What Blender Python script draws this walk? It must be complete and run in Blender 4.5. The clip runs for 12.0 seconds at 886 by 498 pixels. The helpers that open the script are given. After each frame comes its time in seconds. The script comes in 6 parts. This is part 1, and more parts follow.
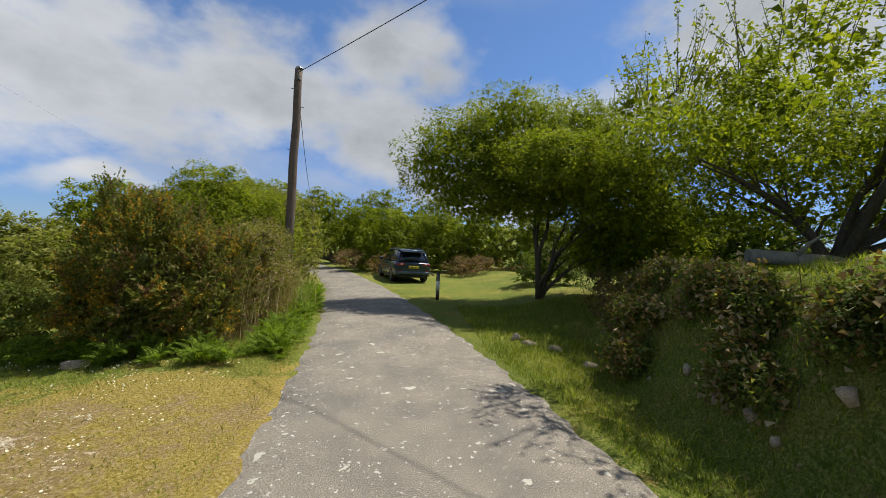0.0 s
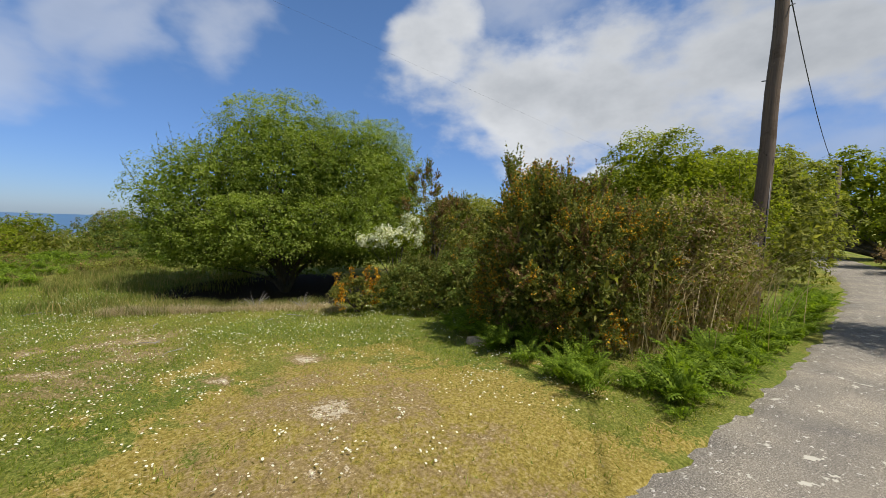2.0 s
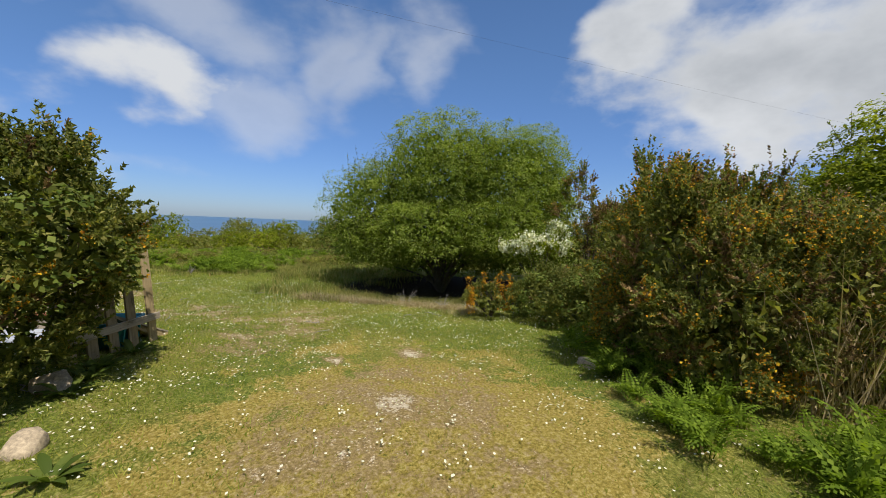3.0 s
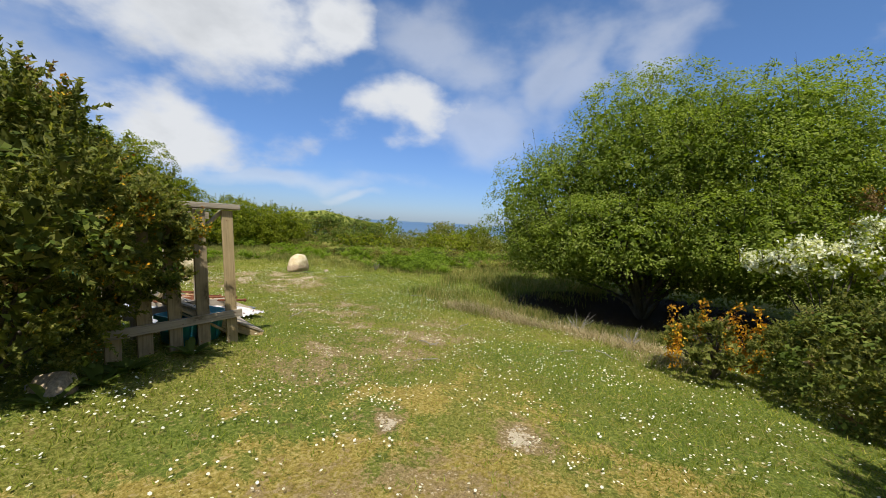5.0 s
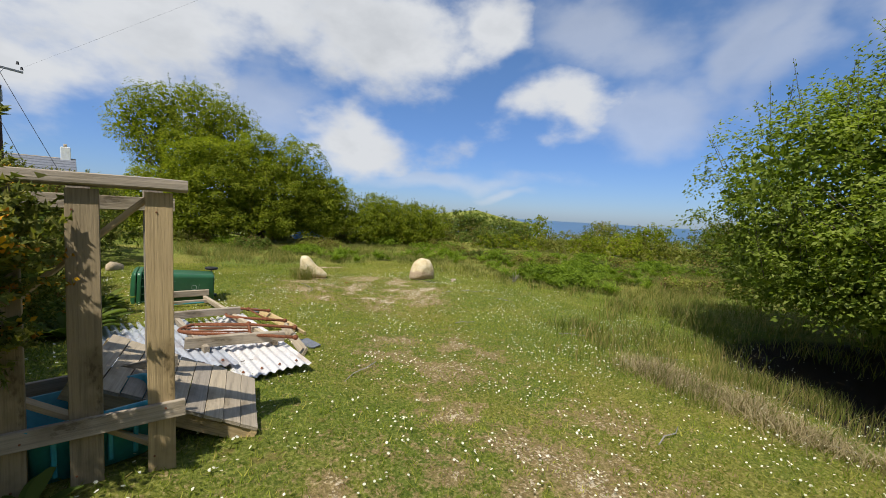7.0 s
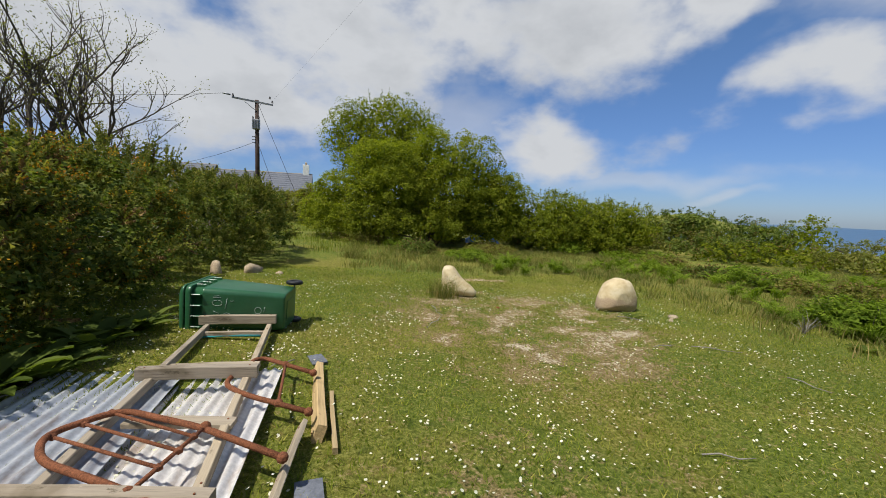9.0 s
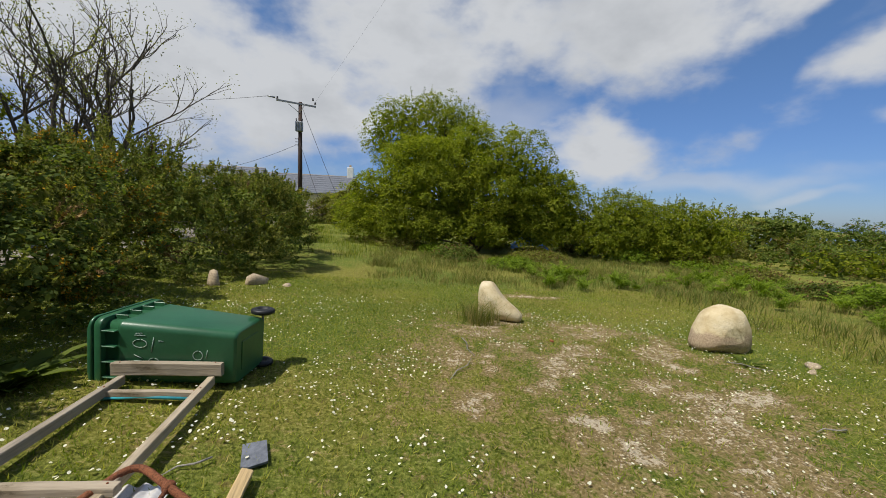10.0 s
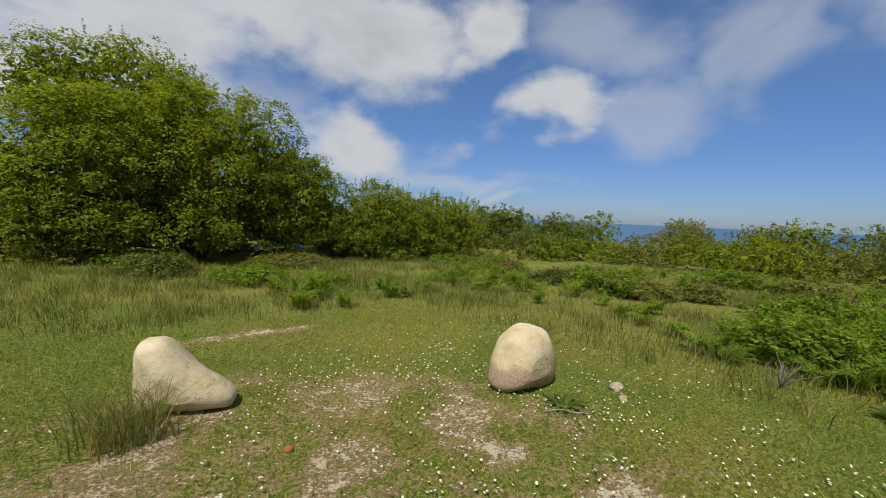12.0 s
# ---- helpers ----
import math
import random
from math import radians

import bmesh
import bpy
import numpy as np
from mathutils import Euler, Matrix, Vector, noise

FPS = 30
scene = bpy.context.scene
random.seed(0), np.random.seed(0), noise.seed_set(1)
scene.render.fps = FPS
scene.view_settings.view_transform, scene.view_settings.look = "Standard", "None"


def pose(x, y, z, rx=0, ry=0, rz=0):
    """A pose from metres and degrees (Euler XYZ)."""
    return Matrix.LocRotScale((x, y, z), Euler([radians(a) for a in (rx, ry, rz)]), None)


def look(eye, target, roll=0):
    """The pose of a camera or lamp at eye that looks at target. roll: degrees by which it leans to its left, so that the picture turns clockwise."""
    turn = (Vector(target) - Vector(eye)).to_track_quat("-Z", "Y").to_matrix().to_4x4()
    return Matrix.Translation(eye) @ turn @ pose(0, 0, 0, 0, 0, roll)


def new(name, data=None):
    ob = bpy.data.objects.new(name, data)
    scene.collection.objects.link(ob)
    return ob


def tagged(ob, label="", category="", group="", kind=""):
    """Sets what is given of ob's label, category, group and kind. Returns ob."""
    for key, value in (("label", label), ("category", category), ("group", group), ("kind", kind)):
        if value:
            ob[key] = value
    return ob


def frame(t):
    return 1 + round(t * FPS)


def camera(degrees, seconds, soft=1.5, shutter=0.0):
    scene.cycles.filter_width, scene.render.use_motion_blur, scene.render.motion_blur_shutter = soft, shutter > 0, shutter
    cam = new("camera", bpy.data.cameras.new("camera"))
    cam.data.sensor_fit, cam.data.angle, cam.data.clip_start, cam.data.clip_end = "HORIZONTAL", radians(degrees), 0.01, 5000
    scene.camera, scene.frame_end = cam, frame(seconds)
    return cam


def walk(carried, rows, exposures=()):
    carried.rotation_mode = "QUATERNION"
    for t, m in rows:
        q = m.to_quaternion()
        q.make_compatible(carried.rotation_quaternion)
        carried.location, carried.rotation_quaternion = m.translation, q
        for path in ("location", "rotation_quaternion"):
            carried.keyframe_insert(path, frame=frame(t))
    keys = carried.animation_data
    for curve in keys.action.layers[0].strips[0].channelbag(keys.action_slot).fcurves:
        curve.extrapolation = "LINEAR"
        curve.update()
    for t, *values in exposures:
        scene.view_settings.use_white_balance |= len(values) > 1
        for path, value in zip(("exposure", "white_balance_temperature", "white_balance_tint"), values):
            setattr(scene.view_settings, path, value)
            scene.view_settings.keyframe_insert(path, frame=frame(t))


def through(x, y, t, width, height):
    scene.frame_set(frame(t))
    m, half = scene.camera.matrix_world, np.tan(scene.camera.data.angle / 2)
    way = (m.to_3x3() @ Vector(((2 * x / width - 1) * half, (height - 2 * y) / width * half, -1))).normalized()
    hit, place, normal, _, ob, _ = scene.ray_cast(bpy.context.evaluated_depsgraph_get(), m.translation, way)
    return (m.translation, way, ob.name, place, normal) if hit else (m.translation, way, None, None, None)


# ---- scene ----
cam = camera(97.6, 12.0, soft=0.9)
PATH = [
    (0, (-0.058, -0.105, 1.662), (0.068, 1.891, 1.681), 2.5),
    (0.5, (-0.243, 0.652, 1.577), (-0.756, 2.585, 1.546), 2.1),
    (1, (-0.33, 1.286, 1.559), (-1.36, 2.998, 1.474), 1.9),
    (1.5, (-0.277, 1.854, 1.546), (-1.723, 3.231, 1.429), 1.9),
    (2, (-0.189, 2.395, 1.577), (-1.937, 3.358, 1.442), 2.0),
    (2.5, (-0.087, 2.902, 1.608), (-2.014, 3.419, 1.469), 2.2),
    (3, (-0.007, 3.34, 1.601), (-2.001, 3.428, 1.465), 2.3),
    (3.2, (-0.056, 3.527, 1.594), (-2.05, 3.454, 1.458), 2.2),
    (4.8, (-1.995, 3.98, 1.448), (-3.794, 3.118, 1.309), 2.9),
    (5, (-2.29, 3.902, 1.422), (-4.053, 2.97, 1.275), 3.0),
    (5.5, (-2.983, 3.574, 1.4), (-4.657, 2.491, 1.241), 3.0),
    (6, (-3.604, 3.249, 1.401), (-5.179, 2.028, 1.231), 3.0),
    (6.5, (-4.202, 2.828, 1.412), (-5.651, 1.461, 1.234), 3.1),
    (7, (-4.738, 2.334, 1.384), (-6.025, 0.815, 1.195), 3.1),
    (7.2, (-4.946, 2.11, 1.355), (-6.159, 0.532, 1.16), 3.3),
    (8.8, (-6.478, 0.126, 1.203), (-6.994, -1.794, 0.99), 2.2),
    (9, (-6.586, -0.16, 1.197), (-7.032, -2.098, 0.987), 2.3),
    (9.5, (-6.852, -0.892, 1.159), (-7.149, -2.859, 0.95), 2.3),
    (10, (-7.036, -1.599, 1.164), (-7.251, -3.577, 0.96), 2.3),
    (10.5, (-7.208, -2.218, 1.153), (-7.437, -4.196, 0.962), 2.2),
    (11, (-7.406, -2.836, 1.131), (-7.816, -4.785, 0.95), 2.1),
    (11.5, (-7.722, -3.322, 1.122), (-8.524, -5.146, 0.948), 2.3),
    (12, (-8.126, -3.742, 1.121), (-9.419, -5.256, 0.939), 2.3),
]
walk(cam, [(t, look(eye, target, roll)) for t, eye, target, roll in PATH],
     exposures=[(0, 0.22), (1.5, 0.24), (3.0, 0.20), (5.5, 0.34), (7.0, 0.22), (9.5, 0.01), (12.0, -0.09)])

# ---- world, sun, exposure ----
SUN_DIR = Vector((0.64, 0.33, 1.32)).normalized()
elev = math.asin(SUN_DIR.z)
azim = math.atan2(SUN_DIR.x, SUN_DIR.y)

world = bpy.data.worlds.new("world")
scene.world = world
world.use_nodes = True
wn, wl = world.node_tree.nodes, world.node_tree.links
wn.clear()


def wmath(op, a, b=None, c=None):
    n = wn.new("ShaderNodeMath")
    n.operation = op
    for i, v in enumerate((a, b, c)):
        if v is None:
            continue
        if isinstance(v, (int, float)):
            n.inputs[i].default_value = v
        else:
            wl.new(v, n.inputs[i])
    return n.outputs[0]


def wsmooth(v, lo, hi, to0=0.0, to1=1.0):
    n = wn.new("ShaderNodeMapRange")
    n.interpolation_type = "SMOOTHSTEP"
    wl.new(v, n.inputs[0])
    for i, x in enumerate((lo, hi, to0, to1)):
        n.inputs[1 + i].default_value = x
    return n.outputs[0]


sky = wn.new("ShaderNodeTexSky")
sky.sky_type = "NISHITA"
sky.sun_disc = False
sky.sun_elevation, sky.sun_rotation = elev, azim
sky.air_density, sky.dust_density, sky.ozone_density = 1.0, 0.3, 2.5
coord = wn.new("ShaderNodeTexCoord")
sep = wn.new("ShaderNodeSeparateXYZ")
wl.new(coord.outputs["Generated"], sep.inputs[0])
dx, dy, dz = sep.outputs
# sky coordinates: compass angle and height in degrees, with a wandering edge
deg = 180 / math.pi
turn = radians(-85)
side_ = wmath("MULTIPLY_ADD", dx, math.cos(turn), wmath("MULTIPLY", dy, -math.sin(turn)))
front_ = wmath("MULTIPLY_ADD", dx, math.sin(turn), wmath("MULTIPLY", dy, math.cos(turn)))
ahead = wmath("MULTIPLY_ADD", wmath("ARCTAN2", side_, front_), deg, -85.0)
rise = wmath("MULTIPLY", wmath("ARCSINE", dz), deg)


def sky_noise(scale, detail, shift, rough=0.5):
    n = wn.new("ShaderNodeTexNoise")
    n.inputs["Scale"].default_value, n.inputs["Detail"].default_value, n.inputs["Roughness"].default_value = scale, detail, rough
    mv = wn.new("ShaderNodeVectorMath")
    mv.operation = "MULTIPLY_ADD"
    mv.inputs[1].default_value = (1.0, 1.0, 1.7)
    mv.inputs[2].default_value = shift
    wl.new(coord.outputs["Generated"], mv.inputs[0])
    wl.new(mv.outputs[0], n.inputs["Vector"])
    return wmath("SUBTRACT", n.outputs[0], 0.5)


wander = sky_noise(3.2, 3, (4.1, 2.0, 0.3))
wander2 = sky_noise(3.2, 3, (9.4, 7.7, 5.2))
ragged = sky_noise(9.0, 6, (1.3, 3.6, 0.8), 0.55)
fleece = sky_noise(4.0, 5, (6.2, 0.4, 2.9), 0.6)
place = wn.new("ShaderNodeCombineXYZ")
wl.new(wmath("MULTIPLY_ADD", wander, 26.0, ahead), place.inputs[0])
wl.new(wmath("MULTIPLY_ADD", wander2, 13.0, rise), place.inputs[1])


def cloud_field(clouds):
    """How deep inside any of the clouds (angle, height, half width, half height) a direction lies."""
    total = None
    for a, e, w, h in clouds:
        v = wn.new("ShaderNodeVectorMath")
        v.operation = "MULTIPLY_ADD"
        v.inputs[1].default_value = (1 / w, 1 / h, 0)
        v.inputs[2].default_value = (-a / w, -e / h, 0)
        wl.new(place.outputs[0], v.inputs[0])
        ln = wn.new("ShaderNodeVectorMath")
        ln.operation = "LENGTH"
        wl.new(v.outputs[0], ln.inputs[0])
        f = wmath("SUBTRACT", 1.0, ln.outputs["Value"])
        if total is None:
            total = f
        else:
            total = wmath("SMOOTH_MAX", total, f, 0.25)
    return total


CUMULUS = ((-150, 22, 14, 8), (-138, 25, 7, 6), (-126, 14.5, 10, 4.5), (-152, 9, 12, 4.6), (-167, 25, 11, 8), (-182, 22, 18, 12), (-197, 14, 18, 11),
           (-216, 17, 22, 15), (-43, 19, 24, 11), (-54, 14, 8, 6.5), (-22, 19, 18, 11), (-5, 16, 13, 9), (-62, 25, 6, 7), (-40, 7.5, 10, 3), (18, 16, 16, 8), (44, 22, 16, 13), (-2, 26, 14, 6), (10, 10, 14, 6))
VEILS = ((-115, 14, 15, 6), (-99, 20, 6, 8), (-92, 22, 6, 7), (-122, 23, 12, 8), (-104, 21, 8, 7), (-133, 3.2, 5, 1.0), (-142, 5.4, 18, 2.2), (-52, 30, 16, 6), (-30, 9, 20, 4), (-10, 8, 16, 4), (-170, 12, 14, 7))
thick = wmath("ADD", cloud_field(CUMULUS), wmath("MULTIPLY_ADD", ragged, 0.95, wmath("MULTIPLY", fleece, 1.1)))
thin = wmath("ADD", cloud_field(VEILS), wmath("MULTIPLY_ADD", fleece, 1.5, wmath("MULTIPLY", ragged, 0.6)))
# broken cloud overhead
top_cloud = wmath("MULTIPLY", wsmooth(wmath("ADD", fleece, wmath("MULTIPLY", ragged, 0.4)), -0.10, 0.14, 0.0, 0.85), wsmooth(dz, 0.5, 0.72))
cover = wmath("MAXIMUM", wmath("MAXIMUM", wsmooth(thick, -0.10, 0.62), wsmooth(thin, -0.05, 0.85, 0.0, 0.46)), top_cloud)
# thick middles are a little greyer, rims are bright; inland the bank is darker
inland = wsmooth(ahead, -75.0, -25.0, 0.0, 0.5)
shade = wmath("ADD", wmath("MULTIPLY_ADD", wander, 1.1, wmath("MULTIPLY", fleece, 1.5)), wmath("ADD", inland, wsmooth(thick, 0.3, 1.2, 0.0, 0.2)))
bright = wn.new("ShaderNodeMix")
bright.data_type = "RGBA"
bright.clamp_factor = True
bright.inputs[6].default_value = (0.60, 0.62, 0.65, 1)
bright.inputs[7].default_value = (0.34, 0.365, 0.40, 1)
wl.new(shade, bright.inputs[0])
sky_gain = wn.new("ShaderNodeVectorMath")
sky_gain.operation = "MULTIPLY"
pale = wn.new("ShaderNodeMix")
pale.data_type = "VECTOR"
pale.inputs[4].default_value = (0.047, 0.062, 0.098)
pale.inputs[5].default_value = (0.070, 0.089, 0.110)
wl.new(wsmooth(dz, 0.0, 0.45), pale.inputs[0])
wl.new(pale.outputs[1], sky_gain.inputs[1])
wl.new(sky.outputs[0], sky_gain.inputs[0])
both = wn.new("ShaderNodeMix")
both.data_type = "RGBA"
wl.new(cover, both.inputs[0])
wl.new(sky_gain.outputs[0], both.inputs[6])
wl.new(bright.outputs[2], both.inputs[7])
back = wn.new("ShaderNodeBackground")
back.inputs[1].default_value = 1.0
wl.new(both.outputs[2], back.inputs[0])
outw = wn.new("ShaderNodeOutputWorld")
wl.new(back.outputs[0], outw.inputs[0])

sun = new("sun", bpy.data.lights.new("sun", "SUN"))
sun.data.energy, sun.data.angle, sun.data.color = 5.0, radians(0.6), (1.0, 0.95, 0.87)
sun.matrix_world = look(SUN_DIR * 60, (0, 0, 0))

# ---- materials ----
def material(name, rough=0.8, metal=0.0, spec=0.3):
    m = bpy.data.materials.new(name)
    m.use_nodes = True
    n, l = m.node_tree.nodes, m.node_tree.links
    b = n["Principled BSDF"]
    b.inputs["Roughness"].default_value = rough
    b.inputs["Metallic"].default_value = metal
    b.inputs["Specular IOR Level"].default_value = spec
    return m, n, l, b


def noise_node(n, l, scale, detail=4.0, rough=0.55, vec=None, stretch=None):
    c = n.new("ShaderNodeTexCoord")
    t = n.new("ShaderNodeTexNoise")
    t.inputs["Scale"].default_value = scale
    t.inputs["Detail"].default_value = detail
    t.inputs["Roughness"].default_value = rough
    src = c.outputs["Object"] if vec is None else vec
    if stretch:
        mp = n.new("ShaderNodeMapping")
        mp.inputs["Scale"].default_value = stretch
        l.new(src, mp.inputs[0])
        src = mp.outputs[0]
    l.new(src, t.inputs["Vector"])
    return t.outputs[0]


def ramp(n, l, fac, stops):
    r = n.new("ShaderNodeValToRGB")
    el = r.color_ramp.elements
    while len(el) < len(stops):
        el.new(0.5)
    for e, (p, c) in zip(el, stops):
        e.position, e.color = p, (*c, 1)
    l.new(fac, r.inputs[0])
    return r.outputs[0]


def mixc(n, l, fac, a, b, blend="MIX"):
    m = n.new("ShaderNodeMix")
    m.data_type = "RGBA"
    m.blend_type = blend
    for sock, v in ((m.inputs[0], fac), (m.inputs[6], a), (m.inputs[7], b)):
        if isinstance(v, (int, float)):
            sock.default_value = v
        elif isinstance(v, tuple):
            sock.default_value = (*v, 1)
        else:
            l.new(v, sock)
    return m.outputs[2]


def bump(n, l, b, height, strength, dist=0.02):
    k = n.new("ShaderNodeBump")
    k.inputs["Strength"].default_value = strength
    k.inputs["Distance"].default_value = dist
    l.new(height, k.inputs["Height"])
    l.new(k.outputs[0], b.inputs["Normal"])


def smooth(n, l, v, lo, hi):
    r = n.new("ShaderNodeMapRange")
    r.interpolation_type = "SMOOTHSTEP"
    r.inputs[1].default_value, r.inputs[2].default_value = lo, hi
    l.new(v, r.inputs[0])
    return r.outputs[0]


def plain(name, col, rough=0.6, metal=0.0, vary=0.12, scale=8.0, relief=0.15, spec=0.4, stretch=None):
    """A surface with mottling at two scales and a fine relief."""
    m, n, l, b = material(name, rough, metal, spec)
    a = noise_node(n, l, scale, 5, 0.6, stretch=stretch)
    f = noise_node(n, l, scale * 9, 3, 0.6, stretch=stretch)
    lo = tuple(c * (1 - 2 * vary) for c in col)
    hi = tuple(min(1, c * (1 + 2 * vary)) for c in col)
    c1 = ramp(n, l, a, ((0.3, lo), (0.7, hi)))
    c2 = mixc(n, l, vary * 2, c1, ramp(n, l, f, ((0.35, lo), (0.65, hi))))
    l.new(c2, b.inputs["Base Color"])
    bump(n, l, b, f, relief, 0.01)
    return m


def leafy(name, c0, c1, c2, through=0.35, rough=0.7, spec=0.15, patch=1.2):
    """Foliage: each leaf takes its own tone, patches drift in hue, and light passes through."""
    m, n, l, b = material(name, rough, 0.0, spec)
    g = n.new("ShaderNodeNewGeometry")
    col = ramp(n, l, g.outputs["Random Per Island"], ((0.0, c0), (0.55, c1), (1.0, c2)))
    drift = noise_node(n, l, patch, 2, 0.5)
    dark = mixc(n, l, 1.0, col, ramp(n, l, drift, ((0.3, (0.72, 0.74, 0.66)), (0.7, (1.15, 1.1, 1.0)))), "MULTIPLY")
    l.new(dark, b.inputs["Base Color"])
    t = n.new("ShaderNodeBsdfTranslucent")
    l.new(mixc(n, l, 1.0, dark, (1.25, 1.3, 0.55), "MULTIPLY"), t.inputs[0])
    mx = n.new("ShaderNodeMixShader")
    mx.inputs[0].default_value = through
    l.new(b.outputs[0], mx.inputs[1])
    l.new(t.outputs[0], mx.inputs[2])
    l.new(mx.outputs[0], n["Material Output"].inputs[0])
    return m


def wood(name, col, grey=0.5, rough=0.85):
    m, n, l, b = material(name, rough, 0, 0.2)
    grain = noise_node(n, l, 3.0, 6, 0.65, stretch=(22, 22, 0.9))
    blot = noise_node(n, l, 2.5, 4, 0.6)
    rnd = n.new("ShaderNodeObjectInfo").outputs["Random"]
    g = sum(col) / 3
    pale = tuple(c * (1 - grey) + g * grey * 1.25 for c in col)
    dark = tuple(c * 0.42 for c in pale)
    c = ramp(n, l, grain, ((0.28, tuple(x * 0.62 for x in pale)), (0.5, pale), (0.74, tuple(min(1, x * 1.18) for x in pale))))
    c = mixc(n, l, smooth(n, l, blot, 0.5, 0.72), c, tuple(x * 0.55 for x in col))
    fleck = noise_node(n, l, 9, 5, 0.7, stretch=(1.6, 1.6, 0.7))
    c = mixc(n, l, smooth(n, l, fleck, 0.60, 0.72), c, tuple(x * 0.36 for x in col))
    c = mixc(n, l, smooth(n, l, fleck, 0.38, 0.28), c, tuple(min(1, x * 1.35) for x in pale))
    c = mixc(n, l, 1.0, c, ramp(n, l, rnd, ((0, (0.8, 0.8, 0.82)), (1, (1.15, 1.1, 1.0)))), "MULTIPLY")
    l.new(c, b.inputs["Base Color"])
    bump(n, l, b, grain, 0.5, 0.01)
    return m


def ground_material():
    m, n, l, b = material("turf", 0.95, 0, 0.1)
    geo = n.new("ShaderNodeNewGeometry")
    pos = geo.outputs["Position"]
    sp = n.new("ShaderNodeSeparateXYZ")
    l.new(pos, sp.inputs[0])
    big = noise_node(n, l, 0.55, 5, 0.6, pos)
    mid = noise_node(n, l, 2.6, 5, 0.62, pos)
    fine = noise_node(n, l, 38, 4, 0.7, pos)
    grit = noise_node(n, l, 130, 3, 0.7, pos)
    green = ramp(n, l, fine, ((0.3, (0.045, 0.072, 0.012)), (0.5, (0.14, 0.18, 0.026)), (0.7, (0.29, 0.31, 0.07))))
    moss = ramp(n, l, fine, ((0.3, (0.15, 0.11, 0.02)), (0.5, (0.34, 0.26, 0.055)), (0.7, (0.56, 0.45, 0.17))))
    chip = n.new("ShaderNodeTexVoronoi")
    chip.inputs["Scale"].default_value = 62
    l.new(pos, chip.inputs["Vector"])
    chips = n.new("ShaderNodeSeparateColor")
    l.new(chip.outputs["Color"], chips.inputs[0])
    chip_tone = ramp(n, l, chips.outputs[0], ((0.0, (0.18, 0.11, 0.05)), (0.35, (0.38, 0.26, 0.12)), (0.7, (0.56, 0.42, 0.22)), (0.93, (0.82, 0.71, 0.50))))
    stony = mixc(n, l, smooth(n, l, chip.outputs["Distance"], 0.45, 0.75), chip_tone, (0.15, 0.10, 0.05))
    def add(a, bb, op="ADD"):
        k = n.new("ShaderNodeMath")
        k.operation = op
        for i, v in enumerate((a, bb)):
            if isinstance(v, (int, float)):
                k.inputs[i].default_value = v
            else:
                l.new(v, k.inputs[i])
        return k.outputs[0]
    def attr(name):
        k = n.new("ShaderNodeAttribute")
        k.attribute_name = name
        return k.outputs["Fac"]
    rough_edge = add(add(add(fine, 0.5, "SUBTRACT"), 1.3, "MULTIPLY"), add(add(noise_node(n, l, 10, 6, 0.75, pos), 0.5, "SUBTRACT"), 2.4, "MULTIPLY"))
    splay = smooth(n, l, add(attr("moss"), rough_edge), 0.25, 0.75)
    worn = add(attr("wear"), rough_edge)
    c = mixc(n, l, smooth(n, l, big, 0.42, 0.66), green, mixc(n, l, 0.4, green, moss))
    tuft = noise_node(n, l, 7.5, 4, 0.65, pos)
    c = mixc(n, l, smooth(n, l, tuft, 0.56, 0.70), c, mixc(n, l, 0.5, c, (0.22, 0.14, 0.06)))
    c = mixc(n, l, smooth(n, l, tuft, 0.44, 0.30), c, mixc(n, l, 0.5, c, (0.04, 0.075, 0.01)))
    c = mixc(n, l, splay, c, moss)
    # trodden earth, then stony gravel, then pale sand where the turf is gone
    earth = ramp(n, l, fine, ((0.3, (0.16, 0.105, 0.045)), (0.55, (0.33, 0.235, 0.11)), (0.75, (0.52, 0.40, 0.22))))
    c = mixc(n, l, add(smooth(n, l, worn, 0.15, 0.5), 0.8, "MULTIPLY"), c, earth)
    c = mixc(n, l, add(smooth(n, l, worn, 0.50, 0.85), 0.7, "MULTIPLY"), c, stony)
    pale = ramp(n, l, grit, ((0.3, (0.46, 0.37, 0.23)), (0.7, (0.82, 0.72, 0.54))))
    c = mixc(n, l, add(smooth(n, l, worn, 0.80, 1.1), 0.85, "MULTIPLY"), c, pale)
    # near-black: wet peat, plus the shade under the willow crown put into the colour
    c = mixc(n, l, smooth(n, l, add(attr("mud_shade"), add(fine, 0.5, "SUBTRACT")), 0.35, 0.7), c, (0.028, 0.021, 0.013))
    l.new(c, b.inputs["Base Color"])
    bump(n, l, b, add(fine, grit), 0.8, 0.03)
    return m


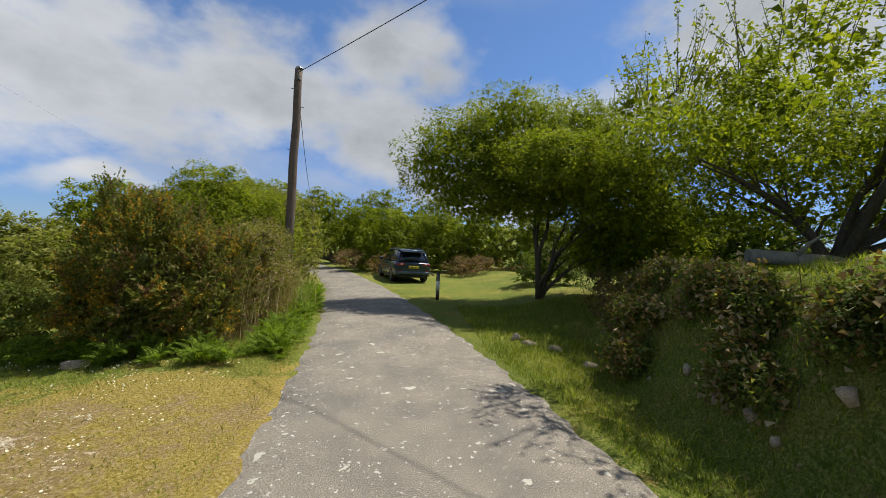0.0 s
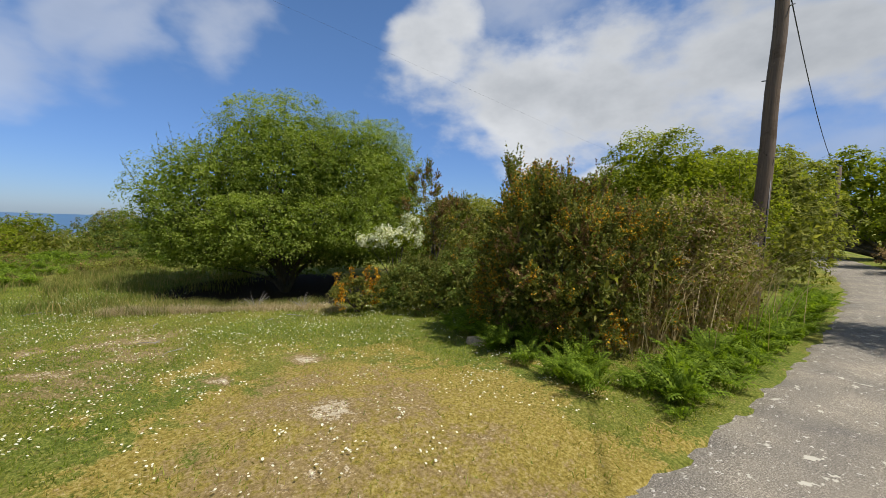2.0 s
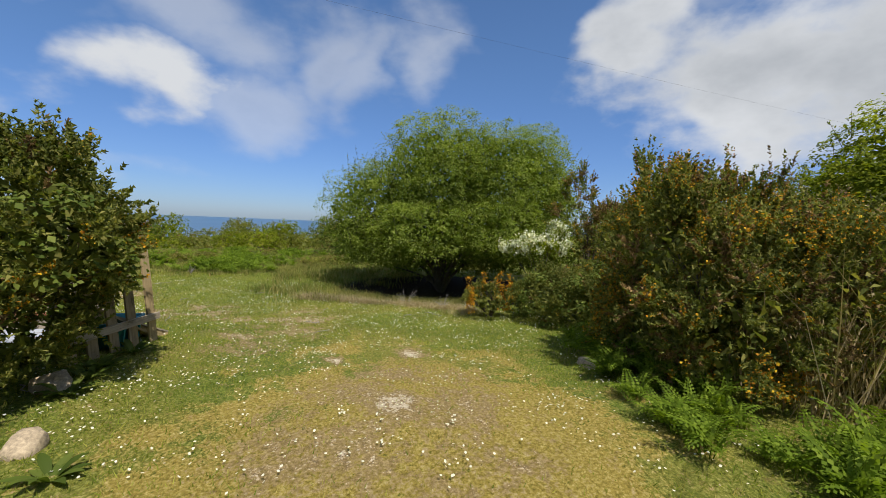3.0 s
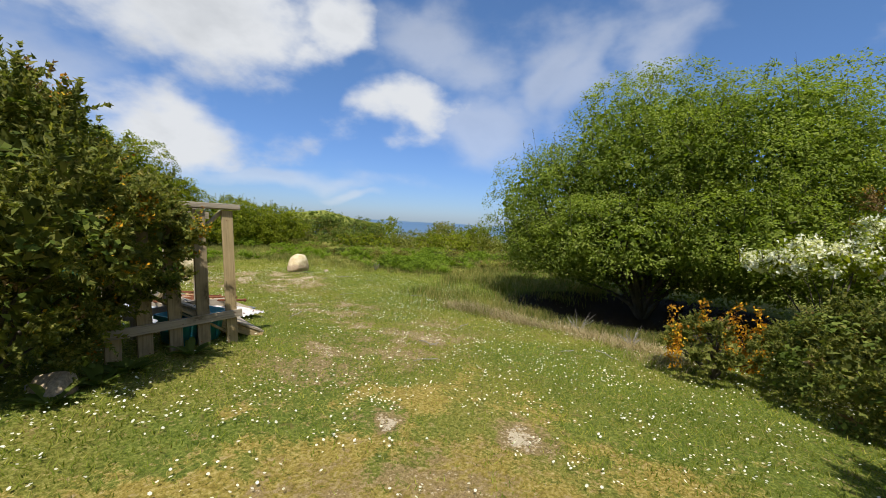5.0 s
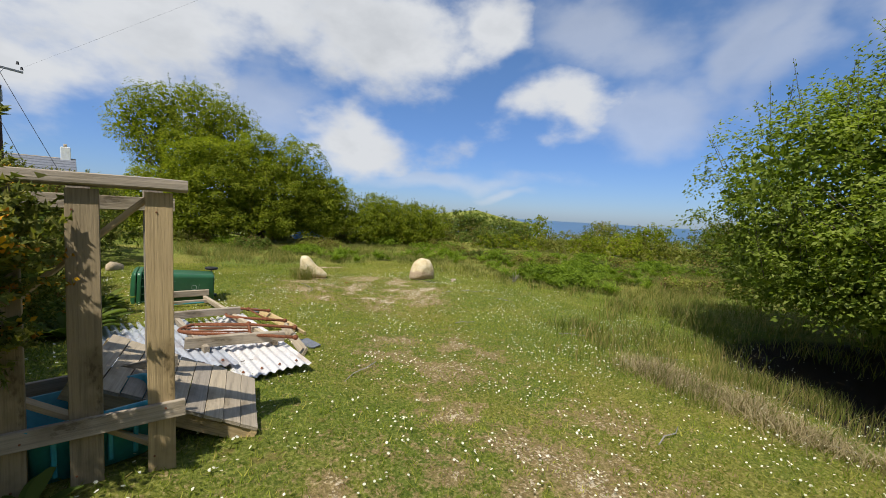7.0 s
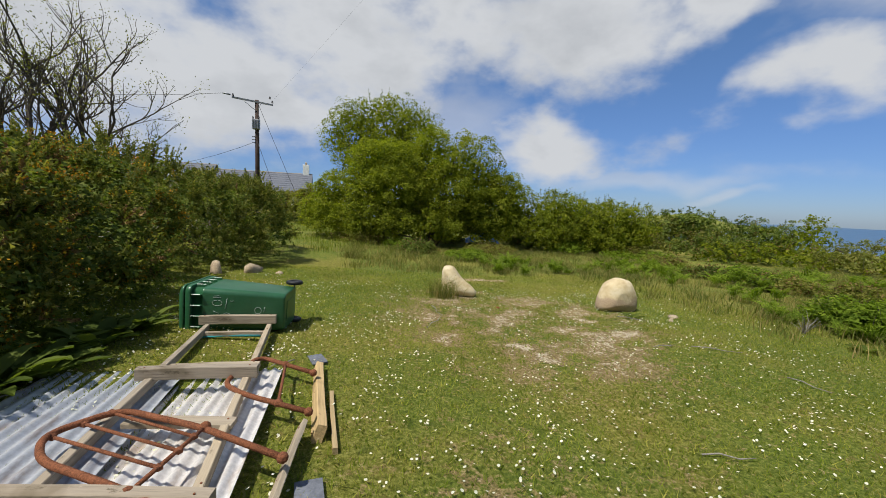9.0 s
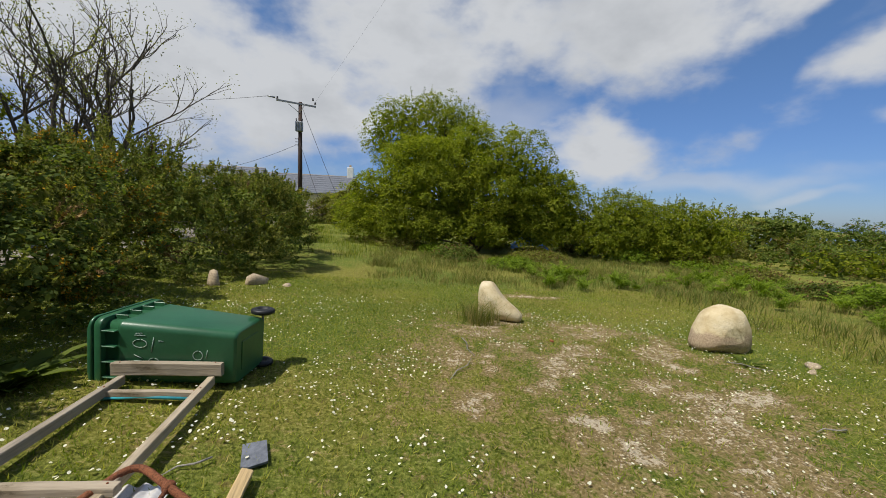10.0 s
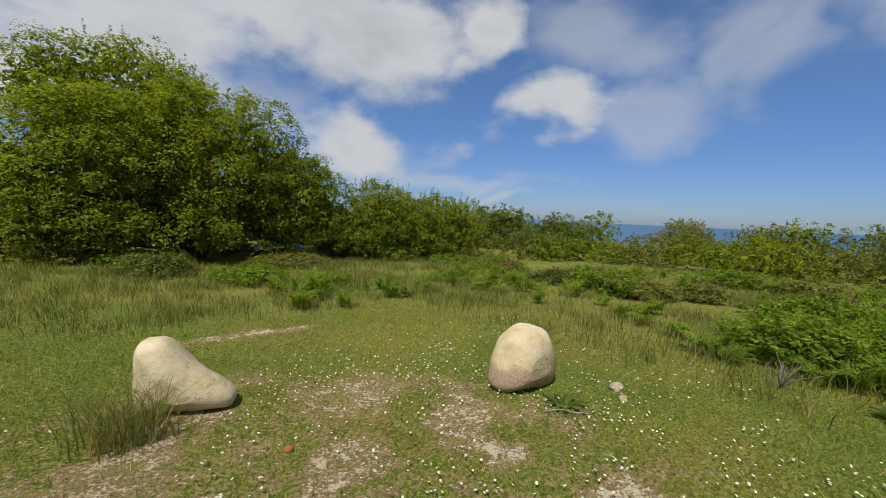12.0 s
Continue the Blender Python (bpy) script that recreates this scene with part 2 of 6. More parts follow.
def asphalt_material():
    m, n, l, b = material("asphalt", 0.9, 0, 0.25)
    geo = n.new("ShaderNodeNewGeometry")
    pos = geo.outputs["Position"]
    grit = noise_node(n, l, 95, 4, 0.85, pos)
    blot = noise_node(n, l, 1.1, 5, 0.65, pos)
    spots = noise_node(n, l, 7.0, 3, 0.55, pos)
    c = ramp(n, l, grit, ((0.34, (0.07, 0.06, 0.048)), (0.5, (0.19, 0.168, 0.135)), (0.64, (0.49, 0.445, 0.37))))
    c = mixc(n, l, 1.0, c, ramp(n, l, blot, ((0.3, (0.66, 0.67, 0.70)), (0.7, (1.22, 1.19, 1.12)))), "MULTIPLY")
    c = mixc(n, l, smooth(n, l, spots, 0.655, 0.68), c, (0.46, 0.43, 0.35))
    c = mixc(n, l, smooth(n, l, noise_node(n, l, 22, 3, 0.5, pos), 0.655, 0.68), c, (0.52, 0.49, 0.43))
    l.new(c, b.inputs["Base Color"])
    bump(n, l, b, grit, 0.6, 0.01)
    return m


M = {}
M["turf"] = ground_material()
M["asphalt"] = asphalt_material()
M["willow"] = leafy("willow_leaf", (0.115, 0.165, 0.02), (0.195, 0.26, 0.036), (0.32, 0.37, 0.10), 0.5)
M["hawthorn"] = leafy("hawthorn_leaf", (0.11, 0.15, 0.01), (0.20, 0.245, 0.018), (0.33, 0.35, 0.04), 0.55)
M["olive"] = leafy("olive_leaf", (0.11, 0.13, 0.022), (0.20, 0.22, 0.042), (0.34, 0.33, 0.10), 0.52)
M["gorse"] = leafy("gorse_spine", (0.09, 0.115, 0.03), (0.175, 0.20, 0.045), (0.33, 0.31, 0.095), 0.45)
M["gorse_bloom"] = leafy("gorse_bloom", (0.30, 0.12, 0.012), (0.52, 0.25, 0.015), (0.72, 0.47, 0.03), 0.25)
M["brown"] = leafy("dry_twig", (0.11, 0.07, 0.03), (0.22, 0.14, 0.058), (0.37, 0.26, 0.12), 0.25)
M["bramble"] = leafy("bramble_leaf", (0.06, 0.095, 0.016), (0.115, 0.16, 0.028), (0.22, 0.26, 0.06), 0.42)
M["fern"] = leafy("bracken_green", (0.095, 0.15, 0.012), (0.165, 0.25, 0.02), (0.28, 0.37, 0.045), 0.5)
M["grass"] = leafy("grass_blade", (0.10, 0.155, 0.015), (0.21, 0.265, 0.03), (0.42, 0.40, 0.10), 0.45)
M["moss_grass"] = leafy("yellow_grass", (0.17, 0.165, 0.03), (0.29, 0.25, 0.055), (0.46, 0.39, 0.14), 0.3)
M["rush"] = leafy("rush_blade", (0.11, 0.15, 0.03), (0.20, 0.22, 0.055), (0.40, 0.31, 0.15), 0.4)
M["straw"] = leafy("dry_grass", (0.25, 0.19, 0.10), (0.38, 0.30, 0.17), (0.5, 0.42, 0.27), 0.2)
M["petal"] = leafy("white_petal", (0.74, 0.74, 0.68), (0.82, 0.82, 0.77), (0.88, 0.87, 0.83), 0.35)
M["bark"] = plain("bark", (0.10, 0.085, 0.065), 0.95, 0, 0.3, 5, 0.8, 0.1, (4, 4, 1))
M["pale_bark"] = plain("pale_bark", (0.27, 0.25, 0.21), 0.95, 0, 0.25, 5, 0.6, 0.1, (4, 4, 1))
M["pole"] = wood("pole_wood", (0.135, 0.095, 0.066), 0.25)
M["pole_dark"] = wood("tarred_pole_wood", (0.07, 0.045, 0.035), 0.2)
M["old_wood"] = wood("weathered_wood", (0.33, 0.25, 0.13), 0.1)
M["grey_wood"] = wood("grey_wood", (0.37, 0.30, 0.20), 0.25)
M["fresh_wood"] = wood("fresh_wood", (0.50, 0.36, 0.17), 0.1)
M["green_plastic"] = plain("green_plastic", (0.025, 0.105, 0.045), 0.34, 0, 0.10, 3, 0.04, 0.5)
M["teal_plastic"] = plain("teal_plastic", (0.03, 0.25, 0.30), 0.45, 0, 0.15, 4, 0.06, 0.45)
M["black_plastic"] = plain("black_plastic", (0.012, 0.012, 0.013), 0.5, 0, 0.1, 5, 0.05, 0.4)
M["chalk"] = plain("chalk_scrawl", (0.32, 0.42, 0.35), 0.9, 0, 0.15, 30, 0.1)
M["stone"] = plain("lichened_stone", (0.38, 0.30, 0.20), 0.9, 0, 0.25, 6, 0.6, 0.2)
M["cream_stone"] = plain("cream_painted_stone", (0.55, 0.45, 0.27), 0.85, 0, 0.09, 4, 0.45, 0.2)
M["rust"] = plain("rusty_iron", (0.20, 0.075, 0.035), 0.85, 0.2, 0.3, 14, 0.5, 0.3)
M["white"] = plain("white_paint", (0.75, 0.75, 0.72), 0.7, 0, 0.06, 6, 0.1)
M["slate"] = plain("roof_slate", (0.13, 0.14, 0.16), 0.7, 0, 0.2, 6, 0.3)
M["render"] = plain("rendered_wall", (0.55, 0.47, 0.38), 0.9, 0, 0.12, 3, 0.3)
M["wire"] = plain("black_wire", (0.02, 0.02, 0.022), 0.6, 0, 0.1, 5, 0.0)
M["steel"] = plain("grey_steel", (0.22, 0.23, 0.24), 0.5, 0.5, 0.15, 8, 0.1)
M["sea"] = plain("sea_water", (0.03, 0.09, 0.17), 0.35, 0, 0.15, 0.01, 0.3)
M["blue_tarp"] = plain("blue_tarpaulin", (0.02, 0.16, 0.42), 0.5, 0, 0.2, 4, 0.3)

# ---- ground ----
rng = np.random.default_rng(7)


def sstep(v, lo, hi):
    t = np.clip((v - lo) / (hi - lo), 0, 1)
    return t * t * (3 - 2 * t)


def road_mid(y):
    return 0.5 - np.where(y > 0, 0.10, 0.04) * y - 0.0055 * np.maximum(y, 0) ** 2


def road_half(y):
    return np.clip(1.66 - 0.018 * y, 1.3, 1.68)


def wave(x, y):
    return (np.sin(0.9 * x + 0.3 * y) * np.cos(0.7 * y - 0.2 * x) + 0.6 * np.sin(2.1 * x + 1.3 * y + 1) * np.sin(1.7 * y - 0.4)
            + 0.35 * np.sin(4.3 * x - 2.2 * y) * np.cos(3.7 * y + 0.8 * x))


def ground_z(x, y):
    """Height of the ground anywhere."""
    x, y = np.asarray(x, float), np.asarray(y, float)
    z = -0.40 * sstep(-x, 2.0, 10.5)
    z = z + 0.10 * np.exp(-((x + 4.2) ** 2 + (y + 0.4) ** 2) / 2.0)
    z = z - 0.10 * sstep(-y, 3, 9) * sstep(-x, -1.0, 5)
    # the lane climbs inland
    z = z + 0.026 * np.log1p(np.exp(np.clip((y - 18) / 3.0, -30, 400))) * 3.0 * sstep(400 - y, 0, 350)
    # bank beside the lane
    face = 2.75 + 0.9 * sstep(y, 4.5, 8.0)
    bank = sstep(x - face, 0.0, 1.15) * (1 - sstep(y, 6.8, 9.6))
    z = z + 1.55 * bank * (1 + 0.12 * wave(x * 1.7, y * 1.7)) + 0.45 * sstep(x, 2.2, 5.5) * sstep(y, 7.5, 12) * (1 - sstep(y, 25, 40))
    # ditch between verge and bank
    z = z - 0.14 * np.exp(-((x - face + 0.25) / 0.45) ** 2) * (1 - sstep(y, 8.5, 11))
    # hollow under the willow
    z = z - 0.45 * np.exp(-(((x + 11.9) / 1.9) ** 2 + ((y - 3.6) / 2.6) ** 2))
    road_gap = np.abs(x - road_mid(y)) - road_half(y)
    rough = sstep(road_gap, 0.0, 0.8)
    z = z + 0.022 * rough * wave(x, y)
    # land falls away to the sea
    s = -0.80 * x - 0.60 * y
    z = z - 55 * sstep(s, 24, 420)
    # headland beyond the bay and hills inland
    z = z + 78 * np.exp(-(((x + 1350) / 260) ** 2 + ((y + 1390) / 300) ** 2))
    z = z + 14 * sstep(y - 0.5 * np.abs(x + 10), 60, 320)
    far = np.hypot(x, y)
    z = z + 9 * sstep(far, 90, 300) * sstep(-s, 0, 60)
    return z


lattice = np.random.default_rng(77).random((256, 256))


def patchy(x, y, scale, ox=0.0):
    """Smooth value noise from 0 to 1."""
    u, v = np.asarray(x, float) * scale + 1000 + ox, np.asarray(y, float) * scale + 1000 + 3 * ox
    i, j = np.floor(u).astype(int), np.floor(v).astype(int)
    a, b = u - i, v - j
    a, b = a * a * (3 - 2 * a), b * b * (3 - 2 * b)
    at_ = lambda p, q: lattice[p % 256, q % 256]
    return (at_(i, j) * (1 - a) + at_(i + 1, j) * a) * (1 - b) + (at_(i, j + 1) * (1 - a) + at_(i + 1, j + 1) * a) * b


def clouding(x, y, scale):
    return 0.5 * patchy(x, y, scale) + 0.3 * patchy(x, y, scale * 2.3, 7.3) + 0.2 * patchy(x, y, scale * 5.1, 3.1)


def oval(x, y, cx, cy, rx, ry):
    return np.sqrt(((x - cx) / rx) ** 2 + ((y - cy) / ry) ** 2)


WORN_SPOTS = ((-8.55, -4.1, 0.42, 0.38), (-7.6, -4.3, 0.24, 0.2), (-5.05, 3.2, 0.32, 0.24), (-3.35, 3.2, 0.36, 0.24), (-7.9, -5.2, 0.2, 0.3), (-9.4, -8.9, 1.0, 0.22),
              (-7.4, -5.6, 0.25, 0.15), (-10.2, -4.6, 0.35, 0.2), (-4.6, 2.2, 0.25, 0.25), (-10.0, -5.3, 0.2, 0.28), (-6.9, 0.1, 0.3, 0.35))


def wear(x, y):
    """How far the turf is trodden away, 0 to about 1."""
    x, y = np.asarray(x, float), np.asarray(y, float)
    n = clouding(x, y, 2.9)
    yard = 1 - sstep(oval(x, y, -8.9, -5.3, 2.4, 2.8), 0.55, 1.05)
    track = 1 - sstep(oval(x, y, -6.4, 1.0, 2.6, 1.3), 0.4, 1.0)
    track2 = 1 - sstep(oval(x, y, -7.6, -1.2, 1.6, 1.6), 0.4, 1.0)
    splay = 1 - sstep(oval(x, y, -2.6, 3.2, 2.6, 1.5), 0.5, 1.0)
    w = np.maximum(np.maximum(yard * 0.85, track * 0.72), track2 * 0.65) * (0.22 + 0.78 * sstep(n, 0.36, 0.70))
    w = np.maximum(w, splay * (0.10 + 0.52 * sstep(n, 0.25, 0.8)))
    for cx, cy, rx, ry_ in WORN_SPOTS:
        w = np.maximum(w, 1.0 * (1 - sstep(oval(x, y, cx, cy, rx * 0.8, ry_ * 0.8) + 3.0 * (clouding(x, y, 5.5) - 0.5), 0.2, 1.35)))
    return w


def mud_shade(x, y):
    """Wet bare peat in the hollow, spread wider to paint in the black shade below the willow."""
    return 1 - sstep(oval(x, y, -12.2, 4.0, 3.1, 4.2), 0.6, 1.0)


def axis(lo, hi, step, far, grow=1.16):
    mid = list(np.arange(lo, hi + 1e-6, step))
    a, b, d = [], [], step
    p = lo
    q = hi
    while p > -far:
        d *= grow
        p -= d
        q += d
        a.append(p)
        b.append(q)
    return np.array(a[::-1] + mid + b)


def mesh_from(name, verts, faces, mats, smooth_faces=True):
    me = bpy.data.meshes.new(name)
    verts = np.asarray(verts, np.float32)
    faces = np.asarray(faces, np.int32)
    me.vertices.add(len(verts))
    me.vertices.foreach_set("co", verts.ravel())
    k = faces.shape[1]
    me.loops.add(faces.size)
    me.loops.foreach_set("vertex_index", faces.ravel())
    me.polygons.add(len(faces))
    me.polygons.foreach_set("loop_start", np.arange(0, faces.size, k, dtype=np.int32))
    if smooth_faces:
        me.polygons.foreach_set("use_smooth", np.ones(len(faces), bool))
    me.update(calc_edges=True)
    for m in (mats if isinstance(mats, (list, tuple)) else [mats]):
        me.materials.append(m)
    return me


gx, gy = axis(-13.5, 4.5, 0.095, 4300), axis(-10, 8, 0.095, 4300)
XX, YY = np.meshgrid(gx, gy)
ZZ = ground_z(XX, YY)
on_road = np.abs(XX - road_mid(YY)) < road_half(YY) - 0.12
ZZ = np.where(on_road & (YY > -40) & (YY < 60), ZZ - 0.05, ZZ)
nx, ny = len(gx), len(gy)
idx = np.arange(nx * ny).reshape(ny, nx)
quads = np.stack([idx[:-1, :-1], idx[:-1, 1:], idx[1:, 1:], idx[1:, :-1]], -1).reshape(-1, 4)
ground = new("ground", mesh_from("ground", np.stack([XX, YY, ZZ], -1).reshape(-1, 3), quads, M["turf"]))
for key, field in (("wear", wear(XX, YY)), ("mud_shade", mud_shade(XX, YY)), ("moss", 1 - sstep(oval(XX, YY, -2.4, 3.3, 3.3, 1.95) + 1.4 * (clouding(XX, YY, 2.2) - 0.5), 0.55, 1.3))):
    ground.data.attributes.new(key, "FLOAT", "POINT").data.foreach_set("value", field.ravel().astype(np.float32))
tagged(ground, "uneven green turf with worn mossy gravel patches", "ground", kind="structure")

sea_v = [(-4600, -4600, -38), (4600, -4600, -38), (4600, 4600, -38), (-4600, 4600, -38)]
tagged(new("water", mesh_from("water", sea_v, [(0, 1, 2, 3)], M["sea"])), "calm dark blue sea out to the horizon", "sea", kind="structure")

# lane: a slab with ragged edges
ry = np.concatenate([np.arange(-30, 16, 0.12), np.arange(16, 62, 0.5)])
cols = 15
rv = []
for y in ry:
    h, c = float(road_half(y)), float(road_mid(y))
    jl = 0.05 * math.sin(5.1 * y) + 0.04 * math.sin(13.7 * y + 1) + 0.025 * math.sin(31 * y)
    jr = 0.05 * math.sin(4.3 * y + 2) + 0.04 * math.sin(11.9 * y) + 0.025 * math.sin(27 * y)
    for k in range(cols):
        u = k / (cols - 1)
        x = c - h + jl + (2 * h + jr - jl) * u
        edge = min(u, 1 - u) * 2
        z = float(ground_z(x, y)) + 0.012 + 0.03 * min(1, edge * 4) - (0.06 if k in (0, cols - 1) else 0)
        rv.append((x, y, z))
ri = np.arange(len(rv)).reshape(len(ry), cols)
rq = np.stack([ri[:-1, :-1], ri[:-1, 1:], ri[1:, 1:], ri[1:, :-1]], -1).reshape(-1, 4)
tagged(new("road", mesh_from("road", rv, rq, M["asphalt"])), "narrow worn grey asphalt lane with pale speckles", "road", kind="structure")


# ---- helpers for things ----
def part(name, bm, mat, parent=None, label=""):
    me = bpy.data.meshes.new(name)
    bm.to_mesh(me)
    bm.free()
    for m in (mat if isinstance(mat, (list, tuple)) else [mat]):
        me.materials.append(m)
    ob = new(name, me)
    ob.parent = parent
    if label:
        ob["label"] = label
    return ob


def mpart(name, me, parent=None, label=""):
    ob = new(name, me)
    ob.parent = parent
    if label:
        ob["label"] = label
    return ob


def thing(name, m, label, category, group="", kind=""):
    ob = new(name)
    ob.empty_display_size = 0.2
    ob.matrix_world = m
    return tagged(ob, label, category, group, kind)


def at(x, y, dz=0.0, rz=0.0):
    return pose(x, y, float(ground_z(x, y)) + dz, 0, 0, rz)


def box(sx, sy, sz, m=None, bev=0.004, bm=None):
    """A bevelled board of that size, its centre at the pose m."""
    bm = bm or bmesh.new()
    r = bmesh.ops.create_cube(bm, size=1, matrix=(m or Matrix()) @ Matrix.Diagonal((sx, sy, sz, 1)))
    if bev:
        es = list({e for v in r["verts"] for e in v.link_edges})
        bmesh.ops.bevel(bm, geom=es, offset=bev, segments=1, affect="EDGES", profile=0.5)
    return bm


def tube(points, radii, sides=8, bm=None, caps=True):
    """A tapered tube along a line of points."""
    bm = bm or bmesh.new()
    pts = [Vector(p) for p in points]
    if isinstance(radii, (int, float)):
        radii = [radii] * len(pts)
    rings, side = [], None
    for i, p in enumerate(pts):
        d = (pts[min(i + 1, len(pts) - 1)] - pts[max(i - 1, 0)]).normalized()
        if side is None:
            side = d.orthogonal().normalized()
        side = (side - d * side.dot(d)).normalized()
        other = d.cross(side)
        rings.append([bm.verts.new(p + radii[i] * (math.cos(a) * side + math.sin(a) * other))
                      for a in (2 * math.pi * k / sides for k in range(sides))])
    for a, b in zip(rings, rings[1:]):
        for k in range(sides):
            f = bm.faces.new((a[k], a[(k + 1) % sides], b[(k + 1) % sides], b[k]))
            f.smooth = True
    if caps:
        bm.faces.new(rings[0][::-1])
        bm.faces.new(rings[-1])
    return bm


def leaves(name, pts, nrm, size, mat, aspect=0.55, fold=0.15, pointed=True, along=None):
    """Many small leaves in one mesh: at each point a blade facing about nrm, its tip towards along."""
    n = len(pts)
    nrm = nrm / np.maximum(np.linalg.norm(nrm, axis=1, keepdims=True), 1e-6)
    t = rng.normal(size=(n, 3)) if along is None else np.array(along)
    t = t - nrm * (t * nrm).sum(1, keepdims=True)
    t /= np.maximum(np.linalg.norm(t, axis=1, keepdims=True), 1e-6)
    s = np.cross(nrm, t)
    L = (size * rng.uniform(0.65, 1.3, n))[:, None]
    W = L * aspect * 0.5
    if pointed:
        v = np.stack([pts - t * L * 0.45 - s * W, pts - t * L * 0.35 + s * W, pts + t * L * 0.55], 1).reshape(-1, 3)
        return mesh_from(name, v, np.arange(3 * n).reshape(n, 3), mat, False)
    v = np.stack([pts - t * L * 0.5, pts + s * W + nrm * L * fold, pts + t * L * 0.5, pts - s * W + nrm * L * fold], 1).reshape(-1, 3)
    f = np.arange(4 * n).reshape(n, 4)
    return mesh_from(name, v, f, mat, False)


def blades(name, base, height, width, mat, lean=0.35, seg=1, dirn=None):
    """Grass blades: thin bent triangles rising from the base points."""
    n = len(base)
    a = rng.uniform(0, 2 * np.pi, n)
    h = height * rng.uniform(0.55, 1.25, n)
    w = width * rng.uniform(0.7, 1.3, n)
    b = rng.uniform(0, 2 * np.pi, n)
    out = np.stack([np.cos(b), np.sin(b), np.zeros(n)], 1) * (h * lean * rng.uniform(0.2, 1.6, n))[:, None]
    if dirn is not None:
        out = out + dirn * h[:, None]
    side = np.stack([np.cos(a), np.sin(a), np.zeros(n)], 1) * (w * 0.5)[:, None]
    upv = np.zeros((n, 3))
    upv[:, 2] = h
    if seg == 1:
        v = np.stack([base - side, base + side, base + upv + out], 1).reshape(-1, 3)
        return mesh_from(name, v, np.arange(3 * n).reshape(n, 3), mat, False)
    mid = base + upv * 0.58 + out * 0.30
    tip = base + upv * 0.98 + out
    v = np.stack([base - side, base + side, mid + side * 0.7, mid - side * 0.7, tip], 1).reshape(-1, 3)
    k = np.arange(n)[:, None] * 5
    tri = np.concatenate([k + np.array([[0, 1, 2]]), k + np.array([[0, 2, 3]]), k + np.array([[3, 2, 4]])], 0)
    return mesh_from(name, v, tri, mat, False)


def boughs(lobes, m, shell=0.35, cut=0.05):
    """Places over the surface of rounded masses, uneven, none deep inside a neighbour. Returns places and outward directions."""
    lob = np.array(lobes, float)
    area = (lob[:, 3] * lob[:, 4] * lob[:, 5]) ** 0.667
    which = rng.choice(len(lob), m * 2, p=area / area.sum())
    d = rng.normal(size=(m * 2, 3))
    d /= np.linalg.norm(d, axis=1, keepdims=True)
    d[:, 2] = np.where(d[:, 2] < -0.7, -d[:, 2], d[:, 2])
    bumpy = 1 + 0.11 * np.sin(d[:, 0] * 7 + which) * np.sin(d[:, 1] * 6 + 2 * which) + 0.08 * np.sin(d[:, 2] * 9 + which * 1.7)
    r = bumpy * (1 - shell * rng.random(m * 2) ** 1.8)
    c = lob[which, :3] + d * lob[which, 3:6] * r[:, None]
    keep = np.ones(len(c), bool)
    for i, q in enumerate(lob):
        e = (((c - q[:3]) / q[3:6]) ** 2).sum(1)
        keep &= ~((e < 0.45) & (which != i))
    keep &= c[:, 2] > ground_z(c[:, 0], c[:, 1]) + cut
    return c[keep][:m], d[keep][:m]


def unit(v):
    return v / np.maximum(np.linalg.norm(v, axis=1, keepdims=True), 1e-6)


def lobes_points(lobes, n, clump=0.28, per=26, shell=0.35, ground_cut=0.05):
    """Leaves in rounded sprays that reach outwards, with shaded gaps between. Returns points, leaf axes, normals, spray centres."""
    c, dn = boughs(lobes, max(8, n // per), shell, ground_cut)
    k = rng.integers(int(per * 0.5), int(per * 1.6), len(c))
    rep = np.repeat(np.arange(len(c)), k)
    rb = (clump * rng.uniform(0.55, 1.25, len(c)))[rep][:, None]
    e = unit(rng.normal(size=(len(rep), 3)) + dn[rep] * 0.75 + np.array([0, 0, 0.35]))
    p = c[rep] + e * rb * rng.uniform(0.25, 1.0, (len(rep), 1)) ** 0.6 * np.array([1, 1, 0.8])
    ax = e + rng.normal(size=e.shape) * 0.45
    nr = e * 0.25 + dn[rep] * 0.35 + np.array([0, 0, 0.75]) + rng.normal(size=e.shape) * 0.42
    ok = p[:, 2] > ground_z(p[:, 0], p[:, 1]) + 0.02
    return p[ok], ax[ok], nr[ok], c


def inner_points(lobes, n, cut):
    """Leaves inside the masses, so that the crown is not hollow."""
    lob = np.array(lobes, float)
    vol = lob[:, 3] * lob[:, 4] * lob[:, 5]
    which = rng.choice(len(lob), n, p=vol / vol.sum())
    d = rng.normal(size=(n, 3))
    d /= np.linalg.norm(d, axis=1, keepdims=True)
    p = lob[which, :3] + d * lob[which, 3:6] * rng.uniform(0.35, 0.82, n)[:, None]
    return p[p[:, 2] > ground_z(p[:, 0], p[:, 1]) + cut + 0.08]


def sprigs(lobes, n, length, top=0.25):
    """Young shoots that stand out of the crown: points along short upward lines."""
    lob = np.array(lobes, float)
    which = rng.integers(0, len(lob), n)
    d = rng.normal(size=(n, 3))
    d[:, 2] = np.abs(d[:, 2]) + top
    d /= np.linalg.norm(d, axis=1, keepdims=True)
    root = lob[which, :3] + d * lob[which, 3:6] * 0.95
    way = d * 0.5 + rng.normal(size=(n, 3)) * 0.22 + np.array([0, 0, 0.75])
    way /= np.linalg.norm(way, axis=1, keepdims=True)
    ln = length * rng.uniform(0.4, 1.3, n)
    return root, way, ln


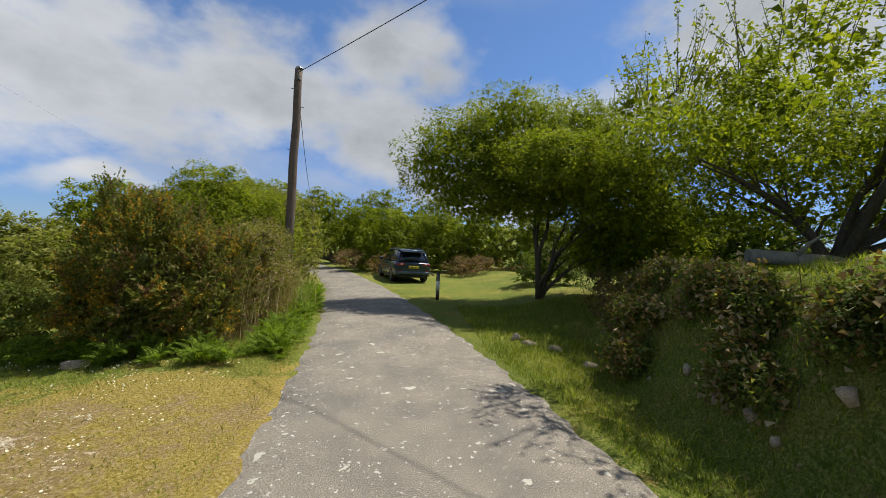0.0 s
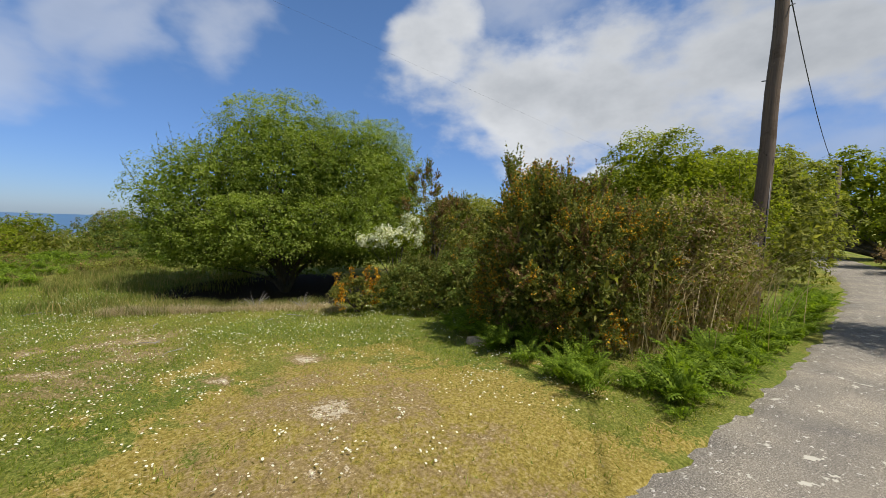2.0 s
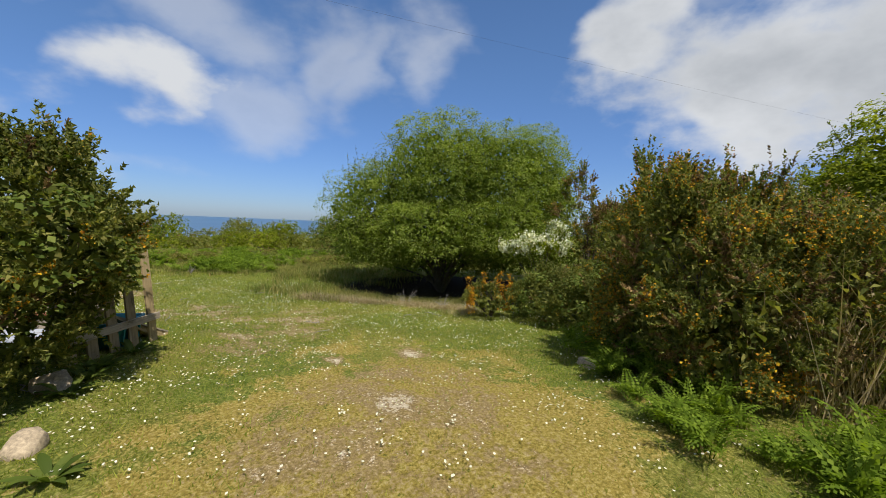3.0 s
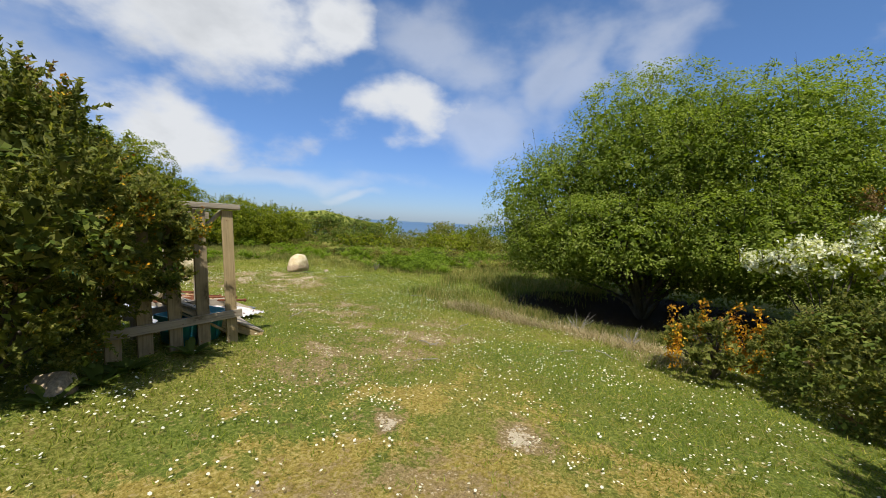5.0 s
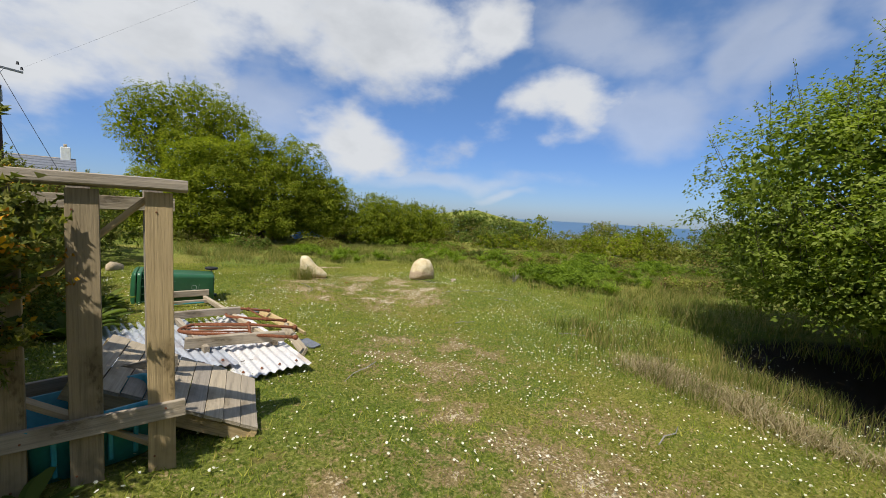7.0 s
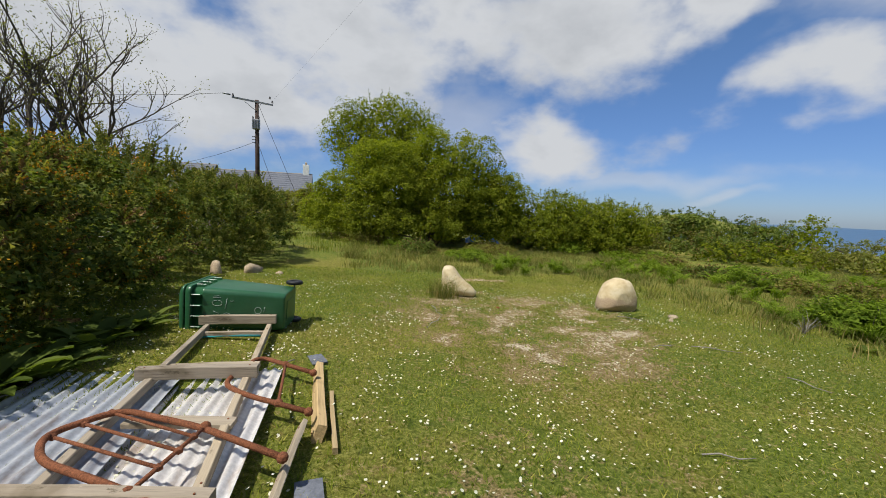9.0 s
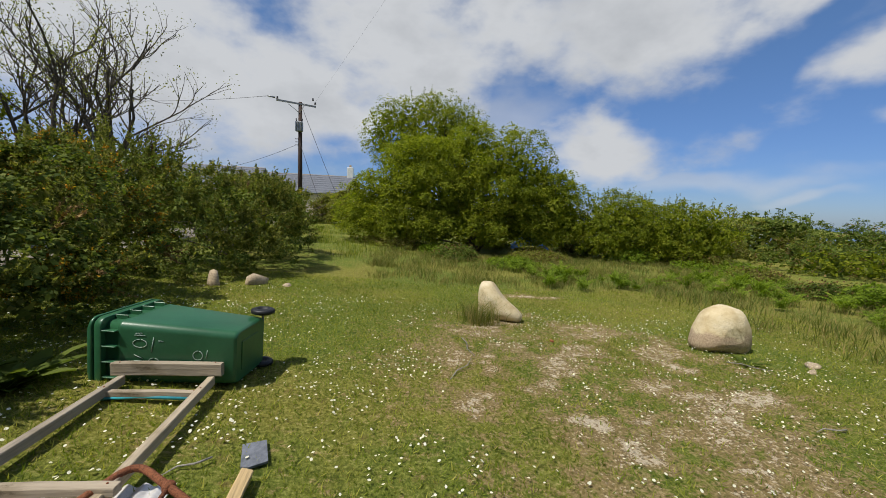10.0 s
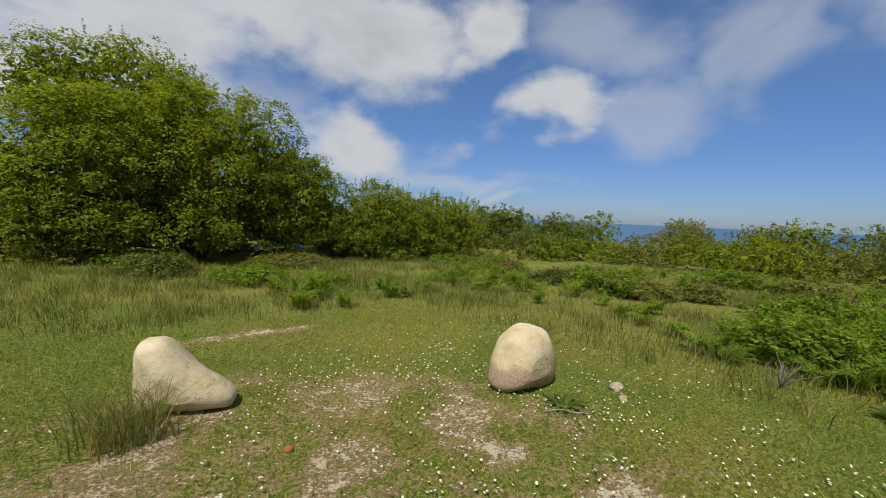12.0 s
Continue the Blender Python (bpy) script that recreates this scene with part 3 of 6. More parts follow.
def limb_set(base, targets, r0, bend=0.25, sides=6, join=0.35):
    """A trunk that forks into tapered limbs towards the targets."""
    bm = bmesh.new()
    base = Vector(base)
    for k, t in enumerate(targets):
        t = Vector(t)
        d = t - base
        pts = []
        ln = d.length
        wig = Vector((random.uniform(-1, 1), random.uniform(-1, 1), random.uniform(-0.3, 0.6))) * ln * bend * 0.35
        for i in range(7):
            u = i / 6
            mid_ = base + Vector((d.x * 0.12, d.y * 0.12, d.z * 0.62))
            q = base * (1 - u) ** 2 + mid_ * 2 * u * (1 - u) + t * u * u + wig * 0.5 * math.sin(u * math.pi)
            q += Vector((random.uniform(-1, 1), random.uniform(-1, 1), 0)) * 0.02 * ln * (0 < i < 6)
            pts.append(q)
        rr = r0 * random.uniform(0.6, 1.0)
        tube(pts, [rr * (1 - 0.88 * (i / 6) ** 0.8) for i in range(7)], sides, bm)
        for _ in range(3):
            i = random.randint(2, 5)
            q = pts[i]
            w = (d.normalized() + Vector((random.uniform(-1, 1), random.uniform(-1, 1), random.uniform(-0.2, 0.8)))).normalized() * ln * random.uniform(0.15, 0.35)
            rb = rr * (1 - 0.88 * (i / 6) ** 0.8) * 0.55
            tube([q, q + w * 0.5 + Vector((0, 0, 0.04 * ln)), q + w], [rb, rb * 0.6, rb * 0.15], 5, bm)
    return bm


def tree(name, lobes, n, leaf, size, label, category, trunk_at=None, r0=0.09, limbs=10, clump=0.28, per=26, shell=0.35,
         shoots=60, shoot=0.5, bark="bark", cut=0.05, aspect=0.55, extra=None, kind="", group=""):
    """Trunk and limbs, and a crown of many small leaves with shoots at its outline."""
    lob = np.array(lobes, float)
    cx, cy = (lob[:, 0].mean(), lob[:, 1].mean()) if trunk_at is None else trunk_at[:2]
    gz = float(ground_z(cx, cy))
    root = thing(name, pose(cx, cy, gz), label, category, group, kind)
    inv = Matrix.Translation((-cx, -cy, -gz))
    broad = leaf in ("willow", "hawthorn") and size < 0.16
    p, ax, nr, c = lobes_points(lobes, int(n * 0.62) if broad else n, clump, per, shell, cut)
    off = np.array([cx, cy, gz])
    fill = inner_points(lobes, n // (5 if leaf == "willow" else 8), cut)
    p = np.concatenate([p, fill])
    nr = np.concatenate([nr, rng.normal(size=fill.shape)])
    ax = np.concatenate([ax, rng.normal(size=fill.shape)])
    sz = np.full(len(p), size * (1.18 if broad else 1.1))
    sz[len(p) - len(fill):] = max(size * 2.6, 0.13)
    me = leaves("crown", p - off, nr, sz, M[leaf], aspect, pointed=not broad, along=ax)
    mpart("crown", me, root)["kind"] = "stuff"
    if shoots:
        rt, way, ln = sprigs(lobes, shoots, shoot * 0.6)
        per_s = 16
        u = rng.random((shoots, per_s))
        sp = rt[:, None] + way[:, None] * (ln[:, None] * u)[..., None] + rng.normal(size=(shoots, per_s, 3)) * size * 0.35
        sn = rng.normal(size=(shoots * per_s, 3)) + np.array([0, 0, 0.3])
        mpart("young_growth", leaves("young_growth", sp.reshape(-1, 3) - off, sn, size * 0.9, M[leaf], aspect, pointed=not broad, along=np.repeat(way, per_s, 0) + rng.normal(size=(shoots * per_s, 3)) * 0.6), root)["kind"] = "stuff"
        tb = bmesh.new()
        for a, w, l_ in zip(rt, way, ln):
            a, w = Vector(a - off), Vector(w)
            tube([a - w * l_ * 0.5, a + w * l_], [0.006, 0.002], 3, tb, False)
        part("twig_growth", tb, M[bark], root)["kind"] = "stuff"
    if limbs and len(c):
        pick = c[rng.choice(len(c), min(limbs, len(c)), replace=False)] - off
        pick = pick * np.array([0.9, 0.9, 0.92])
        part("trunk", limb_set((0, 0, -0.08), pick, r0), M[bark], root)
    if extra:
        for leafname, frac, sz, pname in extra:
            k = max(20, int(len(p) * frac))
            sel = rng.choice(len(c), max(6, k // 14))
            pp = np.repeat(c[sel], 14, 0) + rng.normal(size=(len(sel) * 14, 3)) * (0.05 if leafname == "petal" else 0.09)
            mpart(pname, leaves(pname, pp - off, rng.normal(size=(len(pp), 3)), sz, M[leafname], 0.8), root)["kind"] = "stuff"
    return root


def gorse(name, lobes, n, label, category="shrub", trunk_at=None, bloom=0.08, brown=0.15, length=0.2, cut=0.03, spires=0.12, spine=0.046, leafy_share=0.0):
    """Gorse: spiny bottle-brush shoots all over rounded masses, some browned, some thick with flowers at the tip."""
    lob = np.array(lobes, float)
    cx, cy = (lob[:, 0].mean(), lob[:, 1].mean()) if trunk_at is None else trunk_at
    gz = float(ground_z(cx, cy))
    off = np.array([cx, cy, gz])
    root = thing(name, pose(cx, cy, gz), label, category)
    c, d = boughs(lobes, n // 3, 0.25, cut)
    # shoots fan out in tufts
    c, d = np.repeat(c, 10, 0), np.repeat(d, 10, 0)
    c = c + rng.normal(size=c.shape) * 0.03
    way = unit(d * 0.8 + np.array([0, 0, 0.45]) + rng.normal(size=c.shape) * 0.55)
    ln = length * rng.uniform(0.6, 1.3, len(c))
    tall = (d[:, 2] > 0.45) & (np.repeat(rng.random(len(c) // 10), 10) < spires)
    ln = np.where(tall, ln * 1.7, ln)
    way = np.where(tall[:, None], unit(way + np.array([0, 0, 1.2])), way)
    tone = np.repeat(rng.random(len(c) // 10), 10) * 0.7 + rng.random(len(c)) * 0.3
    per = 24
    u = rng.random((len(c), per))
    side = rng.normal(size=(len(c), per, 3))
    side -= way[:, None] * (side * way[:, None]).sum(2, keepdims=True)
    side /= np.maximum(np.linalg.norm(side, axis=2, keepdims=True), 1e-6)
    p = c[:, None] + way[:, None] * (ln[:, None] * u)[..., None] + side * (0.014 * (1.25 - u))[..., None]
    ax = (way[:, None] * 0.75 + side * 0.8).reshape(-1, 3)
    nr = (np.cross(ax, side.reshape(-1, 3)) + rng.normal(size=ax.shape) * 0.5)
    p = p.reshape(-1, 3)
    dead = np.repeat(tone < brown, per)
    up_ok = p[:, 2] > ground_z(p[:, 0], p[:, 1]) + 0.01
    for pname, sel, mat in (("green_shoot_growth", ~dead & up_ok, "gorse"), ("dead_shoot_growth", dead & up_ok, "brown")):
        if sel.sum() > 3:
            mpart(pname, leaves(pname, p[sel] - off, nr[sel], spine, M[mat], 0.5, along=ax[sel]), root)["kind"] = "stuff"
    fl = np.where(tone > 1 - bloom)[0]
    if len(fl):
        k = 13
        uu = rng.uniform(0.45, 1.05, (len(fl), k))
        q = c[fl][:, None] + way[fl][:, None] * (ln[fl][:, None] * uu)[..., None] + rng.normal(size=(len(fl), k, 3)) * 0.014
        mpart("bloom", leaves("bloom", q.reshape(-1, 3) - off, rng.normal(size=(len(fl) * k, 3)), 0.026, M["gorse_bloom"], 0.75, pointed=False), root)["kind"] = "stuff"
    fill = inner_points(lobes, n * 2, cut)
    mpart("inner_growth", leaves("inner_growth", fill - off, rng.normal(size=fill.shape), 0.11, M["gorse"], 0.5), root)["kind"] = "stuff"
    if leafy_share:
        b, _, bn, _ = lobes_points(lobes, int(n * 40 * leafy_share), 0.16, 22, 0.2, cut)
        mpart("bramble_growth", leaves("bramble_growth", b - off, bn, 0.055, M["bramble"], 0.7, pointed=False), root)["kind"] = "stuff"
    pick = c[rng.choice(len(c), min(14, len(c)), replace=False)] - off
    part("stem", limb_set((0, 0, -0.08), pick * 0.9, 0.035), M["bark"], root)
    return root


# ---- trees and shrubs ----
tree("willow_tree", [(-13.2, 3.7, 2.9, 2.4, 2.3, 2.1), (-13.0, 5.9, 2.8, 2.1, 2.1, 2.1), (-12.7, 1.7, 1.9, 1.7, 1.7, 1.5), (-13.6, 7.2, 2.5, 1.8, 1.5, 2.1), (-12.1, 4.6, 2.9, 1.0, 1.0, 1.1),
               (-11.3, 3.3, 1.2, 1.2, 2.0, 0.9), (-11.4, 5.5, 1.3, 1.2, 1.7, 1.0), (-11.7, 2.2, 0.7, 0.9, 1.0, 0.6), (-12.2, 1.6, 0.9, 1.1, 1.1, 0.8), (-12.9, 5.9, 0.7, 1.7, 2.2, 0.9), (-14, 2.5, 0.8, 1.6, 2.4, 1.2), (-13.6, 4.2, 0.5, 1.0, 2.6, 1.0), (-11.7, 7.0, 0.8, 1.0, 1.0, 0.9)], 215000, "willow", 0.052,
              "broad bushy grey-green willow over a dark hollow", "tree", (-12.9, 3.9), 0.10, 16, 0.25, 26, 0.4, 460, 0.9, cut=0.2)
gorse("gorse_bush", [(-11.0, 7.6, 1.6, 0.7, 0.7, 1.5), (-10.6, 8.4, 1.2, 0.8, 0.8, 1.1)], 420, "tall browning gorse bush beside the willow", bloom=0.3, brown=0.4, length=0.24, spine=0.05)
tree("hawthorn_bush", [(-9.7, 6.3, 1.15, 0.45, 0.75, 0.25), (-9.9, 6.7, 1.4, 0.3, 0.35, 0.3), (-9.6, 5.6, 1.05, 0.3, 0.5, 0.15)], 2600, "hawthorn", 0.05, "small hawthorn with sprays of white blossom", "shrub",
           None, 0.03, 6, 0.16, 20, 0.5, 24, 0.35, extra=[("petal", 2.6, 0.055, "blossom")])
gorse("gorse_bush", [(-7.4, 5.8, 0.2, 0.8, 0.6, 0.5), (-6.6, 6.3, 0.25, 0.7, 0.6, 0.55), (-8.5, 6.1, 0.1, 0.7, 0.7, 0.42), (-7.6, 7.1, 0.3, 1.0, 0.8, 0.6)], 800, "low spreading dark gorse bush in the grass",
      bloom=0.03, brown=0.14, length=0.16, leafy_share=0.2)
gorse("gorse_bush", [(-7.9, 4.7, 0.06, 0.5, 0.5, 0.28)], 110, "small gorse with upright orange-yellow flower spikes", bloom=0.1, length=0.12)
spk = thing("gorse_spikes", at(-7.85, 4.7), "upright gorse stems thick with orange-yellow flowers", "shrub")
for k in range(9):
    bx, by = rng.uniform(-0.25, 0.25), rng.uniform(-0.5, 0.5)
    hh = rng.uniform(0.6, 0.98)
    zz = rng.uniform(0.15, hh, 170)
    pp = np.stack([bx + rng.normal(size=170) * 0.035, by + rng.normal(size=170) * 0.035, zz], 1)
    mpart("flower_spike", leaves("flower_spike", pp, rng.normal(size=pp.shape), 0.04, M["gorse_bloom"], 0.7), spk)["kind"] = "stuff"
tree("thicket", [(-15, 11.5, 1.0, 2.5, 2.2, 1.5), (-18, 14, 1.2, 3, 3, 1.8), (-12, 12.5, 0.8, 1.8, 1.8, 1.4), (-9.5, 10.5, 0.5, 1.5, 1.5, 1.1)], 34000, "olive", 0.12,
     "grey-olive thicket beyond the gorse", "shrub", None, 0.06, 10, 0.3, 26, 0.4, 80, 0.4)
gorse("gorse_bush", [(-4.55, 6.15, 1.15, 0.55, 0.5, 1.15), (-4.0, 6.0, 1.0, 0.5, 0.5, 1.1), (-3.5, 6.25, 0.8, 0.5, 0.55, 0.85), (-5.1, 6.7, 0.8, 0.6, 0.6, 1.0), (-4.3, 6.9, 1.1, 0.8, 0.7, 1.05), (-3.5, 7.0, 0.85, 0.55, 0.6, 0.95), (-4.3, 6.0, 0.5, 0.85, 0.45, 0.6)], 1500,
      "tall dark gorse bush with brown dying flowers", "shrub", (-4.0, 6.5), bloom=0.34, brown=0.24, length=0.22, spires=0.5)
tree("thicket", [(-3.6, 8.4, 0.9, 0.75, 0.9, 1.1), (-3.9, 9.7, 1.0, 0.75, 0.9, 1.2), (-5.2, 8.6, 0.95, 1.1, 1.1, 1.2)], 30000, "straw", 0.05,
     "tangled thicket of dry stems and pale leaves", "shrub", None, 0.05, 10, 0.16, 22, 0.5, 140, 0.5, aspect=0.3, extra=[("brown", 0.35, 0.05, "dead_growth"), ("olive", 1.2, 0.05, "green_growth")])
tree("hawthorn_tree", [(-5.6, 10.6, 2.3, 1.3, 1.3, 1.3), (-4.8, 11.8, 2.0, 1.1, 1.2, 1.3), (-6.8, 11.4, 1.9, 1.3, 1.3, 1.3)], 46000, "hawthorn", 0.055,
     "hawthorn tree with pale new leaves behind the pole", "tree", None, 0.07, 10, 0.22, 24, 0.45, 70, 0.5)
tree("roadside_bush", [(-7.5, 15, 1.7, 2.2, 2.2, 2.2), (-6.4, 18, 1.8, 1.9, 2.4, 2.4), (-9.5, 18, 1.9, 2.5, 2.5, 2.4), (-8.0, 22, 2.1, 2.2, 2.4, 2.6)], 48000, "olive", 0.11,
     "rounded olive-green bushes lining the lane", "shrub", None, 0.08, 14, 0.3, 26, 0.4, 100, 0.5)
tree("roadside_tree", [(-12, 30, 3.2, 3.5, 3, 3.0), (-16, 34, 3.6, 4, 3, 3.4), (-9.5, 38, 3.8, 3.5, 3, 3.4), (-4, 40, 4, 3.6, 3, 3.4), (1.5, 41, 4, 3.5, 3, 3.2), (-20, 27, 2.5, 3.5, 3, 2.8)], 52000, "hawthorn", 0.2,
     "dense roadside trees where the lane bends away", "tree", (-8, 38), 0.2, 16, 0.5, 26, 0.4, 120, 0.9)
tree("hedge", [(-2.2, 27.5, 1.8, 2.2, 1.8, 2.4), (1.0, 28, 2.0, 2.4, 1.8, 2.6), (4.5, 28.5, 2.2, 2.4, 2.0, 2.8), (8.5, 27, 2.2, 2.8, 2.0, 2.6), (-4.6, 31, 2.4, 2.2, 2, 2.4), (12.5, 26, 2.2, 3, 2.5, 2.8)], 52000, "hawthorn", 0.165,
     "overgrown hedge behind the parked car", "hedge", None, 0.12, 16, 0.38, 26, 0.4, 110, 0.6)
tree("scrub", [(-2.0, 24.5, 0.6, 1.3, 1.2, 0.8), (3.5, 24.5, 0.7, 2, 1.2, 0.8), (-4.6, 26.5, 0.9, 1.0, 2, 0.7), (7.5, 22, 0.7, 2, 1.5, 0.8)], 12000, "brown", 0.08,
     "brown bracken and bramble scrub below the hedge", "scrub", None, 0.03, 6, 0.25, 22, 0.4, 30, 0.3)

# trees on the bank side of the lane
tree("hawthorn_tree", [(1.14, 12.48, 4.51, 1.94, 1.67, 1.5), (3.16, 13.19, 5.57, 2.2, 2.02, 1.67), (5.45, 13.19, 5.13, 2.2, 2.02, 1.94), (3.87, 11.96, 3.9, 2.46, 1.58, 1.23), (6.51, 11.78, 3.37, 1.76, 1.58, 1.5), (1.75, 11.96, 3.37, 1.41, 1.32, 0.88), (3.51, 10.46, 4.16, 1.41, 1.23, 0.97), (5.27, 10.2, 3.37, 1.5, 1.23, 1.32), (6.59, 10.11, 2.31, 1.32, 1.14, 1.06), (5.7, 11.9, 2.0, 1.4, 1.0, 1.2), (3.4, 12.2, 3.3, 1.6, 1.2, 0.8)],
     125000, "hawthorn", 0.074, "spreading hawthorn tree in full leaf over the lane", "tree", (4.0, 12.6), 0.12, 8, 0.33, 26, 0.45, 300, 0.7, cut=0.9)
tree("bank_tree", [(6.2, 6.8, 3.8, 1.5, 1.4, 0.8), (8.2, 5.6, 3.8, 1.8, 1.6, 0.9), (8.2, 8.2, 4.6, 2.2, 2.0, 1.5), (5.9, 9.2, 4.4, 1.8, 1.7, 1.6), (10, 6.5, 3.6, 2.0, 2.4, 1.6), (9.0, 2.5, 4.4, 2.2, 2.0, 1.4), (7.4, 3.0, 4.5, 1.7, 1.6, 1.0), (6.4, 0.4, 4.9, 2.0, 2.0, 1.3), (7.0, 7.5, 3.0, 1.6, 1.6, 1.0), (8.5, 5.5, 2.8, 1.2, 2.4, 0.9), (3.3, 5.1, 4.0, 0.6, 0.8, 0.32), (3.5, 3.5, 4.1, 0.5, 0.7, 0.28), (4.6, 4.4, 4.2, 0.9, 1.2, 0.4), (5.0, 5.6, 4.1, 1.0, 1.2, 0.7), (5.1, 7.8, 4.0, 1.2, 1.0, 0.8)],
     105000, "hawthorn", 0.058, "leaning hawthorn trees on the mossy bank", "tree", (7.3, 6.4), 0.15, 12, 0.32, 50, 0.5, 330, 1.0, cut=0.8)
tree("understory", [(5.6, 16.6, 1.0, 1.6, 1.2, 1.0), (7.0, 11.5, 1.6, 1.8, 1.5, 1.3), (9.5, 10.5, 1.9, 2.0, 1.6, 1.5), (10, 14.5, 2.0, 2.4, 2.0, 2.0), (10.5, 4.5, 2.6, 1.0, 3.0, 1.2)], 24000, "bramble", 0.14,
     "shaded undergrowth between the trunks", "shrub", None, 0.05, 8, 0.28, 26, 0.4, 30, 0.4)
tree("dry_bush", [(4.3, 8.6, 0.75, 0.6, 0.6, 0.6)], 3000, "brown", 0.05, "grey-brown leafless bush below the bank", "shrub", None, 0.02, 8, 0.16, 20, 0.6, 60, 0.35, aspect=0.2)

# beside the broken fence
gorse("gorse_bush", [(-3.35, -0.15, 1.3, 0.75, 0.7, 0.75), (-3.75, -0.25, 0.95, 0.62, 0.55, 0.6), (-3.1, -0.9, 1.15, 0.8, 0.8, 0.85), (-3.95, -0.05, 1.0, 0.48, 0.36, 0.5), (-3.2, 0.35, 1.4, 0.6, 0.5, 0.65), (-3.05, -0.2, 0.55, 0.75, 0.6, 0.6)], 1300,
      "overgrown gorse bush with yellow flowers against the fence", "shrub", (-3.2, -0.4), bloom=0.2, brown=0.10, length=0.18, cut=0.08, spires=0.25, leafy_share=0.06)
gorse("hedge", [(-3.2, -2.3, 0.75, 0.85, 1.1, 0.95), (-2.9, -4.3, 0.8, 1.05, 1.3, 1.0), (-2.9, -6.3, 0.75, 1.1, 1.3, 1.0), (-3.6, -3.4, 0.4, 0.7, 0.9, 0.6), (-3.6, -5.2, 0.4, 0.7, 0.9, 0.55), (-3.75, -3.6, 0.75, 0.5, 0.9, 0.6)], 1500,
      "dark hedge of gorse with orange flowers", "hedge", bloom=0.34, brown=0.2, length=0.22, spires=0.2, leafy_share=0.35)
gorse("hedge", [(-3.3, -8.8, 0.6, 1.1, 0.9, 1.05), (-4.2, -9.9, 0.5, 0.8, 0.9, 0.95), (-1.8, -9.0, 1.0, 1.4, 1.2, 1.1), (-3.6, -12, 0.5, 1.2, 1.2, 1.1), (-2.0, -15, 0.6, 1.6, 1.6, 1.3)], 1100,
      "thick dark gorse and bramble hedge beside the yard", "hedge", bloom=0.02, brown=0.08, length=0.3, spires=0.35, spine=0.06, leafy_share=0.5)


def bare_tree(x, y, h, seed, label):
    """A tree with few leaves: limbs that fork again and again."""
    rs_ = random.Random(seed)
    root = thing("bare_tree", at(x, y), label, "tree")
    bm = bmesh.new()
    tips = []
    def grow(p, d, ln, r, depth):
        pts, q = [p], p
        for i in range(4):
            d = (d + Vector((rs_.uniform(-.22, .22), rs_.uniform(-.22, .22), rs_.uniform(-.05, .18)))).normalized()
            q = q + d * ln / 4
            pts.append(q)
        tube(pts, [r * (1 - 0.12 * i) for i in range(5)], 6 if r > 0.02 else 4, bm, False)
        if depth == 0:
            tips.append(q)
            return
        for _ in range(3 if depth > 1 else 4):
            nd = (d + Vector((rs_.uniform(-1, 1), rs_.uniform(-1, 1), rs_.uniform(-.35, .6))) * 0.95).normalized()
            grow(pts[rs_.randint(2, 4)], nd, ln * rs_.uniform(0.55, 0.8), r * 0.55, depth - 1)
    for k in range(3):
        a = 2.1 * k + 0.4
        grow(Vector((0.1 * math.cos(a), 0.1 * math.sin(a), -0.1)), Vector((0.35 * math.cos(a), 0.35 * math.sin(a), 1)).normalized(), h * 0.42, 0.10, 4)
    part("branchwork", bm, M["bark"], root)["kind"] = "stuff"
    t = np.array([tuple(q) for q in tips])
    t = np.repeat(t, 9, 0) + rng.normal(size=(len(t) * 9, 3)) * 0.14
    mpart("crown", leaves("crown", t, rng.normal(size=t.shape), 0.06, M["olive"]), root)["kind"] = "stuff"


bare_tree(0.9, -12.6, 6.2, 4, "half-bare pale tree behind the hedge")
bare_tree(2.6, -11.6, 6.6, 9, "half-bare pale tree behind the hedge")
tree("hedgerow_tree", [(2.9, -10.4, 2.7, 1.4, 1.4, 1.5), (4.0, -11.6, 3.3, 1.6, 1.5, 1.5), (4.6, -9.6, 2.4, 1.5, 1.4, 1.3)], 36000, "hawthorn", 0.075, "leafy green tree beside the half-bare ones", "tree",
     None, 0.1, 10, 0.28, 24, 0.45, 90, 0.6)
tree("hawthorn_bush", [(2.6, -26.5, 1.3, 1.3, 1.2, 1.5), (0.8, -27.5, 0.6, 1.2, 1.0, 0.9), (-2.4, -27.5, 0.7, 1.3, 1.2, 1.1), (-4.2, -25.5, 0.9, 1.5, 1.4, 1.2)], 26000, "olive", 0.11, "bushes with pale blossom round the pole foot", "shrub",
     None, 0.05, 8, 0.3, 40, 0.45, 90, 0.5, extra=[("petal", 0.06, 0.06, "blossom"), ("brown", 0.12, 0.1, "dead_growth")])
tree("hedge", [(5.5, -20, 1.0, 2.2, 2.0, 1.4), (9.5, -19, 1.2, 2.5, 2.2, 1.7), (2.5, -19.5, 0.5, 1.6, 1.6, 1.2), (7, -27, 0.8, 2.4, 1.8, 1.4)], 26000, "bramble", 0.13, "dark overgrown hedge behind the yard", "hedge",
     None, 0.05, 8, 0.34, 40, 0.45, 80, 0.5)
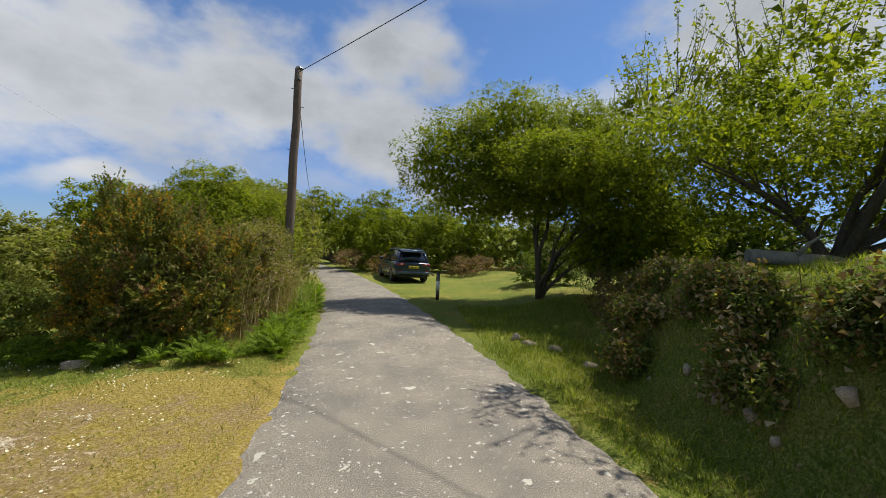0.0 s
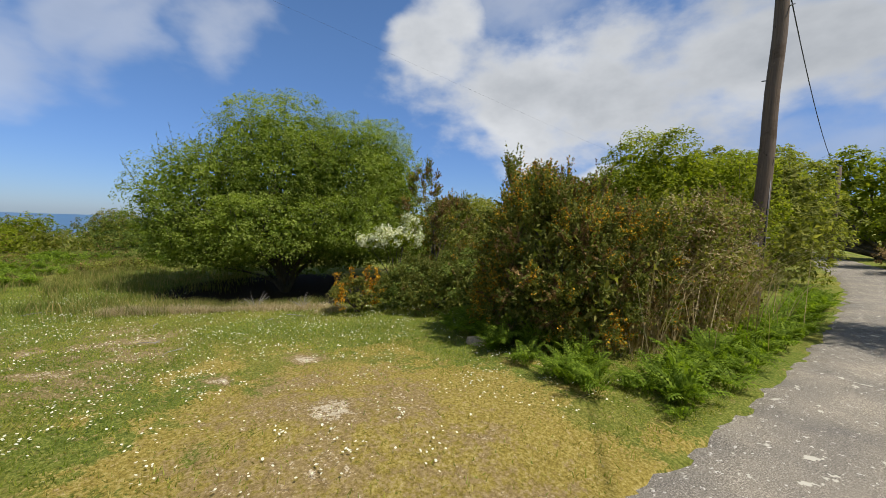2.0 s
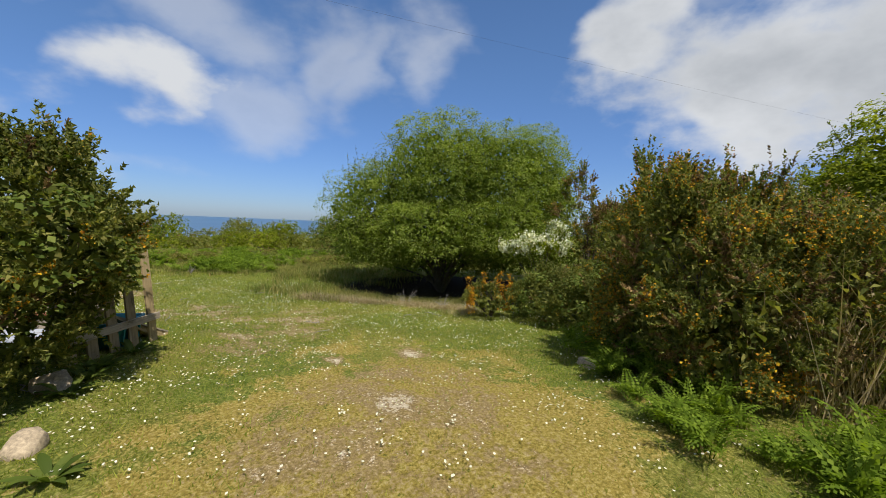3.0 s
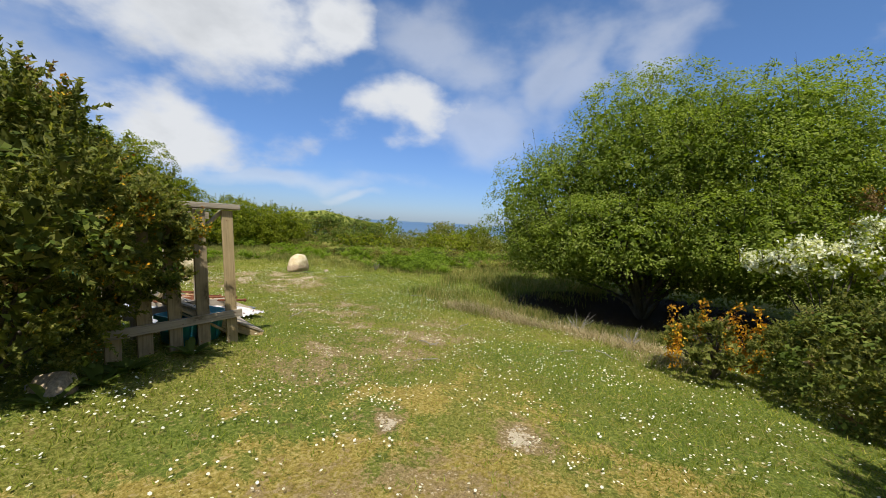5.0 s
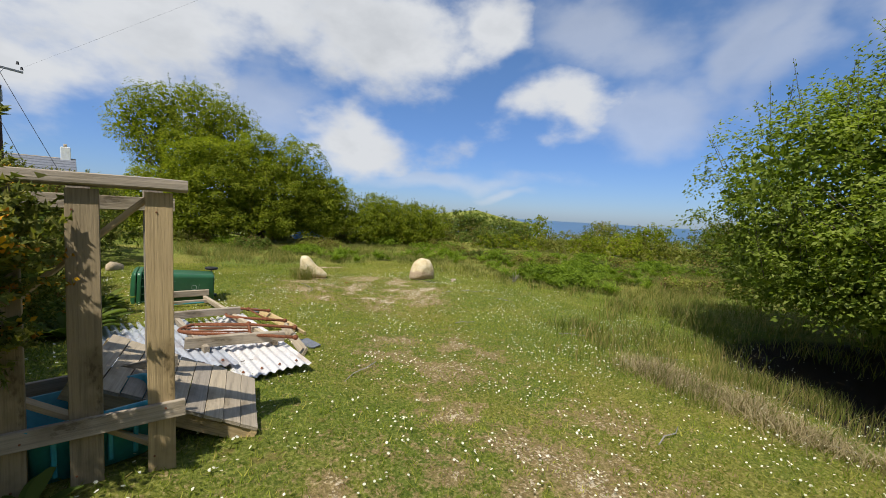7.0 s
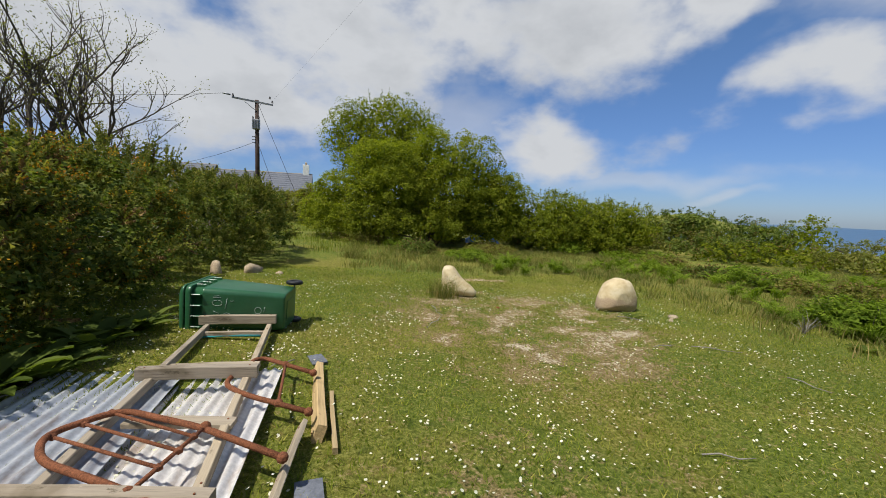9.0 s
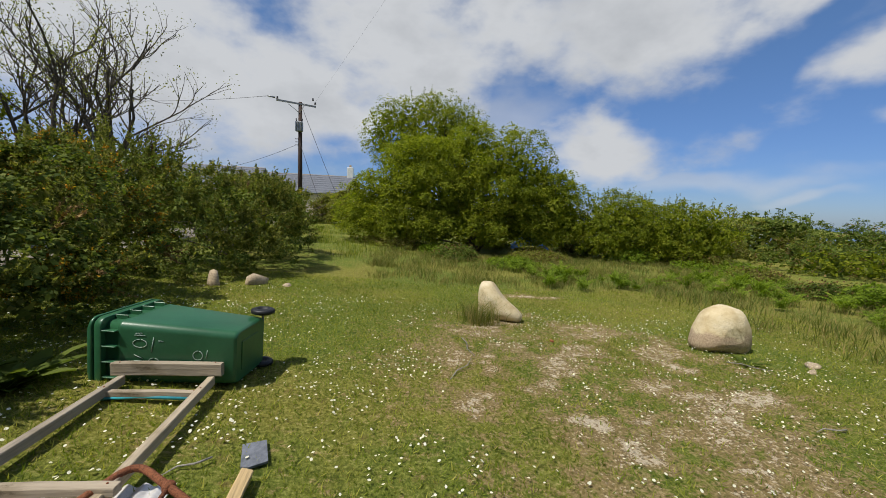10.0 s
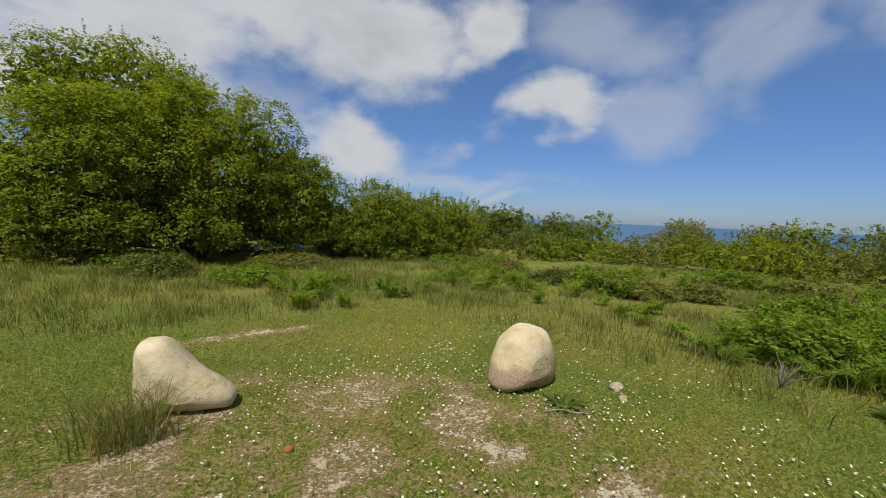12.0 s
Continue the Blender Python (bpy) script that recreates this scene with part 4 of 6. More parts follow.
# growth on the bank face
rs = random.Random(41)
bank_lobes = []
for k in range(20):
    y = 0.2 + 7.2 * k / 19 + rs.uniform(-0.3, 0.3)
    u = rs.uniform(0.15, 1.05)
    x = 2.75 + 0.9 * float(sstep(y, 4.5, 8.0)) + 1.1 * u
    bank_lobes.append((x, y, float(ground_z(x, y)) + 0.02, rs.uniform(0.22, 0.42), rs.uniform(0.3, 0.65), rs.uniform(0.14, 0.34)))
tree("bank_growth", bank_lobes, 26000, "bramble", 0.045, "ivy, bramble and dead stems hanging over the stony bank", "shrub", None, 0.02, 6, 0.14, 16, 0.6, 130, 0.3,
     extra=[("brown", 0.35, 0.06, "dead_growth"), ("olive", 0.4, 0.045, "moss_growth"), ("straw", 0.12, 0.07, "dry_growth")])
tree("round_tree", [(-10.6, -17, 2.0, 2.7, 2.2, 2.3), (-8.2, -17.4, 1.9, 2.2, 2.0, 2.1), (-12.6, -16.6, 1.2, 1.6, 1.7, 1.6), (-6.0, -18.0, 0.9, 1.6, 1.6, 1.5), (-10.2, -16.2, 0.5, 2.4, 1.3, 0.9), (-7.6, -16.6, 0.5, 1.8, 1.2, 0.9)], 115000, "hawthorn", 0.078,
     "dense rounded tree in bright leaf", "tree", (-10, -17), 0.12, 12, 0.36, 60, 0.4, 260, 0.5, cut=0.25)
tree("sycamore_tree", [(-6.3, -28, 5.8, 2.0, 2.0, 2.0), (-8.6, -28, 6.6, 2.6, 2.2, 2.1), (-10.6, -27, 5.8, 2.0, 2.0, 1.9), (-8, -27, 4, 3, 2.4, 2)], 40000, "hawthorn", 0.10, "taller tree with lighter open foliage", "tree",
     None, 0.18, 26, 0.42, 26, 0.6, 90, 0.9)
tree("scrub", [(-15.2, -15.5, 0.6, 1.8, 1.6, 1.3), (-17.5, -14.8, 0.5, 1.9, 1.6, 1.2)], 26000, "hawthorn", 0.075, "tall willow scrub before the sea", "scrub", None, 0.04, 6, 0.24, 26, 0.45, 160, 0.7)
tree("scrub", [(-15, -23, 0.6, 2.5, 2, 1.7), (-19.5, -21, 0.4, 2.6, 2.2, 1.5), (-24, -18, 0.3, 2.6, 2.2, 1.3)], 12000, "bramble", 0.14, "dark scrub on the slope behind the trees", "scrub", None, 0.04, 6, 0.3, 30, 0.45, 60, 0.5)
rs = random.Random(17)
for k in range(15):
    u = k / 14
    a = radians(62 + 96 * u)
    lobs = []
    for _ in range(6):
        b, r = a + rs.uniform(-0.09, 0.09), rs.uniform(18.5, 29)
        x, y = -5.0 - r * math.sin(b), -2.5 + r * math.cos(b)
        hgt = rs.uniform(0.5, 0.9) if r < 21 else rs.uniform(0.85, 1.45)
        lobs.append((x, y, float(ground_z(x, y)) + 0.35 * hgt, rs.uniform(0.8, 1.9), rs.uniform(0.8, 1.9), hgt))
    leafk = ("olive", "hawthorn", "olive", "hawthorn", "bramble")[k % 5]
    tree("scrub", lobs, 11000, leafk, 0.085, "low mixed bramble and willow scrub towards the sea", "scrub", None, 0.03, 5, 0.22, 26, 0.45, 70, 0.45,
         extra=[("brown", 0.12, 0.06, "dead_growth")])


# ---- bracken ----
def frond(bm, base, yaw, length, droop, width):
    """One bracken frond: an arching stem with paired pinnae, each with a toothed edge, that shorten to the tip."""
    c, s = math.cos(yaw), math.sin(yaw)
    n = 14
    pts = []
    for i in range(n + 1):
        u = i / n
        r = length * (0.10 * u + 0.52 * u * u)
        z = length * (1.15 * u - droop * u * u)
        pts.append(Vector((base[0] + c * r, base[1] + s * r, base[2] + z)))
    side = Vector((-s, c, 0))
    for i in range(4, n):
        u = (i - 4) / (n - 4)
        w = width * (1 - u) ** 0.75 * (0.75 + 0.25 * min(1, u * 5))
        d = (pts[i + 1] - pts[i])
        for k in (-1, 1):
            tip = pts[i] + side * k * w + d * 0.9 - Vector((0, 0, w * 0.28))
            q = [pts[i], pts[i].lerp(tip, 0.5), tip]
            for f0 in range(2):
                a, b = q[f0], q[f0 + 1]
                wd = d * (0.66 - 0.2 * f0)
                bm.faces.new([bm.verts.new(v) for v in (a, a.lerp(b, 0.6) - wd, b, a.lerp(b, 0.6) + wd)])
    tube([pts[0], pts[n // 2], pts[n]], [0.005, 0.004, 0.001], 3, bm, False)


def fern_mesh(seed, fronds, length):
    random.seed(seed)
    bm = bmesh.new()
    for k in range(fronds):
        frond(bm, (random.uniform(-.05, .05), random.uniform(-.05, .05), 0), 2 * math.pi * k / fronds + random.uniform(-.4, .4),
              length * random.uniform(0.7, 1.15), random.uniform(0.35, 0.75), length * random.uniform(0.2, 0.3))
    me = bpy.data.meshes.new("fern")
    bm.to_mesh(me)
    bm.free()
    me.materials.append(M["fern"])
    return me


FERNS = [fern_mesh(s, 6 + s % 3, 0.5) for s in range(5)]
random.seed(3)


def ferns(n, spot, lo, hi, label, group):
    for _ in range(n):
        x, y = spot()
        ob = new("fern", random.choice(FERNS))
        k = random.uniform(lo, hi)
        ob.matrix_world = at(x, y, -0.03, random.uniform(0, 360)) @ pose(0, 0, 0, random.uniform(-20, 20), random.uniform(-20, 20), 0) @ Matrix.Diagonal((k, k, k * random.uniform(0.9, 1.5), 1))
        tagged(ob, label, "fern", group)


def fern_patch(n, spot, lo, hi, label, group):
    """A bracken stand too dense to count, in one mesh."""
    arr = []
    for me in FERNS:
        co = np.zeros(len(me.vertices) * 3, np.float32)
        me.vertices.foreach_get("co", co)
        fi = np.zeros(len(me.loops), np.int32)
        me.loops.foreach_get("vertex_index", fi)
        arr.append((co.reshape(-1, 3), fi.reshape(-1, 4)))
    V, F, k0 = [], [], 0
    for _ in range(n):
        x, y = spot()
        co, fi = random.choice(arr)
        k = random.uniform(lo, hi)
        m = at(x, y, -0.03, random.uniform(0, 360)) @ pose(0, 0, 0, random.uniform(-20, 20), random.uniform(-20, 20), 0) @ Matrix.Diagonal((k, k, k * random.uniform(0.9, 1.5), 1))
        V.append(co @ np.array(m.to_3x3()).T + np.array(m.translation))
        F.append(fi + k0)
        k0 += len(co)
    tagged(new("bracken", mesh_from("bracken", np.concatenate(V), np.concatenate(F), M["fern"], False)), label, "bracken", kind="stuff")


ferns(52, lambda: (random.uniform(-5.2, -2.5), random.uniform(5.35, 6.1)), 0.5, 1.0, "bright green bracken fern at the foot of the gorse", "bracken at the gorse")
ferns(12, lambda: (random.uniform(-6.0, -5.0), random.uniform(5.6, 6.3)), 0.6, 1.1, "bracken fern beside the gorse", "bracken at the gorse")


def verge_spot():
    y = random.uniform(5.7, 15.5)
    return float(road_mid(y) - road_half(y)) - random.uniform(0.12, 0.75), y


ferns(190, verge_spot, 0.55, 1.05, "lush bracken fern on the lane verge", "bracken on the verge")
fern_patch(150, lambda: (random.uniform(-16.5, -13.3), random.uniform(-5.1, -3.0)), 0.5, 0.95, "low green bracken in the rough grass", "bracken in the field")
fern_patch(70, lambda: (random.uniform(-17, -10.2), random.uniform(-11.5, -9.6)), 0.5, 1.0, "green bracken behind the boulders", "bracken in the field")
fern_patch(110, lambda: (random.uniform(-21, -13.5), random.uniform(-10, -1.5)), 0.6, 1.1, "scattered bracken across the slope", "bracken in the field")


# low lumps of fresh bracken and bramble over the slope
rs = random.Random(23)
MOUNDS = [(-14.1, -4.2, 0.75, 0.42), (-15.2, -3.7, 0.8, 0.42), (-13.7, -3.2, 0.5, 0.3), (-16.3, -4.4, 0.9, 0.4)]
for k in range(26):
    a, r = radians(70 + 105 * (k + rs.random()) / 26), rs.uniform(11.5, 17.5)
    MOUNDS.append((-5.0 - r * math.sin(a), -2.5 + r * math.cos(a), rs.uniform(0.5, 1.1), rs.uniform(0.22, 0.45)))
for k, (x, y, w, h) in enumerate(MOUNDS):
    lobs = [(x + rs.uniform(-w, w) * 0.8, y + rs.uniform(-w, w) * 0.8, float(ground_z(x, y)) + 0.02, w * rs.uniform(0.5, 0.9), w * rs.uniform(0.5, 0.9), h * rs.uniform(0.7, 1.1)) for _ in range(3)]
    leafk = "fern" if k < 4 or k % 3 == 0 else ("bramble", "olive")[k % 2]
    tree("bramble_mound" if leafk != "fern" else "bracken_mound", lobs, 3600, leafk, 0.06, "low bright green bracken mound in rough grass" if leafk == "fern" else "low tangled bramble mound with dead stems", "shrub",
         None, 0.02, 3, 0.13, 16, 0.4, 26, 0.25, extra=None if leafk == "fern" else [("brown", 0.22, 0.05, "dead_growth")])


# ---- grasses ----
def strew(n, x0, x1, y0, y1, keep=None):
    p = np.stack([rng.uniform(x0, x1, n), rng.uniform(y0, y1, n)], 1)
    off = np.abs(p[:, 0] - road_mid(p[:, 1])) > road_half(p[:, 1]) - 0.02 + 0.10 * rng.random(n)
    p = p[off]
    if keep is not None:
        p = p[keep(p[:, 0], p[:, 1])]
    return np.column_stack([p, ground_z(p[:, 0], p[:, 1]) - 0.006])


def splay_mask(x, y):
    return ((x + 2.4) / 3.2) ** 2 + ((y - 3.3) / 1.9) ** 2 + 0.35 * wave(x * 1.4, y * 1.4)


lawn = strew(460000, -13.5, 3.0, -9.5, 7.0, lambda x, y: (mud_shade(x, y) < 0.3) & (rng.random(len(x)) < 0.10 + 0.9 * sstep(splay_mask(x, y) + 1.6 * (clouding(x, y, 2.4) - 0.5), 0.5, 1.5)) & (rng.random(len(x)) < (0.35 + 0.9 * clouding(x, y, 2.0)) * (1 - 0.8 * sstep(wear(x, y), 0.15, 0.8))))
tagged(new("grass", blades("grass", lawn, 0.040, 0.009, M["grass"], 0.9)), "short cropped green grass", "grass", kind="stuff")
dry = strew(170000, -10.5, 0.5, -8.5, 5.8, lambda x, y: (rng.random(len(x)) < 0.22 + 0.55 * (1 - sstep(splay_mask(x, y) + 1.6 * (clouding(x, y, 2.4) - 0.5), 0.5, 1.7))) & (rng.random(len(x)) > 0.35 + 0.55 * sstep(wear(x, y), 0.12, 0.55)))
tagged(new("grass", blades("grass", dry, 0.030, 0.008, M["moss_grass"], 1.0)), "yellowed mossy grass on worn ground", "grass", kind="stuff")
bank_g = strew(60000, 1.2, 8.5, -2, 12)
tagged(new("grass", blades("grass", bank_g, 0.10, 0.010, M["grass"], 0.9, 2)), "longer grass over the bank and verge", "grass", kind="stuff")
edge = strew(26000, -13.8, 2.0, -3, 16, lambda x, y: np.abs(np.abs(x - road_mid(y)) - road_half(y)) < 0.22)
tagged(new("grass", blades("grass", edge, 0.07, 0.007, M["grass"], 0.9, 2)), "grass tufts along the lane edge", "grass", kind="stuff")


def tufts(n, spot, per, h, spread, mat, label, width=0.007, lean=0.35):
    c = np.array([spot() for _ in range(n)])
    k = np.repeat(c, per, 0) + rng.normal(size=(n * per, 2)) * spread
    b = np.column_stack([k, ground_z(k[:, 0], k[:, 1]) - 0.02])
    tagged(new("rushes", blades("rushes", b, h, width, M[mat], lean, 2)), label, "rushes", kind="stuff")


ru = random.uniform
tufts(150, lambda: (ru(-11.2, -9.0) - 0.0, ru(-0.5, 5.0)) if ru(0, 1) < 0.5 else (ru(-11.5, -9.9), ru(0.8, 4.4)), 40, 0.22, 0.11, "rush", "rushes along the wet hollow below the willow")
tufts(70, lambda: (lambda y: (-8.9 - 0.35 * (4 - y) * 0.6 + ru(-.25, .25), y))(ru(0.3, 4.2)), 90, 0.15, 0.15, "straw", "pale dead grass heaped along the hollow", 0.006, 1.2)
tufts(380, lambda: (ru(-17, -6.2), ru(-15, -9.6)), 50, 0.20, 0.16, "rush", "tall green and brown rushes in the damp field", 0.010, 0.55)
tufts(330, lambda: (ru(-22, -12.4), ru(-10, -1.0)), 45, 0.22, 0.17, "rush", "rushes and rough grass on the slope", 0.011, 0.6)
tufts(260, lambda: (ru(-15, -10.0), ru(-1.5, 1.2)) if ru(0, 1) < 0.2 else (ru(-22, -13), ru(-3, 3)), 45, 0.25, 0.17, "rush", "rough rushes towards the sea", 0.011, 0.6)
tufts(12, lambda: (-8.15 + ru(-.22, .18), -6.85 + ru(-.25, .25)), 34, 0.36, 0.06, "rush", "dark rush tuft beside the boulder", 0.006, 0.7)
tufts(240, lambda: (ru(-8, 4), ru(-28, -12)), 50, 0.22, 0.2, "grass", "meadow grass around the pole", 0.012)

tufts(70, lambda: (ru(-4.2, -2.9), ru(6.8, 10.2)), 14, 1.5, 0.2, "straw", "tall dry stems standing in the thicket", 0.010, 0.6)
tufts(22, lambda: (ru(-8.9, -7.9), ru(3.9, 4.6)), 40, 0.12, 0.12, "straw", "dead grass at the gorse foot", 0.006, 1.1)

# daisies
nd = 6500
dp = strew(nd, -13, -2.2, -8, 6.6, lambda x, y: (wave(x * 0.8 + 3, y * 0.9) > -0.25) & (splay_mask(x, y) > 0.7))
clus = strew(560, -12, -2.4, -7.5, 6.3)
extra_d = np.repeat(clus, 12, 0) + np.column_stack([rng.normal(size=(len(clus) * 12, 2)) * rng.uniform(0.05, 0.2, (len(clus) * 12, 1)), np.zeros(len(clus) * 12)])
extra_d[:, 2] = ground_z(extra_d[:, 0], extra_d[:, 1])
dp = np.concatenate([dp, extra_d])
ang = np.linspace(0, 2 * np.pi, 7)[:-1]
rad = rng.uniform(0.0065, 0.0105, len(dp))
dh = rng.uniform(0.025, 0.045, len(dp))
tilt = rng.normal(size=(len(dp), 2)) * 0.3
ring = np.stack([np.cos(ang), np.sin(ang)], 1)
v = np.zeros((len(dp), 6, 3))
v[:, :, 0] = dp[:, None, 0] + rad[:, None] * ring[None, :, 0]
v[:, :, 1] = dp[:, None, 1] + rad[:, None] * ring[None, :, 1]
v[:, :, 2] = dp[:, None, 2] + dh[:, None] + rad[:, None] * (ring[None, :, 0] * tilt[:, :1] + ring[None, :, 1] * tilt[:, 1:])
tagged(new("daisies", mesh_from("daisies", v.reshape(-1, 3), np.arange(len(dp) * 6).reshape(-1, 6), M["petal"], False)), "small white daisies scattered over the turf", "flowers", kind="stuff")

# ---- overhead lines ----
def wire(name, a, b, sag, r, label, n=24):
    a, b = Vector(a), Vector(b)
    base = thing(name, Matrix.Translation(a), label, "wire")
    pts = []
    for i in range(n + 1):
        u = i / n
        p = a.lerp(b, u)
        p.z -= 4 * sag * u * (1 - u)
        pts.append(p - a)
    part("strand", tube(pts, r, 5), M["wire"], base)
    return base


def telegraph_pole():
    x, y = -3.72, 11.0
    z = float(ground_z(x, y))
    root = thing("telegraph_pole", pose(x, y, z, 0.6, 1.0, 0), "tall weathered wooden telegraph pole beside the lane", "pole")
    h = 6.62 - z
    n = 14
    pts = [(0.01 * math.sin(i * 1.3), 0.008 * math.cos(i * 1.7), -0.2 + (h + 0.2) * i / n) for i in range(n + 1)]
    part("shaft", tube(pts, [0.135 - 0.035 * i / n for i in range(n + 1)], 14), M["pole"], root)
    bm = bmesh.new()
    bmesh.ops.create_cone(bm, cap_ends=True, segments=14, radius1=0.108, radius2=0.085, depth=0.05, matrix=pose(0.01, 0, h + 0.02))
    part("cap", bm, M["steel"], root, "grey metal pole cap")
    part("notice", box(0.11, 0.012, 0.20, pose(0.03, -0.135, 1.36), 0.003), M["white"], root, "small white notice plate")
    for k, zz in enumerate((1.55, 2.9, 3.0, 4.4, 5.6, 6.1)):
        part("step_bolt", tube([(0.10 * (-1) ** k, 0, zz), (0.19 * (-1) ** k, 0, zz + 0.01)], 0.011, 6), M["steel"], root)
    bm = tube([(0.125, -0.03, 0.1), (0.115, -0.03, 2.6)], 0.016, 6)
    part("cable_guard", bm, M["black_plastic"], root, "black cable guard")
    part("bracket", box(0.05, 0.16, 0.05, pose(0.06, -0.10, h - 0.32)), M["steel"], root)
    return x, y, 6.62


px, py, pz = telegraph_pole()
wire("overhead_wire", (px + 0.05, py, pz - 0.25), (-9.0, 33.0, 5.2), 0.7, 0.011, "black telephone wire sagging inland along the lane")
wire("overhead_wire", (px + 0.05, py - 0.1, pz - 0.15), (14.0, -4.5, 9.0), 0.25, 0.010, "black overhead wire crossing the lane")


def far_pole():
    x, y = -8.6, 31.5
    z = float(ground_z(x, y))
    root = thing("telegraph_pole", pose(x, y, z), "distant slim wooden pole among the trees", "pole")
    part("shaft", tube([(0, 0, -0.2), (0, 0, 3), (0, 0, 5.4 - z)], [0.12, 0.11, 0.09], 10), M["pole"], root)


far_pole()


def power_pole():
    x, y = 0.0, -29.5
    z = float(ground_z(x, y))
    top = 7.95
    h = top - z
    root = thing("power_pole", pose(x, y, z), "dark tarred power pole with crossarm and transformer", "pole")
    part("shaft", tube([(0, 0, -0.3), (0, 0, h * 0.5), (0, 0, h)], [0.16, 0.14, 0.115], 12), M["pole_dark"], root)
    arm = pose(0.22, 0.13, h - 0.12, 0, 0, 12)
    part("crossarm", box(2.5, 0.09, 0.11, arm @ pose(0, 0, 0, 0, -4, 0)), M["steel"], root, "galvanised crossarm")
    for s, zz in ((-1.2, 0.1), (-1.05, 0.35), (1.18, 0.22)):
        bm = bmesh.new()
        for k in range(3):
            bmesh.ops.create_cone(bm, cap_ends=True, segments=10, radius1=0.075 - 0.012 * k, radius2=0.045, depth=0.05, matrix=arm @ pose(s, 0, zz - 0.03 + 0.05 * k))
        part("insulator", bm, M["black_plastic"], root)
    part("strain_insulator", tube([(1.5, 0.42, h + 0.1), (1.95, 0.5, h + 0.15)], 0.05, 8), M["steel"], root)
    for s in (-1, 1):
        part("brace", tube([(0.22 + 0.55 * s, 0.14, h - 0.16), (0, 0.13, h - 0.75)], 0.02, 6), M["steel"], root)
    tr = part("transformer", box(0.46, 0.36, 0.66, pose(0, 0.28, h - 1.65), 0.04), M["steel"], root, "grey pole transformer")
    for k in (-1, 1):
        part("bushing", tube([(0.17 * k, 0.28, h - 1.34), (0.2 * k, 0.28, h - 1.12)], [0.05, 0.035], 8), M["black_plastic"], tr)
    for k in range(3):
        part("fin", box(0.02, 0.05, 0.5, pose(-0.15 + 0.15 * k, 0.48, h - 1.65)), M["steel"], tr)
    for k in range(3):
        part("lv_bracket", tube([(0, 0.1, h - 2.45 - 0.2 * k), (0.28, 0.16, h - 2.45 - 0.2 * k)], 0.025, 6), M["black_plastic"], root)
    part("warning_plate", box(0.22, 0.012, 0.3, pose(-0.02, 0.155, 2.0)), plain_yellow, root, "yellow warning plate")
    return (x, y, top)


plain_yellow = plain("yellow_plate", (0.75, 0.55, 0.02), 0.5, 0, 0.05, 5, 0.02)
power_pole()
wire("stay_wire", (-0.1, -29.4, 7.7), (-3.6, -28.0, -0.35), 0.05, 0.014, "taut steel stay wire anchored in the grass", 8)
wire("stay_wire", (-0.05, -29.3, 5.2), (-2.2, -28.0, -0.35), 0.05, 0.014, "thin stay wire with a black guard", 8)
wire("overhead_wire", (-0.9, -29.5, 7.9), (-26.0, 37.0, 8.7), 0.25, 0.002, "high overhead wire sagging across the grass")
wire("overhead_wire", (1.9, -29.0, 8.1), (26.0, -33.0, 8.4), 0.7, 0.012, "overhead wire running inland from the pole")
wire("overhead_wire", (0.25, -29.4, 5.1), (9.5, -37.0, 3.6), 0.25, 0.012, "service wire dropping towards the cottage")


